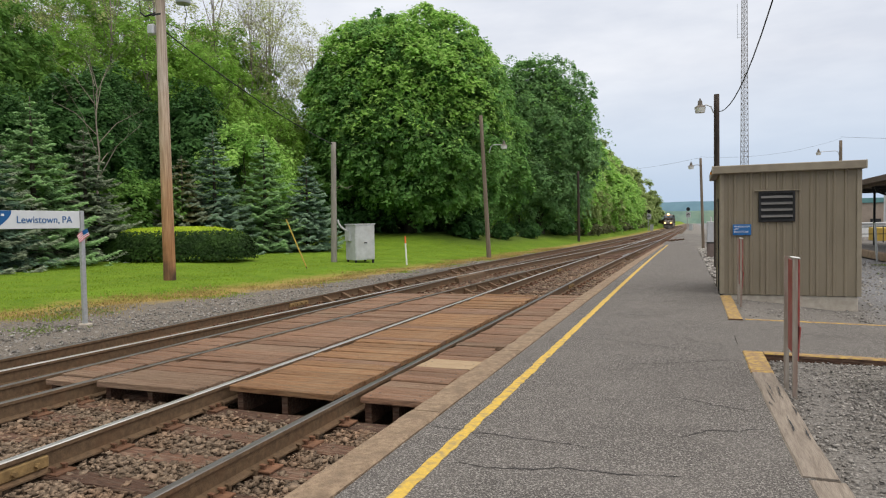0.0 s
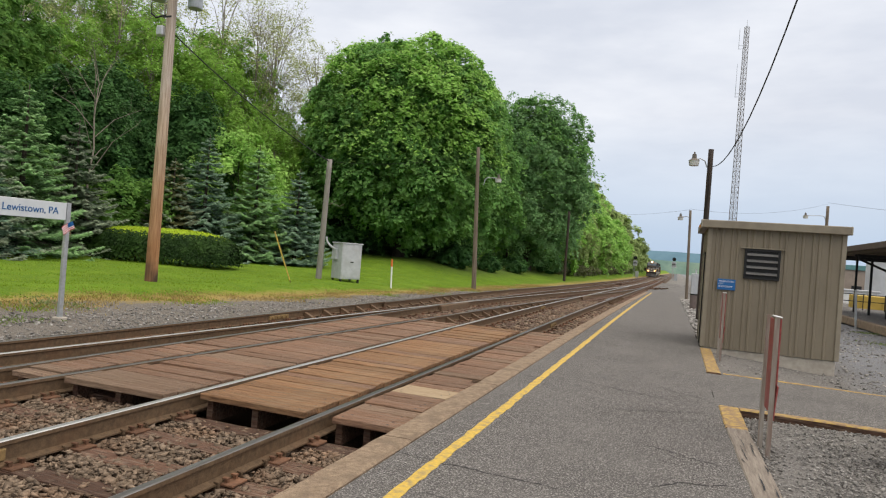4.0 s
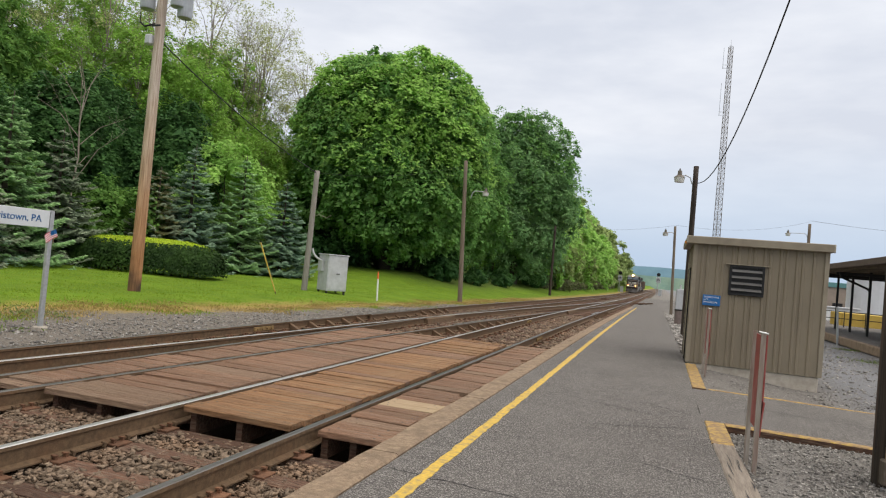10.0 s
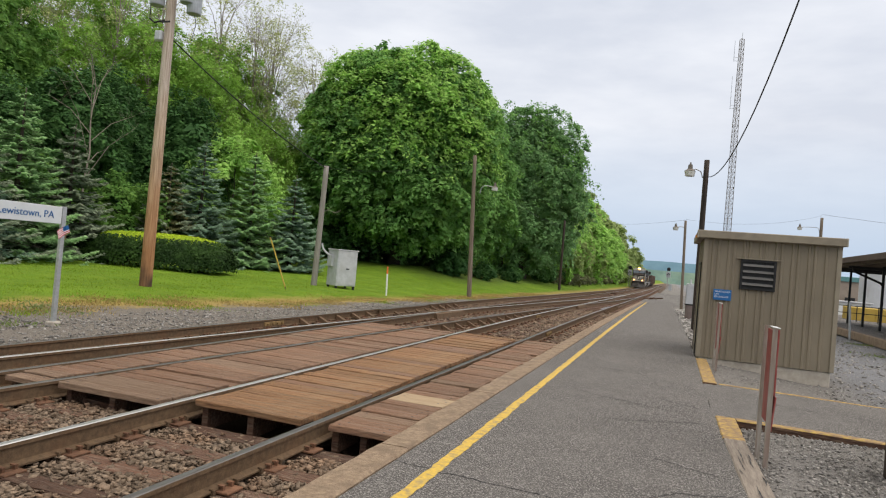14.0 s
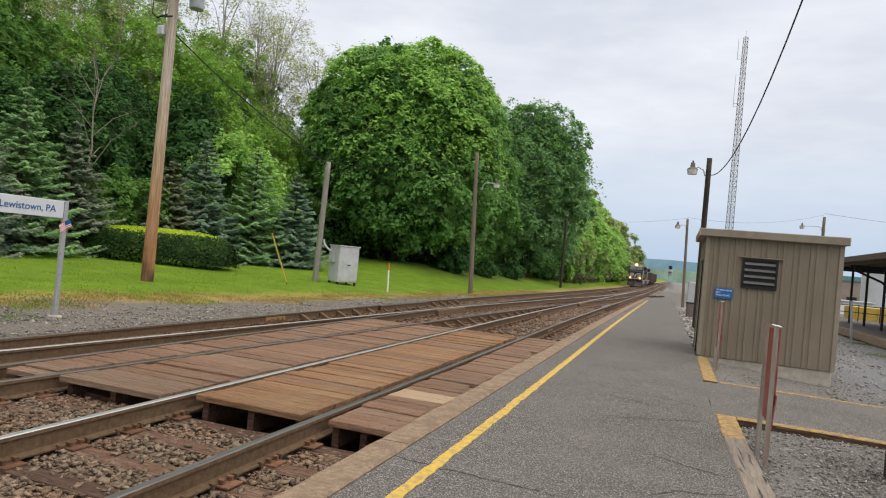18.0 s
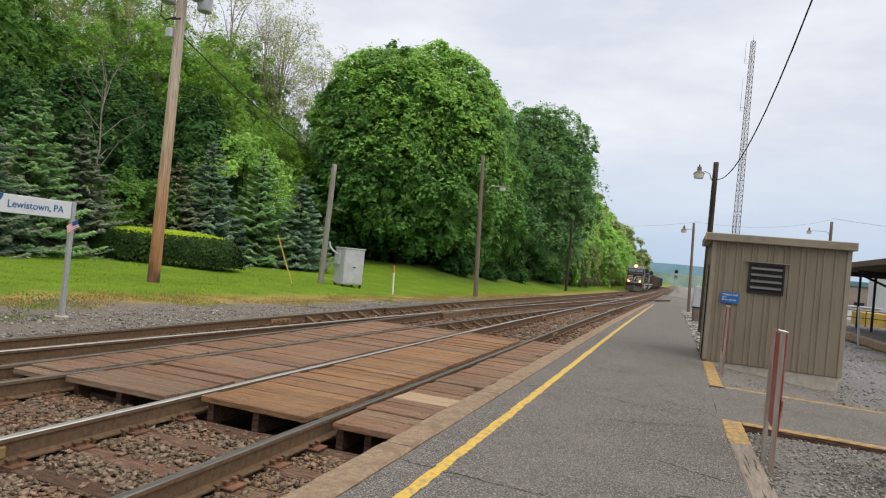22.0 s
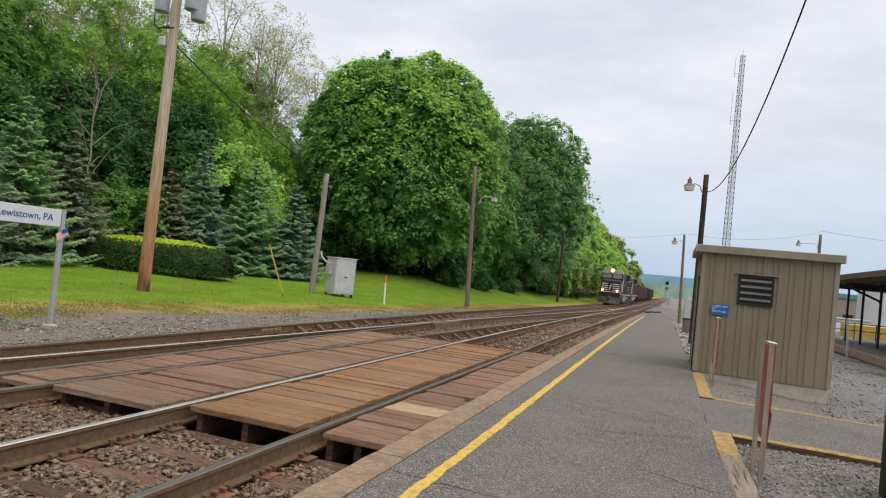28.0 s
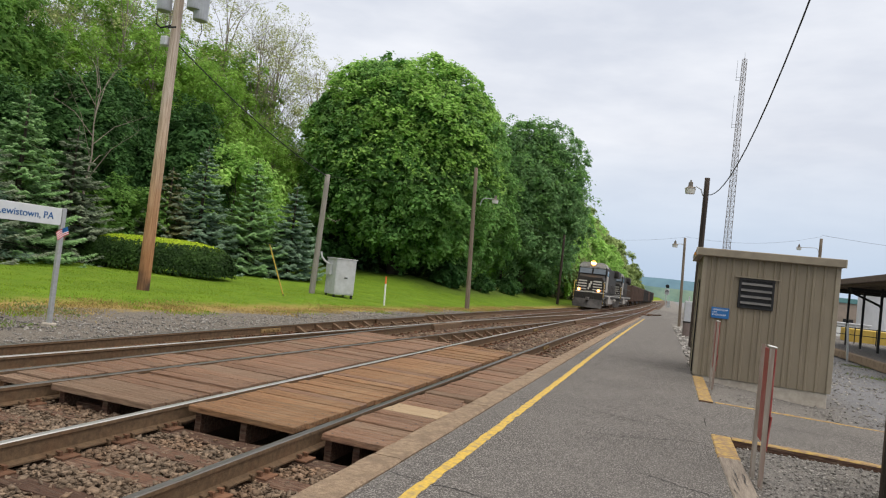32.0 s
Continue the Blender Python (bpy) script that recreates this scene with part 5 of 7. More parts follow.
M_FLAGRED = mat("flag_red", (0.50, 0.05, 0.07), (0.42, 0.04, 0.06), 0.8, scale=20)


# ---- station sign ----
def build_station_sign():
    z = gz(-8.08, 9.35)
    s = thing("station_sign", "grey and navy station name sign on square posts", "sign", (-8.09, 9.35, z))
    top = 2.042 - z
    for y in (0.0, -3.1):
        bm = bmesh.new()
        box(bm, (0, y, top / 2 - 0.05), (0.075, 0.085, top + 0.1), 0.008)
        part("post", bm, M_GALV, s)
        bm = bmesh.new()
        box(bm, (0, y, 0.02), (0.2, 0.2, 0.1), 0.02)
        part("footing", bm, M_CONCRETE, s)
    bm = bmesh.new()
    box(bm, (0.0, -1.55, top - 0.175), (0.045, 3.0, 0.33), 0.006)
    panel = part("panel", bm, M_SIGNWHITE, s)
    # navy field with a curved edge
    v = [(0.026, -3.04, top - 0.338), (0.026, -3.04, top - 0.012)]
    n = 12
    for i in range(n + 1):
        a = i / n
        v.append((0.026, -1.42 - 0.30 * (1 - math.sin((1 - a) * math.pi / 2)) + 0.0, top - 0.012 - 0.326 * a))
    raw("navy_field", v, [tuple(range(len(v) - 1, -1, -1))], M_NAVY, panel)
    w = lettering("Lewistown,", 0.185, M_NAVY, panel, pose(0.026, -1.34, top - 0.235, 90, 0, 90))
    end = max(q.co.x for q in w.data.vertices)
    lettering("PA", 0.185, M_NAVY, panel, pose(0.026, -1.34 + end + 0.055, top - 0.235, 90, 0, 90))
    bars(panel, "printed_mark", M_WHITE, [(-0.02, 0, 0.05, 0.04), (0.06, 0, 0.07, 0.04), (0.14, 0, 0.05, 0.04)], pose(0.028, -1.72, top - 0.09, 0, 0, 90))
    # little flag tied to the post, hanging to one side
    f = thing("small_flag", "small striped red and white flag with blue canton", "flag", (-8.035, 9.37, 1.60))
    bm = bmesh.new()
    bar(bm, (-0.01, 0.03, -0.20), (-0.01, 0.06, 0.12), 0.006, 0.006, 6)
    part("stick", bm, M_POLE, f)

    def cloth(u, w):
        """A point of the cloth: u along the fly, w down the hoist."""
        return (0.012 * math.sin(u * 7 + w * 2), 0.055 - 0.235 * u + 0.05 * w, 0.10 - 0.11 * u - 0.15 * w - 0.03 * u * u)
    for i in range(9):
        u0 = 0.46 if i < 5 else 0.0
        v = [cloth(u0 + (1 - u0) * u / 4, (i + w) / 9) for u in range(5) for w in (0, 1)]
        raw("stripe", v, [(2 * u, 2 * u + 2, 2 * u + 3, 2 * u + 1) for u in range(4)], M_FLAGRED if i % 2 == 0 else M_WHITE, f)
    v = [cloth(0.46 * u / 2, 5 / 9 * w) for u in range(3) for w in (0, 1)]
    raw("canton", v, [(0, 2, 3, 1), (2, 4, 5, 3)], M_NAVY, f)


build_station_sign()


# ---- lawn fittings ----
def build_cabinet():
    c = thing("equipment_cabinet", "grey metal equipment cabinet standing on the lawn", "cabinet", (-11.35, 26.9, gz(-11.35, 26.9)), rz=57)
    bm = bmesh.new()
    box(bm, (0, 0, 0.94), (1.02, 0.92, 1.62), 0.012)
    body = part("body", bm, M_GREYMETAL, c)
    bm = bmesh.new()
    box(bm, (0, 0, 1.77), (1.10, 1.0, 0.05), 0.012)
    part("lid", bm, M_GREYMETAL, c)
    bm = bmesh.new()
    box(bm, (0, -0.468, 0.95), (0.94, 0.02, 1.52), 0.006)
    door = part("door", bm, M_GREYMETAL, c)
    bm = bmesh.new()
    box(bm, (0.02, -0.49, 0.92), (0.16, 0.03, 0.04), 0.008)
    part("handle", bm, M_DARK, door, "dark door handle")
    for x in (-0.45, 0.45):
        for y in (-0.38, 0.38):
            bm = bmesh.new()
            box(bm, (x, y, 0.05), (0.08, 0.1, 0.24), 0.008)
            part("leg", bm, M_DARK, c)
    bm = bmesh.new()
    box(bm, (-0.57, 0.12, 1.25), (0.12, 0.4, 0.5), 0.01)
    part("side_box", bm, M_GREYMETAL, c)
    # conduit from the pole, part of the pole's fittings
    bm = bmesh.new()
    pts = []
    for i in range(11):
        a = i / 10
        pts.append((0.20 + 0.85 * a ** 1.6, 0.10 + 0.45 * a ** 1.6, 1.95 - 0.62 * math.sin(a * math.pi / 2) ** 0.8))
    tube(bm, pts, 0.045, 8)
    part("conduit", bm, M_GREYMETAL, pole2, "grey bent conduit")
    bm = bmesh.new()
    box(bm, (0.10, 0, 5.42), (0.16, 0.14, 0.10), 0.02)
    part("cable_bracket", bm, M_GREYMETAL, pole2)
    # dead twig on the pole
    bm = bmesh.new()
    tube(bm, [(0.12, 0, 3.35), (0.4, 0, 3.5), (0.75, 0.1, 3.38), (1.0, 0.1, 3.5)], 0.012, 4)
    tube(bm, [(0.4, 0, 3.5), (0.6, 0, 3.66)], 0.01, 4)
    part("twig", bm, M_BARK_PALE, pole2)


build_cabinet()
m1 = thing("marker_post", "white marker post with an orange cap", "marker post", (-9.35, 27.7, gz(-9.35, 27.7)))
bm = bmesh.new()
bar(bm, (0, 0, -0.2), (-0.05, 0, 1.02), 0.038, 0.038, 10)
part("tube", bm, M_WHITE, m1)
bm = bmesh.new()
bar(bm, (-0.05, 0, 1.02), (-0.062, 0, 1.36), 0.042, 0.036, 10)
part("cap", bm, M_ORANGE, m1, "orange marker cap")
g1 = thing("guy_wire_guard", "leaning yellow plastic guy wire guard", "wire guard", (-11.44, 22.44, gz(-11.44, 22.44)))
bm = bmesh.new()
bar(bm, (0, 0, 0.1), (-0.60, -0.42, 2.0), 0.025, 0.025, 8)
part("sleeve", bm, M_YELLOW, g1)
bm = bmesh.new()
bar(bm, (0.05, 0.03, -0.1), (0.0, 0, 0.12), 0.02, 0.02, 6)
part("anchor_rod", bm, M_RUST, g1)


def build_transformers():
    zt = gz(-12.66, 16.34)
    spots = ((-0.60, -0.22, 9.33), (0.47, -0.08, 9.40), (0.58, 0.13, 9.12))
    m_can = mat("blue_grey_can_paint", (0.36, 0.39, 0.42), (0.30, 0.325, 0.35), 0.45, scale=4, third=(0.24, 0.25, 0.26), third_scale=2.5)
    for x, y, z in spots:
        t = new("transformer")
        t.parent = pole1
        t.matrix_basis = pose(x + 0.13, y + 0.08, z - zt - 0.35)
        tagged(t, "grey cylindrical transformer can")
        bm = bmesh.new()
        bar(bm, (0, 0, 0), (0, 0, 0.03), 0.215, 0.225, 18)
        bar(bm, (0, 0, 0.03), (0, 0, 0.92), 0.225, 0.225, 18)
        bar(bm, (0, 0, 0.92), (0, 0, 1.0), 0.225, 0.16, 18)
        part("tank", bm, m_can, t)
        bm = bmesh.new()
        bar(bm, (0, 0, 0.55), (-x * 0.75, -y * 0.75, 0.55), 0.035, 0.035, 6)
        part("bracket", bm, M_DULLSTEEL, t)
        bm = bmesh.new()
        bar(bm, (0, 0, 1.0), (0, 0, 1.22), 0.06, 0.04, 8)
        part("bushing", bm, M_GLASS_LAMP, t)
    bm = bmesh.new()
    box(bm, (-0.30, -0.10, 8.0 - zt), (0.28, 0.2, 0.34), 0.05)
    part("cutout_box", bm, M_GALV, pole1)
    bm = bmesh.new()
    tube(bm, [(-0.2, 0, 8.55 - zt), (-0.55, -0.1, 8.45 - zt), (-0.75, -0.1, 8.6 - zt)], 0.03, 6)
    box(bm, (0, -0.19, 8.42 - zt), (0.34, 0.03, 0.06), 0.01)
    part("insulator_arm", bm, M_DARK, pole1)
    bm = bmesh.new()
    tube(bm, [(-0.75, -0.1, 8.6 - zt), (-0.72, -0.15, 9.3 - zt), (-0.5, -0.3, 9.9 - zt)], 0.012, 5)
    part("jumper_wire", bm, M_CABLE, pole1)
    bm = bmesh.new()
    tube(bm, [(0.15, 0.1, 8.2 - zt), (0.55, 0.4, 8.0 - zt), (0.75, 0.3, 8.5 - zt), (0.55, 0.25, 9.3 - zt)], 0.012, 5)
    part("jumper_wire", bm, M_CABLE, pole1)
    # cross arm above the cans
    bm = bmesh.new()
    box(bm, (0, 0.12, 10.9 - zt), (2.4, 0.1, 0.12), 0.01, Matrix.Rotation(radians(45), 4, "Z"))
    part("crossarm", bm, M_POLE, pole1)


build_transformers()


def wire(a, b, sag, r, label):
    w = thing("overhead_wire", label, "wire")
    bm = bmesh.new()
    a, b = Vector(a), Vector(b)
    pts = []
    for i in range(25):
        f = i / 24
        p = a.lerp(b, f)
        p.z -= 4 * sag * f * (1 - f)
        pts.append(p)
    tube(bm, pts, r, 5)
    part("strand", bm, M_CABLE, w)


wire((-12.68, 16.55, 8.0), (-12.25, 26.15, 5.40), 0.25, 0.022, "thin black cable sloping between two poles")
wire((-12.25, 26.2, 5.4), (-8.22, 36.0, 7.6), 0.35, 0.006, "thin black cable between lawn poles")
wire((-8.21, 36.0, 7.4), (-8.4, 71.0, 6.6), 0.8, 0.010, "thin black cable along the tracks")
wire((3.98, 24.7, 5.4), (5.5, -4.0, 15.5), 3.7, 0.015, "black overhead cable rising from a lamp pole")
wire((3.64, 47.5, 5.9), (13.9, 58.7, 7.8), 0.5, 0.006, "thin cable between lamp poles")
wire((-8.4, 71.0, 7.2), (3.64, 47.5, 5.85), 0.4, 0.006, "thin cable crossing over the tracks")
wire((13.9, 58.7, 7.9), (40.0, 52.0, 7.6), 0.9, 0.010, "thin cable beyond the yard")


# ---- radio tower ----
def build_tower():
    x, y = 14.5, 170.0
    t = thing("radio_tower", "slender grey lattice radio tower with whip antennas", "tower", (x, y, gz(x, y)))
    H, b, c = 62.3, 1.75, 0.98
    n = 50

    def leg(k, z):
        r = b + (c - b) * z / H
        a = k * 2.0944 + 0.4
        return Vector((r * 0.62 * math.cos(a), r * 0.62 * math.sin(a), z))
    for k in range(3):
        bm = bmesh.new()
        bar(bm, leg(k, 0), leg(k, H), 0.075, 0.06, 5)
        part("leg", bm, M_DULLSTEEL, t)
    for k in range(3):
        bm = bmesh.new()
        for i in range(n):
            z0, z1 = H * i / n, H * (i + 1) / n
            bar(bm, leg(k, z0), leg((k + 1) % 3, z1), 0.034, 0.034, 3, False)
            bar(bm, leg((k + 1) % 3, z0), leg(k, z1), 0.034, 0.034, 3, False)
            bar(bm, leg(k, z1), leg((k + 1) % 3, z1), 0.034, 0.034, 3, False)
        part("bracing", bm, M_DULLSTEEL, t)
    for z, L in ((H * 0.727, 8.0), (H * 0.913, 5.1)):
        a = new("antenna")
        a.parent = t
        bm = bmesh.new()
        bar(bm, (-1.5, 0, z), (-1.5, 0, z + L), 0.06, 0.04, 6)
        part("whip", bm, M_GALV, a)
        bm = bmesh.new()
        bar(bm, (-1.6, 0, z + 0.1), (0, 0, z + 0.1), 0.05, 0.05, 5)
        bar(bm, (-1.6, 0, z + 0.9), (0, 0, z + 0.9), 0.05, 0.05, 5)
        part("stand_off", bm, M_GALV, a)
    bm = bmesh.new()
    bar(bm, (0, 0, H), (0, 0, H + 1.6), 0.05, 0.03, 5)
    part("beacon_mast", bm, M_GALV, t)


build_tower()


# ---- posts by the walk ----


M_CHANNEL = mat("weathered_channel_steel", (0.36, 0.325, 0.285), (0.25, 0.21, 0.17), 0.55, 0.25, scale=7, stretch=(4, 4, 0.5), third=(0.22, 0.12, 0.09), third_scale=4, third_amount=0.5)


def board_stand(x, y, label):
    z = gz(x, y)
    s = thing("barrier_stand", label, "barrier", (x, y, z), group="barrier stands")
    h = 1.30 - z - 0.03
    for dx, dy in ((-0.026, 0.20), (0.0, -0.20)):
        bm = bmesh.new()
        # one rolled channel: a web with two flanges turned the same way
        outline = ((-0.0215, -0.006), (0.0215, -0.006), (0.0215, 0.036), (0.0145, 0.036), (0.0145, 0.006), (-0.0145, 0.006), (-0.0145, 0.036), (-0.0215, 0.036))
        low = [bm.verts.new((dx + u, dy + v, -0.2)) for u, v in outline]
        high = [bm.verts.new((dx + u, dy + v, h)) for u, v in outline]
        bm.faces.new(low[::-1])
        bm.faces.new(high)
        for i in range(8):
            j = (i + 1) % 8
            bm.faces.new((low[i], low[j], high[j], high[i]))
        part("channel_post", bm, M_CHANNEL, s)
    for dx, dy, th, ly, z0, z1, tilt in ((0.030, -0.11, 0.016, 0.20, 0.52, 0.99, 0), (-0.015, 0.0, 0.010, 0.30, 0.32, 0.985, 0), (0.034, -0.11, 0.016, 0.18, 0.27, 0.515, 4)):
        bm = bmesh.new()
        box(bm, (0, 0, 0), (th, ly, h * (z1 - z0)), 0.004)
        o = part("board" if tilt == 0 else "loose_board", bm, M_RED, s, "faded red reflective board")
        o.matrix_basis = pose(dx, dy, h * (z0 + z1) / 2, 0, tilt, 0)
    bm = bmesh.new()
    box(bm, (0.006, -0.13, h * 1.003), (0.072, 0.17, 0.010), 0.003, Matrix.Rotation(radians(7), 4, "Y"))
    part("cap_strip", bm, M_WHITE, s)


board_stand(4.06, 7.12, "pair of steel channel posts with red boards")
board_stand(4.03, 14.2, "pair of steel channel posts beside the shed")


def build_shed_sign():
    s = thing("shed_sign", "blue sign with white writing on the shed wall", "sign", (4.13, 15.34, 1.42))
    bm = bmesh.new()
    box(bm, (0, 0, 0), (0.36, 0.012, 0.235), 0.01)
    panel = part("panel", bm, M_BLUE, s)
    for i, w in enumerate(("WHEELCHAIR", "LIFT", "ENCLOSURE")):
        lettering(w, 0.05, M_WHITE, panel, pose(-0.155, -0.007, 0.052 - 0.055 * i, 90, 0, 0), thick=0.001)


build_shed_sign()


def build_near_pole_fittings():
    bm = bmesh.new()
    tube(bm, [(-0.085, -0.165, 0.28), (-0.085, -0.175, 0.5), (-0.065, -0.17, 0.8), (-0.055, -0.155, 5.5)], 0.020, 8)
    part("conduit", bm, mat("tan_conduit", (0.33, 0.26, 0.19), (0.22, 0.17, 0.12), 0.6, scale=5, stretch=(4, 4, 0.6)), near_pole, "tan painted conduit")
    bm = bmesh.new()
    box(bm, (-0.07, -0.20, 0.17), (0.15, 0.11, 0.24), 0.014)
    part("junction_box", bm, mat("weathered_box", (0.12, 0.098, 0.075), (0.075, 0.06, 0.046), 0.6, scale=9), near_pole, "weathered metal junction box")
    bm = bmesh.new()
    tube(bm, [(-0.03, -0.20, 0.02), (-0.03, -0.20, -0.2)], 0.03, 8)
    tube(bm, [(-0.11, -0.19, 0.02), (-0.11, -0.19, -0.2)], 0.026, 8)
    part("lower_conduit", bm, M_GALV, near_pole)
    bm = bmesh.new()
    bar(bm, (0.0, -0.17, 2.9), (0, -0.15, 2.9), 0.012, 0.012, 6)
    part("bolt", bm, M_GALV, near_pole)


build_near_pole_fittings()

# bin and grey case by the platform's far edge
b1 = thing("litter_bin", "brown metal litter bin beside the platform", "litter bin", (4.01, 33.1, gz(4.01, 33.1)))
bm = bmesh.new()
bar(bm, (0, 0, 0.0), (0, 0, 0.72), 0.25, 0.27, 16)
part("drum", bm, mat("brown_bin", (0.22, 0.17, 0.155), (0.16, 0.125, 0.115), 0.7, scale=6), b1)
bm = bmesh.new()
bar(bm, (0, 0, 0.70), (0, 0, 0.76), 0.285, 0.285, 16)
part("rim", bm, M_DARK, b1)
b2 = thing("relay_case", "tall silver relay case beyond the shed", "cabinet", (4.05, 38.0, gz(4.05, 38.0)))
bm = bmesh.new()
box(bm, (0, 0, 0.9), (0.42, 0.5, 1.7), 0.015)
part("body", bm, M_GALV, b2)
bm = bmesh.new()
box(bm, (0, -0.26, 0.9), (0.36, 0.02, 1.55), 0.006)
part("door", bm, M_GREYMETAL, b2)
bm = bmesh.new()
bar(bm, (0, 0, 1.75), (0, 0, 2.0), 0.04, 0.03, 6)
part("vent_cap", bm, M_GREYMETAL, b2)


# ---- signals down the line ----
def signal(x, y, h):
    z = gz(x, y)
    s = thing("railway_signal", "railway signal mast with dark heads, seen far off", "signal", (x, y, z), group="railway signals")
    bm = bmesh.new()
    bar(bm, (0, 0, -0.2), (0, 0, h), 0.08, 0.07, 8)
    part("mast", bm, M_GALV, s)
    bm = bmesh.new()
    bar(bm, (0.1, -0.12, h - 0.2), (0.1, -0.05, h - 0.2), 0.45, 0.45, 18)
    part("target", bm, M_DARK, s)
    bm = bmesh.new()
    box(bm, (0.1, -0.02, h - 1.55), (1.05, 0.08, 1.35), 0.05)
    part("backing_panel", bm, M_GREYMETAL, s, "pale grey backing panel")
    for zz in (h - 0.2, h - 1.5):
        for k in range(3):
            bm = bmesh.new()
            bar(bm, (0.1 + 0.24 * (k - 1), -0.3, zz + 0.2 * (k % 2)), (0.1 + 0.24 * (k - 1), -0.07, zz + 0.2 * (k % 2)), 0.13, 0.13, 8)
            part("lamp_hood", bm, M_DARK, s)
    bm = bmesh.new()
    for i in range(int(h / 0.35)):
        bar(bm, (-0.3, 0.06, 0.3 + 0.35 * i), (-0.02, 0.06, 0.3 + 0.35 * i), 0.012, 0.012, 4)
    bar(bm, (-0.3, 0.06, 0.1), (-0.3, 0.06, h - 0.2), 0.015, 0.015, 4)
    part("ladder", bm, M_GALV, s)
    bm = bmesh.new()
    box(bm, (0.7, 0.2, 0.8), (0.8, 0.6, 1.6), 0.02)
    part("base_case", bm, M_GALV, s)


signal(-7.5, 175.0, 5.2)
signal(1.95, 170.0, 5.4)


# ---- yard on the far side ----
def build_yard():
    def slab(name, x0, x1, y0, y1, z, th, material, label, cat):
        bm = bmesh.new()
        box(bm, ((x0 + x1) / 2, (y0 + y1) / 2, z - th / 2), (x1 - x0, y1 - y0, th), 0.02)
        tagged(mesh_ob(name, bm, material), label, cat, kind="structure")
    slab("pavement", 11.25, 34, 14, 78, 0.0, 0.6, M_ASPHALT, "grey raised pavement under the canopy", "pavement")
    c = thing("pavement_kerb", "pale tan concrete kerb along the pavement", "kerb", kind="structure")
    for i in range(21):
        bm = bmesh.new()
        box(bm, (11.1, 14 + 3.05 * i + 1.52, -0.15), (0.28, 3.03, 0.34), 0.02)
        part("kerb_stone", bm, M_CURB, c)
    # canopy
    k = thing("platform_canopy", "brown sloping canopy on thin black steel posts", "canopy", (0, 0, 0))
    m_roof = mat("brown_canopy_roof", (0.12, 0.085, 0.065), (0.085, 0.06, 0.048), 0.7, scale=5)
    m_under = mat("canopy_underside", (0.17, 0.13, 0.095), (0.12, 0.09, 0.068), 0.8, scale=4)
    x0, x1, y0, y1 = 10.9, 22.0, 22.0, 46.0

    def rz(x):
        return 3.26 + 0.03 * (x - 11.0)
    for n_, dz, th, m_ in (("roof_sheet", 0.09, 0.07, m_roof), ("soffit", 0.0, 0.05, m_under)):
        v = [(x, y, rz(x) + dz + t) for x in (x0, x1) for y in (y0, y1) for t in (0, th)]
        raw(n_, v, [(0, 1, 3, 2), (4, 6, 7, 5), (0, 4, 5, 1), (2, 3, 7, 6), (1, 5, 7, 3), (0, 2, 6, 4)], m_, k)
    v = [(x, y0 - t, rz(x) + dz) for x in (x0 - 0.1, x1) for t in (0, 0.06) for dz in (-0.06, 0.2)]
    raw("fascia_board", v, [(0, 1, 3, 2), (4, 6, 7, 5), (0, 4, 5, 1), (2, 3, 7, 6), (1, 5, 7, 3), (0, 2, 6, 4)], m_roof, k)
    for y in (38.2, 41.4, 44.6):
        bm = bmesh.new()
        box(bm, ((11.5 + 21) / 2, y, 3.1), (9.5, 0.12, 0.14), 0.01)
        part("beam", bm, M_DARK, k)
        for x in (13.05, 20.0):
            bm = bmesh.new()
            box(bm, (x, y, 1.62), (0.11, 0.11, 3.25), 0.01)
            part("post", bm, M_DARK, k)
    for i in range(9):
        bm = bmesh.new()
        x = 11.4 + i * 1.1
        box(bm, (x, (y0 + y1) / 2, rz(x) - 0.07), (0.09, y1 - y0 - 0.2, 0.12), 0.005)
        part("purlin", bm, m_under, k)
    bm = bmesh.new()
    box(bm, (x0 - 0.04, (y0 + y1) / 2, rz(x0) + 0.08), (0.06, y1 - y0, 0.26), 0.01)
    part("eave_board", bm, m_roof, k)
    bm = bmesh.new()
    tube(bm, [(11.6, 38.0, 3.2), (11.7, 38.0, 2.9), (12.9, 38.1, 2.4), (13.0, 38.1, 2.3)], 0.06, 8)
    part("downpipe", bm, M_DARK, k)
    # white leaning strut at the kerb
    s = thing("kerb_post", "thin pale metal post at the kerb", "post", (10.75, 33.6, gz(10.75, 33.6)))
    bm = bmesh.new()
    bar(bm, (0, 0, -0.2), (-0.12, 0, 1.75), 0.05, 0.05, 8)
    part("tube", bm, M_GALV, s)
    # railing
    r = thing("railing", "dark metal railing along the pavement", "railing", (0, 0, 0))
    for i in range(12):
        bm = bmesh.new()
        x = 12.0 + i * 1.2
        box(bm, (x, 48.5, 0.52), (0.05, 0.05, 1.05), 0.004)
        part("baluster", bm, M_DARK, r)
    for z in (1.0, 0.55):
        bm = bmesh.new()
        box(bm, (18.6, 48.5, z), (13.3, 0.04, 0.05), 0.004)
        part("handrail", bm, M_DARK, r)
    # low yellow wall, tanks and sheds beyond
    m_yel = mat("yellow_wall", (0.52, 0.36, 0.08), (0.45, 0.31, 0.07), 0.8, scale=2)
    w = thing("yellow_container", "low yellow container beyond the railing", "container", (19.6, 53.0, gz(19.6, 53)))
    bm = bmesh.new()
    box(bm, (0, 0, 0.75), (9.6, 2.2, 1.35), 0.04)
    part("body", bm, m_yel, w)
    for i in range(8):
        bm = bmesh.new()
        box(bm, (-4.5 + i * 1.28, -1.12, 0.75), (0.08, 0.06, 1.3), 0.005)
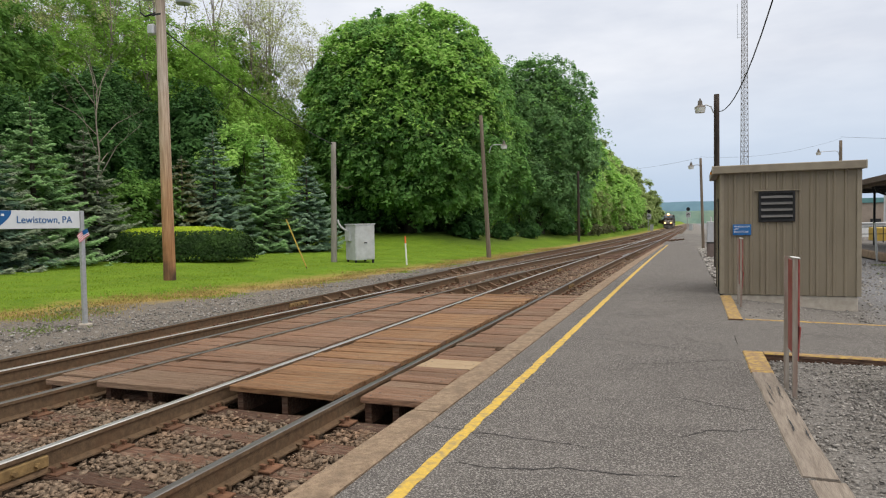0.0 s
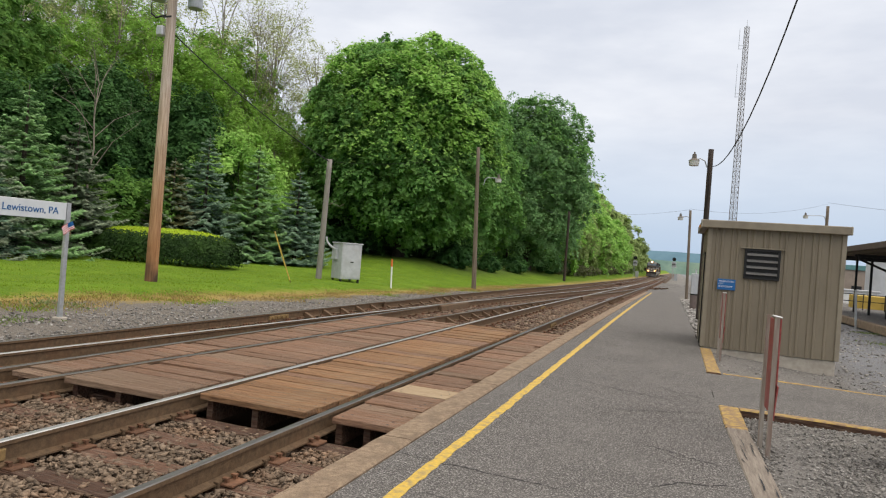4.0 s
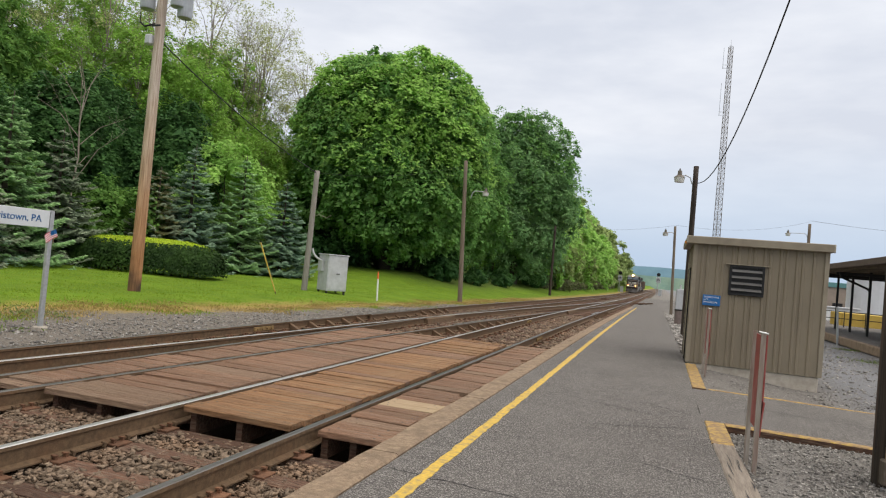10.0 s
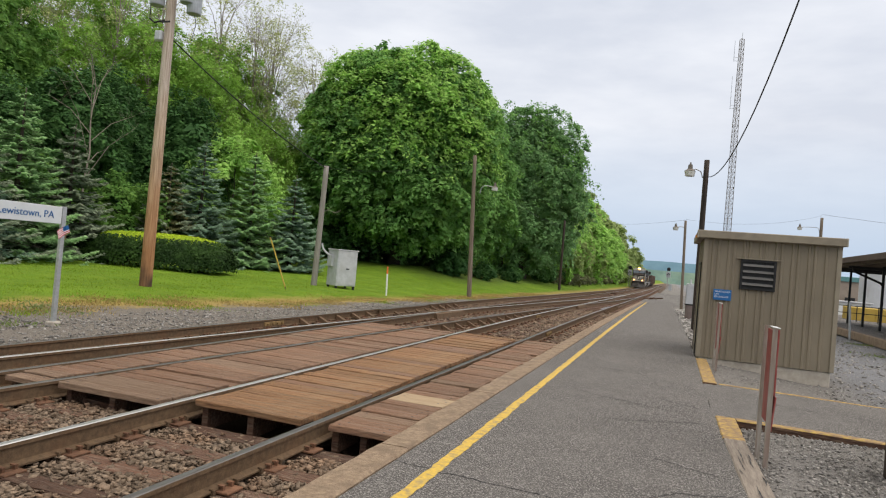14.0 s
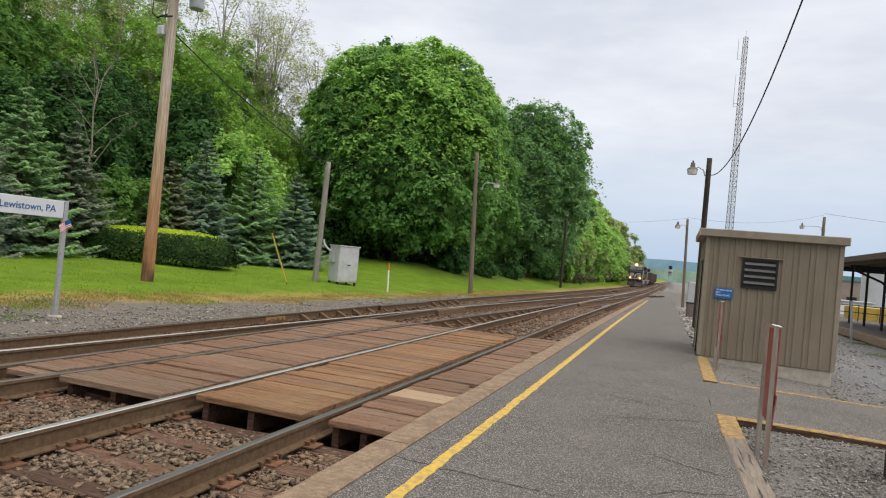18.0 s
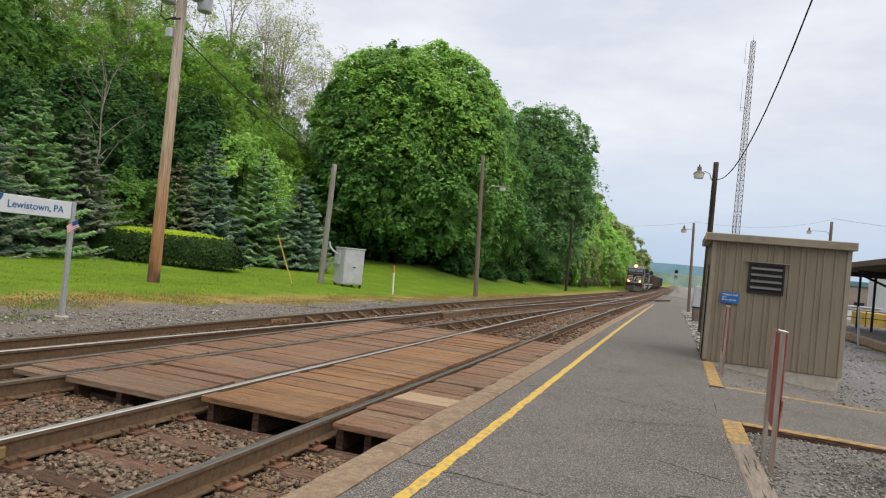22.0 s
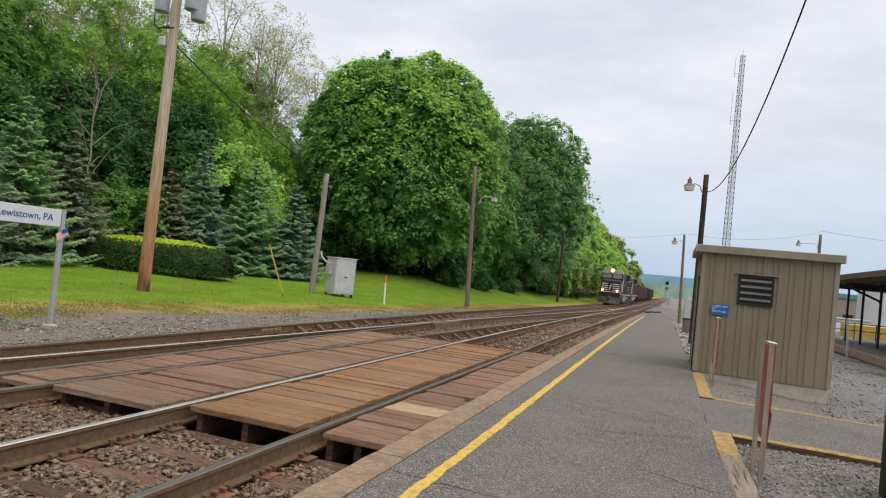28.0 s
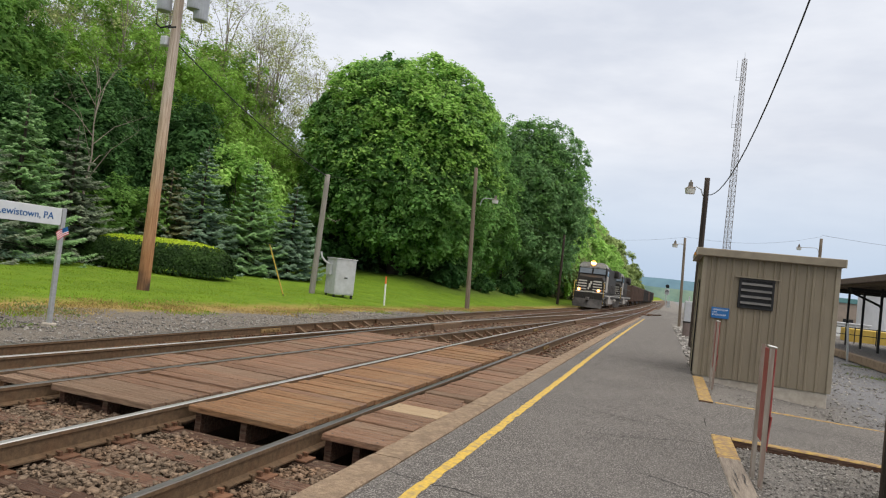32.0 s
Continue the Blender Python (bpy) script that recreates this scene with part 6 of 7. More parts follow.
        part("rib", bm, m_yel, w)
    m_tank = mat("pale_tank", (0.66, 0.67, 0.70), (0.58, 0.59, 0.62), 0.6, scale=1.2, third=(0.5, 0.5, 0.52), third_scale=0.4)
    m_green = mat("green_band", (0.16, 0.32, 0.10), (0.13, 0.27, 0.09), 0.7, scale=2)
    for x, y, rr, h in ((23.0, 74.0, 2.6, 4.6), (29.5, 76.0, 3.0, 4.4), (36.5, 78.0, 3.0, 4.8)):
        t = thing("storage_tank", "pale grey storage tank with a green base band", "tank", (x, y, gz(x, y)), group="storage tanks")
        bm = bmesh.new()
        bar(bm, (0, 0, 0.9), (0, 0, h), rr, rr, 32)
        bar(bm, (0, 0, h), (0, 0, h + 0.25), rr, rr * 0.3, 32)
        part("shell", bm, m_tank, t)
        bm = bmesh.new()
        bar(bm, (0, 0, -0.3), (0, 0, 0.9), rr + 0.03, rr + 0.03, 32)
        part("base_band", bm, m_green, t)
    m_bld = mat("tan_brown_wall", (0.33, 0.27, 0.22), (0.27, 0.22, 0.18), 0.85, scale=1.5)
    h = thing("warehouse", "tan-brown warehouse with a teal roof edge", "building", (24.5, 98.0, gz(24.5, 98)))
    bm = bmesh.new()
    box(bm, (0, 0, 2.0), (14, 10, 4.6), 0.03)
    part("wall", bm, m_bld, h)
    bm = bmesh.new()
    box(bm, (0, 0, 4.5), (14.4, 10.4, 0.6), 0.03)
    part("roof", bm, mat("teal_roof", (0.12, 0.27, 0.27), (0.10, 0.22, 0.22), 0.6), h)
    for i in range(3):
        bm = bmesh.new()
        box(bm, (-4 + i * 3.4, -5.02, 1.6), (1.1, 0.1, 1.3), 0.01)
        part("window", bm, M_DARK, h)
    h2 = thing("white_shed", "small white shed beyond the railing", "shed", (17.2, 63.0, gz(17.2, 63)))
    bm = bmesh.new()
    box(bm, (0, 0, 0.8), (2.6, 2.2, 1.7), 0.03)
    part("wall", bm, M_WHITE, h2)
    bm = bmesh.new()
    box(bm, (0, 0, 1.72), (2.9, 2.5, 0.14), 0.03)
    part("roof", bm, M_GREYMETAL, h2)
    # asphalt beyond the platform's end, with loose dark timbers
    v, f = [], []
    for i in range(21):
        y = PLAT_END + 0.02 + i * 3.2
        z = zrf(y) - 0.05
        v += [(0.72, y, z), (8.5, y, z - 0.1)]
    for i in range(20):
        f.append((2 * i, 2 * i + 1, 2 * i + 3, 2 * i + 2))
    tagged(raw("road", v, f, M_ASPHALT), "worn grey asphalt apron beyond the platform", "road", kind="structure")
    rng = random.Random(9)
    for x, y, n_ in ((1.3, 66.5, 3), (1.9, 70.0, 2), (-2.6, 74.0, 2)):
        for i in range(n_):
            d = thing("scrap_timber", "dark broken scrap timber lying by the tracks", "timber", (x + rng.uniform(-0.5, 0.5), y + rng.uniform(-1.2, 1.2), zrf(y) - 0.02), rz=rng.uniform(-70, 70), group="scrap timbers")
            bm = bmesh.new()
            box(bm, (0, 0, 0.06), (rng.uniform(0.35, 0.8), 0.14, 0.13), 0.02, Matrix.Rotation(radians(rng.uniform(-8, 8)), 4, "Y"))
            part("baulk", bm, M_TIE, d)


build_yard()


# ---- loose stones ----
def stones(name, label, pts, size, material, seed, flat=0.58):
    """Many angular stones in one mesh."""
    rng = np.random.default_rng(seed)
    base = np.array([(a, b, c) for a in (-1, 1) for b in (-1, 1) for c in (-1, 1)], float) * 0.70
    tri = np.array([(0, 1, 3), (0, 3, 2), (4, 6, 7), (4, 7, 5), (0, 4, 5), (0, 5, 1), (2, 3, 7), (2, 7, 6), (0, 2, 6), (0, 6, 4), (1, 5, 7), (1, 7, 3)])
    n = len(pts)
    j = base[None] * rng.uniform(0.45, 1.5, (n, 8, 1)) + rng.normal(0, 0.28, (n, 8, 3))
    s = size * rng.uniform(0.32, 1.45, (n, 1, 1)) * np.stack([rng.uniform(0.75, 1.3, n), rng.uniform(0.75, 1.3, n), np.full(n, flat)], 1)[:, None, :]
    v = j * s * 0.5
    a = rng.uniform(0, 6.283, n)
    t = rng.uniform(-0.5, 0.5, n)
    c, sn, ct, st = np.cos(a)[:, None], np.sin(a)[:, None], np.cos(t)[:, None], np.sin(t)[:, None]
    y2 = v[:, :, 1] * ct - v[:, :, 2] * st
    z2 = v[:, :, 1] * st + v[:, :, 2] * ct
    V = np.stack([v[:, :, 0] * c - y2 * sn, v[:, :, 0] * sn + y2 * c, z2], 2) + pts[:, None, :]
    T = (tri[None] + (np.arange(n) * 8)[:, None, None]).reshape(-1, 3)
    ob = tri_ob(name, V.reshape(-1, 3), T, material, None)
    return tagged(ob, label, "gravel", kind="stuff")


M_STONE = mat("ballast_stone", (0.250, 0.187, 0.132), (0.138, 0.099, 0.069), 0.9, scale=25, jitter=0.42, island=True, bump=0.3, bump_scale=90, third=(0.27, 0.155, 0.09), third_scale=1.6, third_amount=0.5)
M_STONE_GREY = mat("grey_stone", (0.34, 0.322, 0.298), (0.200, 0.187, 0.172), 0.9, scale=25, jitter=0.38, island=True, bump=0.3, bump_scale=90)


def build_track_fittings():
    """Joint bars, rail braces and frog castings on the rails."""
    bm = bmesh.new()
    box(bm, (0, 0, -0.105), (0.035, 0.76, 0.095), 0.01)
    me_v = bpy.data.meshes.new("joint_bar")
    for k in range(4):
        bar(bm, (0.01, -0.27 + 0.18 * k, -0.105), (0.05, -0.27 + 0.18 * k, -0.105), 0.02, 0.02, 6)
    bm.to_mesh(me_v)
    bm.free()
    me_v.materials.append(mat("ochre_joint_bar", (0.30, 0.20, 0.085), (0.17, 0.11, 0.05), 0.8, 0.1, scale=14, bump=0.3))
    for x, y, tr in ((-1.485, 3.05, track_near), (0.02, 17.8, track_near), (-1.485, 24.0, track_near), (-5.285, 12.6, track_far)):
        share("joint_bar", me_v, tr, pose(x, y, zrf(y)))
    bm = bmesh.new()
    v = [(0.0, -0.06, -0.05), (0.0, 0.06, -0.05), (0.0, 0.06, -0.19), (0.0, -0.06, -0.19), (0.26, -0.06, -0.17), (0.26, 0.06, -0.17), (0.26, 0.06, -0.19), (0.26, -0.06, -0.19)]
    vs = [bm.verts.new(p) for p in v]
    for f in ((0, 1, 5, 4), (0, 4, 7, 3), (1, 2, 6, 5), (4, 5, 6, 7), (0, 3, 2, 1)):
        bm.faces.new([vs[i] for i in f])
    me_b = bpy.data.meshes.new("rail_brace")
    bm.to_mesh(me_b)
    bm.free()
    me_b.materials.append(M_RUST)
    for i in range(14):
        y = 13.7 + 0.9 * i
        share("rail_brace", me_b, track_far, pose(-5.28, y, zrf(y)))
    for i in range(16):
        y = 15.2 + 0.95 * i
        share("rail_brace", me_b, track_cross, pose(x_cross(y) + 0.02, y, zrf(y)))
    for i in range(10):
        y = 33.0 + 0.8 * i
        share("rail_brace", me_b, track_near, pose(0.02, y, zrf(y)))
    for x, y, tr in ((-3.80, 20.3, track_far), (-1.505, 35.5, track_near)):
        v, f = sweep([(-0.17, -0.185), (-0.15, -0.03), (-0.10, -0.012), (0.10, -0.012), (0.15, -0.03), (0.17, -0.185)], [(x - 0.03, y - 1.3, zrf(y)), (x, y, zrf(y)), (x + 0.03, y + 1.3, zrf(y))])
        tagged(raw("frog_casting", v, f, M_RUST, tr), "heavy rusty frog casting")
    # guard rails beside the running rails at the frogs
    for fx, y0, y1, tr in ((lambda y: -5.305 + 0.13, 18.0, 23.0, track_far), (lambda y: 0.0 - 0.13, 33.0, 38.0, track_near), (lambda y: x_cross(y) - 0.13, 18.0, 23.0, track_cross)):
        rail(fx, y0, y1, tr, M_RAILTOP_DULL, "short rusty guard rail")


build_track_fittings()


M_WEED = leafmat("dull_weed_leaf", (0.13, 0.17, 0.06), (0.10, 0.13, 0.045), 0.35)


def weeds():
    rng = np.random.default_rng(33)
    P = []
    for cx, cy, r, n in ((-8.5, 8.7, 0.35, 90), (-9.3, 7.9, 0.4, 80), (9.9, 25.5, 0.4, 110), (-9.8, 10.6, 0.4, 200), (10.6, 31, 0.3, 120)):
        x, y = cx + rng.normal(0, r, n), cy + rng.normal(0, r, n)
        P.append(np.stack([x, y, ground_z(x, y) + 0.03], 1))
    P = np.concatenate(P)
    V, T = leaves_mesh(P, np.tile((0.3, -0.9, 0.3), (len(P), 1)), 0.10, rng, flat=0.4, aspect=0.25)
    tagged(tri_ob("weeds", V, T, M_WEED, None), "small green weeds growing in the gravel", "weeds", kind="stuff")


weeds()


M_BLADE = mat("mown_grass_blade", (0.19, 0.30, 0.022), (0.24, 0.345, 0.036), 0.7, scale=1.2, jitter=0.22, island=True, trans=0.3, spec=0.1)
M_DRY = mat("dry_grass_blade", (0.42, 0.31, 0.125), (0.30, 0.235, 0.08), 0.8, scale=2.5, jitter=0.35, island=True, trans=0.25, spec=0.1)


def lawn_edge(y):
    return -6.75 - 3.7 * np.minimum(np.exp(-(y - 9) / 18), 1.25)


def build_grass():
    """Short blades over the nearer lawn, and straw-coloured tufts along its ragged edge."""
    rng = np.random.default_rng(41)

    def blades(name, label, x, y, h, w, material):
        n = len(x)
        P = np.stack([x, y, ground_z(x, y) - 0.012], 1)
        a = rng.uniform(0, 6.283, n)
        d = np.stack([np.cos(a), np.sin(a), np.zeros(n)], 1) * (w * rng.uniform(0.6, 1.4, n))[:, None]
        tip = P + np.stack([rng.normal(0, 0.45, n) * h, rng.normal(0, 0.45, n) * h, h * rng.uniform(0.5, 1.3, n)], 1)
        V = np.stack([P - d, P + d, tip], 1).reshape(-1, 3)
        tagged(tri_ob(name, V, np.arange(n * 3).reshape(-1, 3), material, None), label, "grass", kind="stuff")
    y = 5 + 42 * rng.uniform(0, 1, 90000) ** 1.35
    x = lawn_edge(y) - 0.5 - 15 * rng.uniform(0, 1, 90000) ** 1.2
    ok = x > -23
    blades("lawn_grass", "short mown green grass of the lawn", x[ok], y[ok], 0.045, 0.012, M_BLADE)
    y = 5 + 50 * rng.uniform(0, 1, 26000) ** 1.3
    patch = np.sin(y * 1.9) * 0.35 + np.sin(y * 0.7 + 1) * 0.4
    x = lawn_edge(y) + patch - 0.1 + rng.normal(0, 0.42, 26000)
    blades("dry_grass", "patchy straw-coloured dry grass at the lawn's edge", x, y, 0.06, 0.014, M_DRY)
    y = 5 + 45 * rng.uniform(0, 1, 9000) ** 1.3
    x = lawn_edge(y) + 0.35 + np.sin(y * 2.7) * 0.4 + rng.normal(0, 0.35, 9000)
    ok = np.sin(y * 1.3 + 2) > 0.1
    blades("edge_grass", "green grass tufts creeping into the gravel", x[ok], y[ok], 0.06, 0.014, M_BLADE)


build_grass()


def build_stones():
    rng = np.random.default_rng(12)

    def area(n, x0, x1, y0, y1, lift):
        x, y = rng.uniform(x0, x1, n), rng.uniform(y0, y1, n)
        return np.stack([x, y, ground_z(x, y) + lift + rng.uniform(-0.015, 0.02, n)], 1)

    def clear(p, near=0.085):
        xc = np.array([x_cross(v) for v in p[:, 1]])
        ok = np.ones(len(p), bool)
        for rx in (0.0, -1.505, -3.80, -5.305):
            ok &= np.abs(p[:, 0] - rx) > near
        ok &= (np.abs(p[:, 0] - xc) > near) & (np.abs(p[:, 0] - xc + 1.505) > near)
        ok &= (p[:, 1] < np.where(p[:, 0] < -1.55, 5.26, 5.36)) | (p[:, 1] > 14)
        return p[ok]
    def sunk(p):
        """Keep stones off the near ties, but for a few that were kicked up."""
        off = np.abs((p[:, 1] - 4.04 + 0.29) % 0.58 - 0.29)
        on = (off < 0.125) & (p[:, 0] > -2.05) & (p[:, 0] < 0.55)
        return p[~on | (rng.random(len(p)) < 0.22)]
    stones("ballast", "brown angular ballast stones between the ties", clear(sunk(np.concatenate([area(42000, -5.7, 0.78, 1.6, 5.5, 0.036), area(11000, -5.7, 0.78, 1.6, 5.3, 0.058)]))), 0.043, M_STONE, 1)
    stones("ballast", "brown ballast stones between the far ties", clear(area(12000, -6.0, 0.75, 14.2, 34, 0.045)), 0.085, M_STONE, 2)
    p = area(15000, -10.2, -5.5, 3.5, 32, 0.005)
    p = p[p[:, 0] > -6.3 - 2.6 * np.exp(-(p[:, 1] - 9) / 18) - rng.uniform(0, 1.0, len(p)) ** 3]
    stones("shoulder_gravel", "grey crushed stone along the lawn's edge", p, 0.044, M_STONE_GREY, 3)
    far = area(3500, 6.0, 10.9, 12, 34, 0.0)
    stones("yard_gravel", "grey crushed stone of the yard", far, 0.06, M_STONE_GREY, 6)
    a = np.concatenate([area(14000, 3.97, 6.6, 4.2, 8.72, 0.0), area(2600, 3.95, 8.0, 11.9, 15.3, 0.0), area(2200, 6.2, 10.9, 12, 24, 0.0)])
    stones("yard_gravel", "small grey gravel around the shed", a, 0.022, M_STONE_GREY, 4)
    e = area(900, 3.35, 4.1, 16.0, 46.0, 0.01)
    e = e[e[:, 0] > 3.72 - 0.4 * np.clip((e[:, 1] - 15) / 33, 0, 1)]
    e[:, 2] += 0.03
    stones("edge_rubble", "pale rubble along the platform's edge", e, 0.10, mat("pale_rubble", (0.42, 0.40, 0.37), (0.3, 0.28, 0.26), 0.9, scale=15, jitter=0.35, island=True), 5)


build_stones()


# ---- cracks and joints in the asphalt ----
def build_cracks():
    rng = random.Random(14)
    m = mat("crack_filler", (0.035, 0.033, 0.033), (0.05, 0.047, 0.045), 0.9, scale=30)
    runs = [((1.0, 4.85), (2.55, 4.7)), ((2.9, 5.1), (3.72, 5.6)), ((1.1, 12.0), (3.5, 11.3)), ((2.3, 7.6), (3.7, 8.4)), ((1.1, 20.2), (3.5, 20.0)), ((1.6, 26.0), (3.4, 26.3)), ((1.1, 15.8), (2.4, 15.6)), ((4.0, 10.6), (6.5, 10.2)), ((3.0, 9.6), (3.66, 9.1)), ((1.5, 4.1), (3.2, 4.35)), ((1.7, 9.3), (3.3, 8.7)), ((1.15, 8.9), (1.7, 9.3)), ((1.2, 14.0), (3.6, 13.5)), ((2.9, 6.3), (3.7, 6.0)), ((1.2, 32.5), (3.3, 32.2))]
    for a, b in runs:
        c = thing("asphalt_crack", "thin dark crack across the platform asphalt", "crack", group="asphalt cracks", kind="structure")
        n = 40
        v, f = [], []
        ox, oy = 0.0, 0.0
        d = Vector((b[0] - a[0], b[1] - a[1])).normalized()
        for i in range(n + 1):
            t = i / n
            oy += rng.uniform(-0.022, 0.022)
            x, y = a[0] + (b[0] - a[0]) * t - d.y * oy, a[1] + (b[1] - a[1]) * t + d.x * oy
            w = rng.uniform(0.003, 0.012) * (1 - abs(2 * t - 1) ** 3)
            z = (zrf(y) if x < 3.7 else -0.012 - 0.12 * (x - 3.7) / 8.0) + 0.003
            v += [(x + d.y * w, y - d.x * w, z), (x - d.y * w, y + d.x * w, z)]
        for i in range(n):
            f.append((2 * i, 2 * i + 2, 2 * i + 3, 2 * i + 1))
        raw("crack", v, f, m, c)
    pale = mat("scraped_paint", (0.55, 0.52, 0.47), (0.35, 0.32, 0.29), 0.8, scale=40)
    for x0, y0, x1, y1 in ((1.13, 5.52, 1.40, 5.56), (1.16, 4.62, 1.30, 4.60), (1.12, 6.9, 1.3, 7.0)):
        c = thing("paint_scrape", "thin pale scrape mark on the platform asphalt", "mark", group="scrape marks", kind="structure")
        v, f = [], []
        for i in range(13):
            g = i / 12
            w = rng.uniform(0.001, 0.006)
            x, y = x0 + (x1 - x0) * g, y0 + (y1 - y0) * g + rng.uniform(-0.004, 0.004)
            v += [(x, y - w, zrf(y) + 0.003), (x, y + w, zrf(y) + 0.003)]
        for i in range(12):
            f.append((2 * i, 2 * i + 2, 2 * i + 3, 2 * i + 1))
        raw("mark", v, f, pale, c)


build_cracks()


# ---- train ----
M_BLACK = mat("locomotive_black", (0.030, 0.028, 0.027), (0.045, 0.040, 0.035), 0.6, scale=2.5, third=(0.05, 0.042, 0.035), third_scale=0.8, third_amount=0.5, spec=0.15)
M_STRIPE = mat("locomotive_white", (0.68, 0.66, 0.60), (0.52, 0.50, 0.45), 0.55, scale=3)
M_GRIME = mat("grimy_grey_steel", (0.125, 0.115, 0.108), (0.07, 0.064, 0.06), 0.7, scale=4)
M_GLASS = mat("dark_window_glass", (0.16, 0.19, 0.22), (0.12, 0.15, 0.18), 0.08, scale=1, spec=0.6)
M_CAR = mat("brown_coal_car", (0.13, 0.085, 0.065), (0.085, 0.058, 0.048), 0.8, scale=1.5, third=(0.19, 0.14, 0.11), third_scale=0.6)
M_CARBLACK = mat("black_coal_car", (0.05, 0.048, 0.05), (0.035, 0.033, 0.034), 0.8, scale=1.5, third=(0.11, 0.09, 0.08), third_scale=0.6)
M_COAL = mat("coal_load", (0.02, 0.02, 0.022), (0.035, 0.034, 0.035), 0.7, scale=8, bump=0.8, bump_scale=5)
M_HEAD = glow("lit_headlight", (1.0, 0.45, 0.14), 55.0)
# added glowing discs imitate the orange glare round the lit lamps
M_GLARE = glow("orange_lamp_glare", (1.0, 0.33, 0.07), 3.0)
M_DITCH = glow("lit_ditch_light", (1.0, 0.42, 0.12), 22.0)
M_PLOUGH = mat("sooty_plough_steel", (0.085, 0.078, 0.074), (0.045, 0.042, 0.040), 0.7, scale=3, third=(0.14, 0.13, 0.12), third_scale=1.2)
M_PANEL = mat("grimy_pale_panel", (0.46, 0.44, 0.41), (0.28, 0.26, 0.235), 0.7, scale=2.0, third=(0.10, 0.085, 0.07), third_scale=0.9, third_amount=0.5)
M_ROOF = mat("pale_grey_roof", (0.36, 0.35, 0.33), (0.26, 0.25, 0.23), 0.7, scale=4)
WHEELS = []


def bogie(thing_ob, y, axles, z=0.0):
    """A truck: side frames and wheelsets that turn."""
    b = new("truck")
    b.parent = thing_ob
    b.matrix_basis = pose(0, y, 0)
    span = max(axles) - min(axles)
    for s in (-1, 1):
        bm = bmesh.new()
        box(bm, (s * 1.02, 0, 0.62), (0.16, span + 1.1, 0.3), 0.06)
        for a in axles:
            box(bm, (s * 1.06, a, 0.5), (0.14, 0.42, 0.4), 0.04)
        part("side_frame", bm, M_GRIME, b)
    for a in axles:
        bm = bmesh.new()
        for s in (-1, 1):
            bar(bm, (s * 0.70, 0, 0), (s * 0.83, 0, 0), 0.5, 0.5, 20)
            bar(bm, (s * 0.68, 0, 0), (s * 0.70, 0, 0), 0.53, 0.53, 20)
            box(bm, (s * 0.835, 0.2, 0.1), (0.02, 0.16, 0.1))
        bar(bm, (-0.7, 0, 0), (0.7, 0, 0), 0.09, 0.09, 8)
        w = part("wheelset", bm, M_RUST, b)
        w.matrix_basis = pose(0, a, 0.5)
        WHEELS.append((w, a))


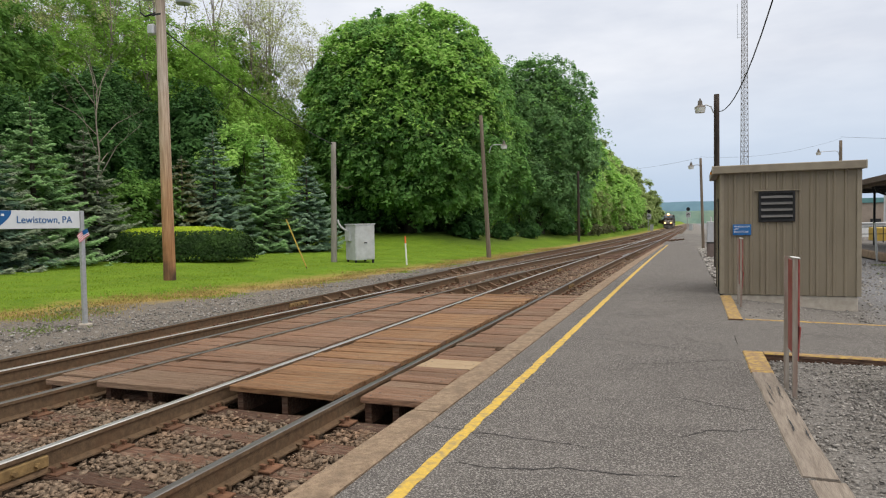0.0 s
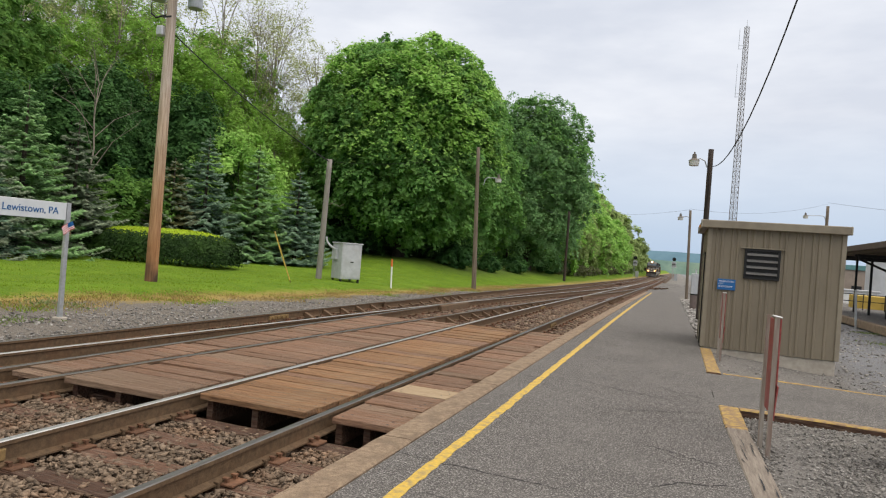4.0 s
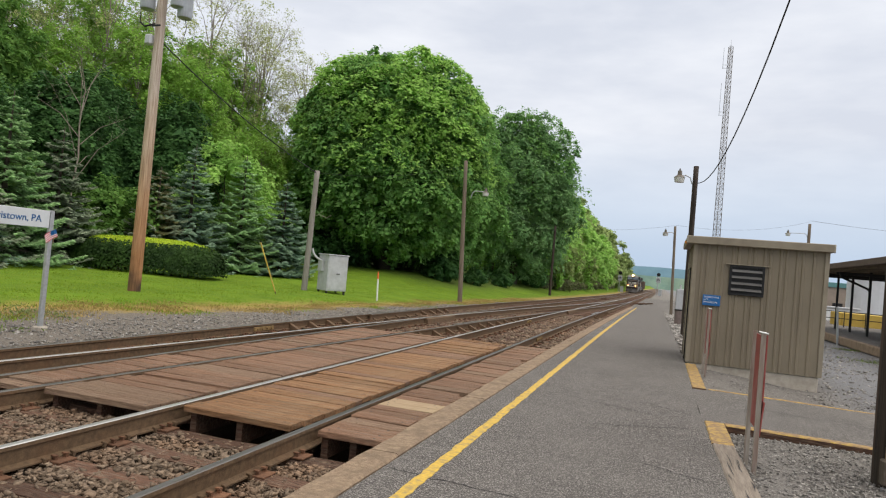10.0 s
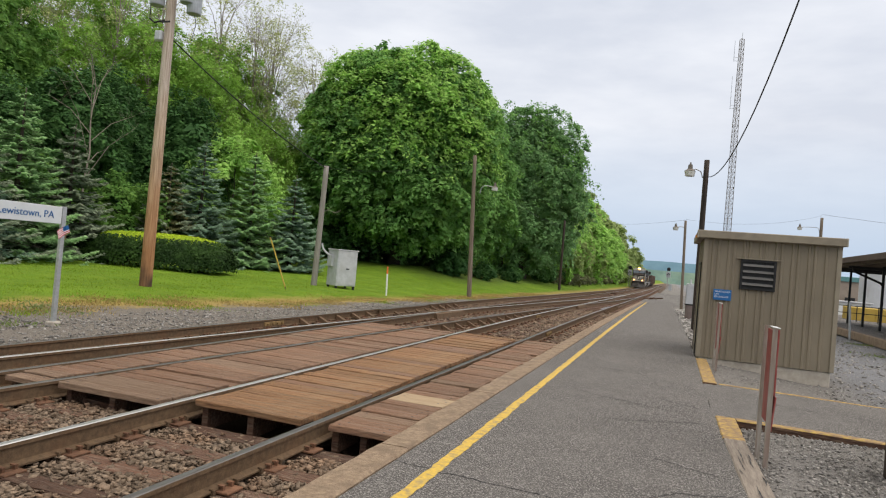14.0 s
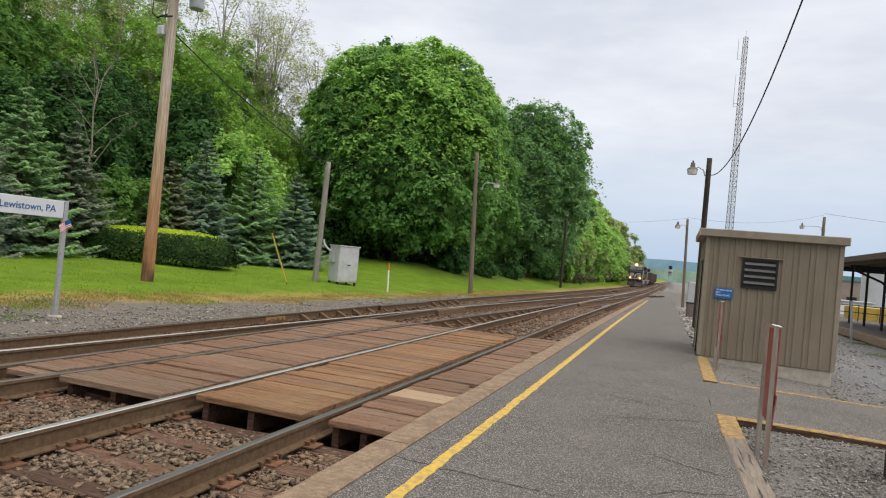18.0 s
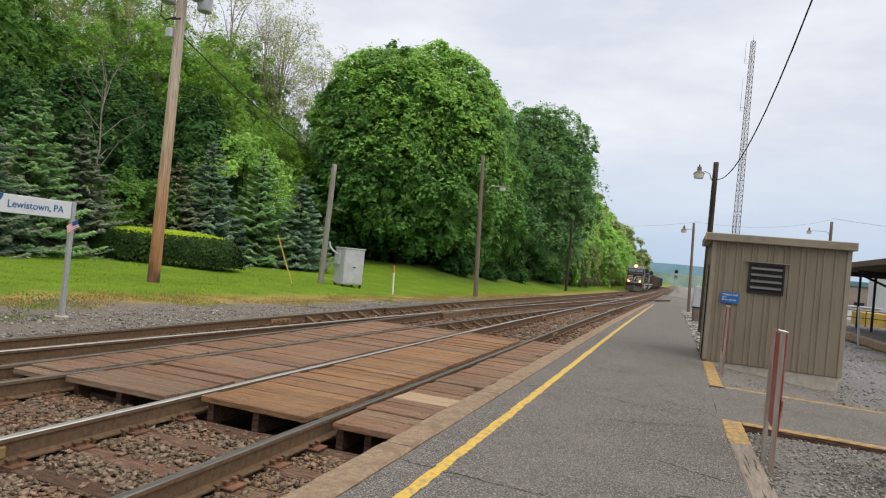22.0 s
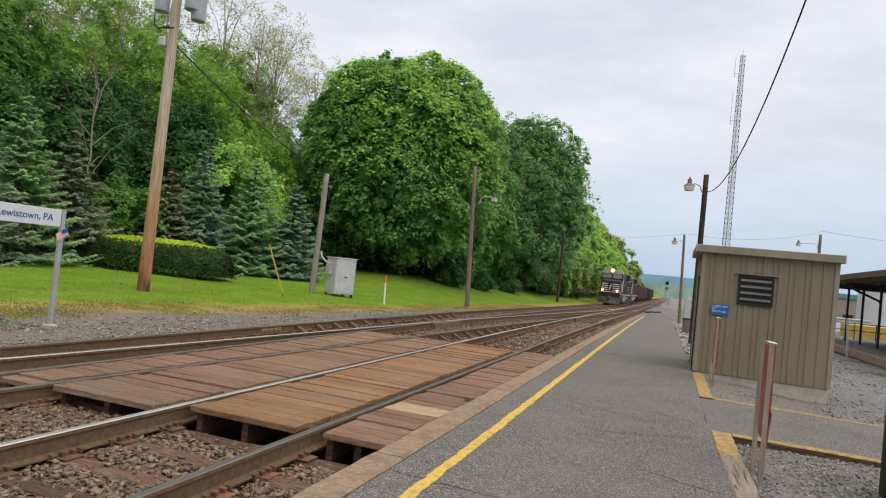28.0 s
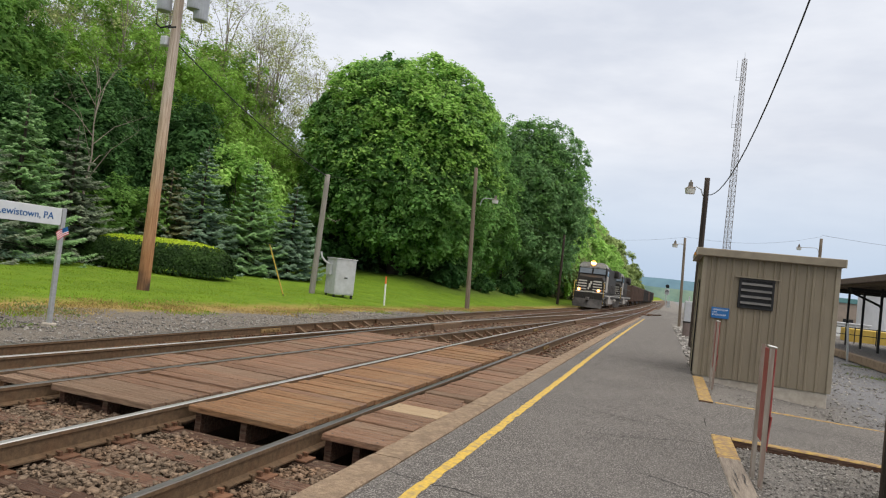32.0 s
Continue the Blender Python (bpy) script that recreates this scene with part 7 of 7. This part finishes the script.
def loco(label, lead):
    """A six-axle road diesel: the front at y = 0, rail tops at z = 0."""
    t = thing("locomotive", label, "locomotive", group="diesel locomotives")

    def p(name, boxes, material, lab="", parent=t):
        bm = bmesh.new()
        for c, s, bv in boxes:
            box(bm, c, s, bv)
        return part(name, bm, material, parent, lab)
    # snow plough and end sheet
    v = [(-1.38, 0.25, 0.95), (1.38, 0.25, 0.95), (1.38, 0.0, 0.12), (0, -0.32, 0.12), (-1.38, 0.0, 0.12), (0, 0.1, 0.95), (-1.38, 0.5, 0.95), (1.38, 0.5, 0.95), (1.38, 0.4, 0.12), (-1.38, 0.4, 0.12)]
    raw("plough", v, [(0, 5, 3, 4), (5, 1, 2, 3), (6, 7, 1, 5, 0), (9, 4, 3, 2, 8), (7, 8, 2, 1), (6, 0, 4, 9), (7, 6, 9, 8)], M_PLOUGH, t)
    p("end_sheet", [((0, 0.42, 1.2), (2.8, 0.12, 0.75), 0.03)], M_BLACK)
    p("coupler", [((0, 0.0, 0.95), (0.32, 0.9, 0.34), 0.06)], M_GRIME)
    p("frame", [((0, 11.2, 1.35), (3.0, 21.4, 0.42), 0.04)], M_BLACK)
    for s in (-1, 1):
        p("step_well", [((s * 1.36, 0.75, 0.75), (0.3, 0.6, 0.9), 0.03)], M_BLACK)
        for k in range(3):
            p("step", [((s * 1.36, 0.6, 0.45 + 0.32 * k), (0.34, 0.34, 0.04), 0.005)], M_STRIPE)
    p("fuel_tank", [((0, 10.4, 0.80), (2.7, 5.2, 0.9), 0.2)], M_PANEL, "grimy pale fuel tank")
    # wide nose, its top falling towards the front
    def hull(name, rings, material, lab=""):
        """A closed body through outlines (x half-width, z) given from front to back."""
        v, f = [], []
        k = len(rings[0][1]) * 2
        for y, half in rings:
            v += [(x, y + dy, z) for x, z, dy in half] + [(-x, y + dy, z) for x, z, dy in half[::-1]]
        for i in range(len(rings) - 1):
            f += [(i * k + j, i * k + (j + 1) % k, (i + 1) * k + (j + 1) % k, (i + 1) * k + j) for j in range(k)]
        f += [tuple(range(k - 1, -1, -1)), tuple(range((len(rings) - 1) * k, len(rings) * k))]
        ob = raw(name, v, f, material, t)
        return tagged(ob, lab) if lab else ob
    hull("nose", ((1.0, ((1.260, 1.5, 0), (1.278, 2.80, 0), (1.081, 3.12, 0.06))), (1.16, ((1.316, 1.5, 0), (1.335, 2.86, 0), (1.128, 3.2, 0.06))), (2.4, ((1.316, 1.5, 0), (1.354, 3.1, 0), (1.222, 3.42, 0)))), M_BLACK)
    for k in range(5):
        for s in (-1, 1):
            p("nose_stripe", [((s * (0.80 - 0.02 * k), 0.985, 1.62 + 0.27 * k), (0.98 - 0.04 * k, 0.03, 0.125), 0.005)], M_STRIPE, "white nose stripe")
            p("corner_stripe", [((s * 1.345, 1.75, 1.62 + 0.27 * k), (0.04, 1.1, 0.125), 0.005)], M_STRIPE)
    p("nose_emblem", [((-0.02, 0.985, 2.28), (0.20, 0.03, 0.42), 0.06), ((0.10, 0.985, 2.55), (0.18, 0.03, 0.26), 0.05), ((-0.12, 0.985, 2.0), (0.15, 0.03, 0.26), 0.04)], M_STRIPE)
    p("front_plate", [((0, 0.985, 1.66), (0.9, 0.03, 0.13), 0.01)], M_STRIPE)
    hull("cab", ((2.2, ((1.410, 1.5, 0), (1.410, 3.45, 0), (1.401, 4.10, 0.16), (1.175, 4.52, 0.24))), (4.4, ((1.410, 1.5, 0), (1.410, 3.45, 0), (1.401, 4.10, 0), (1.175, 4.52, 0)))), M_BLACK)
    hull("cab_roof", ((2.30, ((1.419, 4.16, 0.0), (1.166, 4.56, 0.1), (0.940, 4.64, 0.12))), (4.5, ((1.419, 4.16, 0), (1.166, 4.56, 0), (0.940, 4.64, 0)))), M_ROOF, "pale grey cab roof")
    p("cab_brow", [((0, 2.36, 4.10), (2.55, 0.10, 0.10), 0.03)], M_ROOF)
    for s in (-1, 1):
        bm = bmesh.new()
        box(bm, (s * 0.68, 2.27, 3.76), (1.22, 0.04, 0.56), 0.05, Matrix.Rotation(radians(-14), 4, "X"))
        part("windscreen", bm, M_GLASS, t, "pale cab windscreen")
        p("side_window", [((s * 1.425, 3.2, 3.62), (0.04, 0.62, 0.55), 0.03), ((s * 1.425, 3.95, 3.62), (0.04, 0.62, 0.55), 0.03)], M_GLASS)
        p("cab_side_panel", [((s * 1.425, 3.30, 2.55), (0.03, 2.0, 1.6), 0.02)], M_PANEL, "grimy pale cab side panel")
        p("battery_box", [((s * 1.40, 6.3, 1.0), (0.28, 1.9, 0.85), 0.03)], M_PANEL, "pale grey underframe box")
        p("air_tank", [((s * 1.32, 14.2, 0.95), (0.42, 2.6, 0.42), 0.16)], M_PANEL)
        bm = bmesh.new()
        tube(bm, [(s * 1.42, 0.48, 0.55), (s * 1.44, 0.48, 2.45), (s * 1.34, 0.55, 2.62), (s * 1.30, 0.95, 2.62)], 0.035, 6)
        part("corner_grab_rail", bm, M_YELLOW, t, "yellow corner grab rail")
        bm = bmesh.new()
        for k in range(2):
            tube(bm, [(s * (0.38 + 0.16 * k), 0.36, 1.25), (s * (0.42 + 0.16 * k), 0.22, 0.85), (s * (0.36 + 0.16 * k), 0.30, 0.50)], 0.03, 5)
        part("air_hose", bm, M_DARK, t)
    p("number_board", [((0, 2.40, 4.30), (0.9, 0.05, 0.2), 0.01)], M_STRIPE)
    # long hood
    p("long_hood", [((0, 12.2, 3.0), (1.95, 15.4, 2.9), 0.12)], M_BLACK)
    p("dynamic_brake_box", [((0, 6.6, 3.9), (2.5, 3.4, 1.15), 0.14)], M_BLACK)
    p("radiator", [((0, 18.4, 4.1), (3.0, 3.6, 0.85), 0.16)], M_BLACK)
    p("exhaust_stack", [((0, 12.0, 4.55), (0.5, 1.1, 0.3), 0.05)], M_GRIME)
    p("air_duct", [((0, 9.4, 4.3), (1.7, 1.6, 0.5), 0.1)], M_GRIME)
    for i in range(9):
        for s in (-1, 1):
            p("hood_door", [((s * 0.985, 7.2 + i * 1.25, 2.55), (0.03, 1.12, 1.5), 0.01)], M_BLACK)
    for s in (-1, 1):
        p("white_sill_stripe", [((s * 1.51, 11.5, 1.40), (0.02, 20.0, 0.07), 0.004)], M_STRIPE)
        bm = bmesh.new()
        for i in range(10):
            y = 5.0 + i * 1.75
            bar(bm, (s * 1.45, y, 1.5), (s * 1.45, y, 2.6), 0.022, 0.022, 5)
        bar(bm, (s * 1.45, 4.6, 2.6), (s * 1.45, 21.6, 2.6), 0.022, 0.022, 5)
        part("handrail", bm, M_GRIME, t)
        bm = bmesh.new()
        tube(bm, [(s * 1.4, 0.5, 0.9), (s * 1.4, 0.5, 2.5), (s * 1.1, 0.55, 2.6)], 0.025, 5)
        tube(bm, [(s * 0.3, 0.5, 1.5), (s * 0.3, 0.5, 2.35), (s * 1.1, 0.5, 2.35)], 0.02, 5)
        part("front_rail", bm, M_GRIME, t)
    p("horn", [((0.5, 4.0, 4.65), (0.4, 0.5, 0.16), 0.05)], M_GRIME)
    if lead:
        bm = bmesh.new()
        bar(bm, (0, 2.30, 4.56), (0, 2.27, 4.56), 0.25, 0.26, 20)
        part("headlight_glare", bm, M_GLARE, t, "glowing orange disc imitating lamp glare")
    for x in (-0.14, 0.14):
        bm = bmesh.new()
        bar(bm, (x, 2.4, 4.56), (x, 2.22, 4.56), 0.135, 0.135, 14)
        h = part("headlight", bm, M_GRIME, t)
        if lead:
            bm = bmesh.new()
            bar(bm, (x, 2.22, 4.56), (x, 2.205, 4.56), 0.10, 0.10, 14)
            part("lamp", bm, M_HEAD, h, "lit warm headlight")
    for s in (-1, 1):
        bm = bmesh.new()
        bar(bm, (s * 0.95, 0.52, 1.82), (s * 0.95, 0.36, 1.82), 0.13, 0.13, 14)
        h = part("ditch_light", bm, M_GRIME, t)
        if lead:
            bm = bmesh.new()
            bar(bm, (s * 0.95, 0.375, 1.82), (s * 0.95, 0.355, 1.82), 0.15, 0.16, 16)
            part("ditch_glare", bm, M_GLARE, h, "glowing orange disc imitating lamp glare")
            bm = bmesh.new()
            bar(bm, (s * 0.95, 0.36, 1.82), (s * 0.95, 0.345, 1.82), 0.085, 0.085, 14)
            part("lamp", bm, M_DITCH, h, "lit warm ditch light")
    bogie(t, 4.3, (-1.9, 0.0, 1.9))
    bogie(t, 18.0, (-1.9, 0.0, 1.9))
    return t


def coal_car(label, paint):
    c = thing("coal_car", label, "freight car", group="coal cars")
    L, W, H = 15.6, 3.1, 3.55

    def p(name, boxes, material, lab=""):
        bm = bmesh.new()
        for cc, s, bv in boxes:
            box(bm, cc, s, bv)
        return part(name, bm, material, c, lab)
    p("side_sheet", [((-W / 2, L / 2, 2.2), (0.08, L - 0.6, 2.6), 0.01)], paint)
    p("side_sheet", [((W / 2, L / 2, 2.2), (0.08, L - 0.6, 2.6), 0.01)], paint)
    p("end_sheet", [((0, 0.35, 2.2), (W, 0.08, 2.6), 0.01)], paint)
    p("end_sheet", [((0, L - 0.35, 2.2), (W, 0.08, 2.6), 0.01)], paint)
    p("floor", [((0, L / 2, 0.98), (W, L - 0.5, 0.2), 0.02)], paint)
    for i in range(11):
        for s in (-1, 1):
            p("rib", [((s * (W / 2 + 0.07), 0.6 + i * (L - 1.2) / 10, 2.15), (0.12, 0.14, 2.5), 0.01)], paint)
    for s in (-1, 1):
        p("top_chord", [((s * W / 2, L / 2, H - 0.02), (0.2, L - 0.5, 0.14), 0.02)], paint)
    p("centre_sill", [((0, L / 2, 0.85), (0.5, L, 0.34), 0.03)], M_BLACK)
    v, f = [], []
    rng = random.Random(6)
    n = 14
    for i in range(n + 1):
        for j in range(5):
            e = 0.0 if i in (0, n) or j in (0, 4) else 0.35
            v.append((-1.48 + 2.96 * j / 4, 0.45 + (L - 0.9) * i / n, 3.2 + e + rng.uniform(-0.08, 0.08)))
    for i in range(n):
        for j in range(4):
            a = i * 5 + j
            f.append((a, a + 1, a + 6, a + 5))
    raw("coal_load", v, f, M_COAL, c)
    bogie(c, 2.0, (-0.9, 0.9))
    bogie(c, L - 2.0, (-0.9, 0.9))
    return c


def build_train():
    out = []
    a = loco("black and white diesel freight locomotive with lit headlights", True)
    out.append((a, 0.0))
    b = loco("black diesel freight locomotive coupled behind the first", False)
    out.append((b, 22.9))
    c1, c2 = coal_car("brown loaded coal hopper car with ribbed sides", M_CAR), coal_car("black loaded coal gondola car with ribbed sides", M_CARBLACK)
    kinds = [c1, c1, c1, c2, c2, c1, c2, c2, c1, c1, c2, c1, c2, c2, c1, c2]
    used = set()
    for i, k in enumerate(kinds):
        ob = k if k not in used else copy_thing(k, Matrix())
        used.add(k)
        out.append((ob, 45.9 + i * 16.2))
    return out


TRAIN = build_train()

build_ties()

RUN = [(0, 228), (3, 213.5), (6, 199.5), (10, 180), (14, 160.5), (17, 146), (20, 131), (23, 115.3), (25, 104.7), (28, 88.6), (30, 77), (32, 64.8)]


def front_at(t):
    for (a, ya), (b, yb) in zip(RUN[:-1], RUN[1:]):
        if t <= b:
            return ya + (yb - ya) * (t - a) / (b - a)
    return RUN[-1][1]


def motions():
    """The train runs along the far track towards the platform, and the engines' wheels turn."""
    for ob, back in TRAIN:
        rows = []
        for i in range(17):
            t = i * 2.0
            y = front_at(t)
            a, b = Vector((bend(y + back + 2), y + back + 2, zrf(y + back + 2))), Vector((bend(y + back + 14), y + back + 14, zrf(y + back + 14)))
            d = (b - a) / (b.y - a.y)
            o = a - d * 2
            rows.append((t, pose(-4.552 + o.x, o.y, o.z, math.degrees(math.atan(d.z)), 0, -math.degrees(math.atan(d.x)))))
        walk(ob, rows)
    for w, a in WHEELS[:12]:
        rows = []
        for i in range(321):
            t = i * 0.1
            rows.append((t, pose(0, a, 0.5) @ Matrix.Rotation((front_at(0) - front_at(t)) / 0.5, 4, "X")))
        walk(w, rows)


motions()
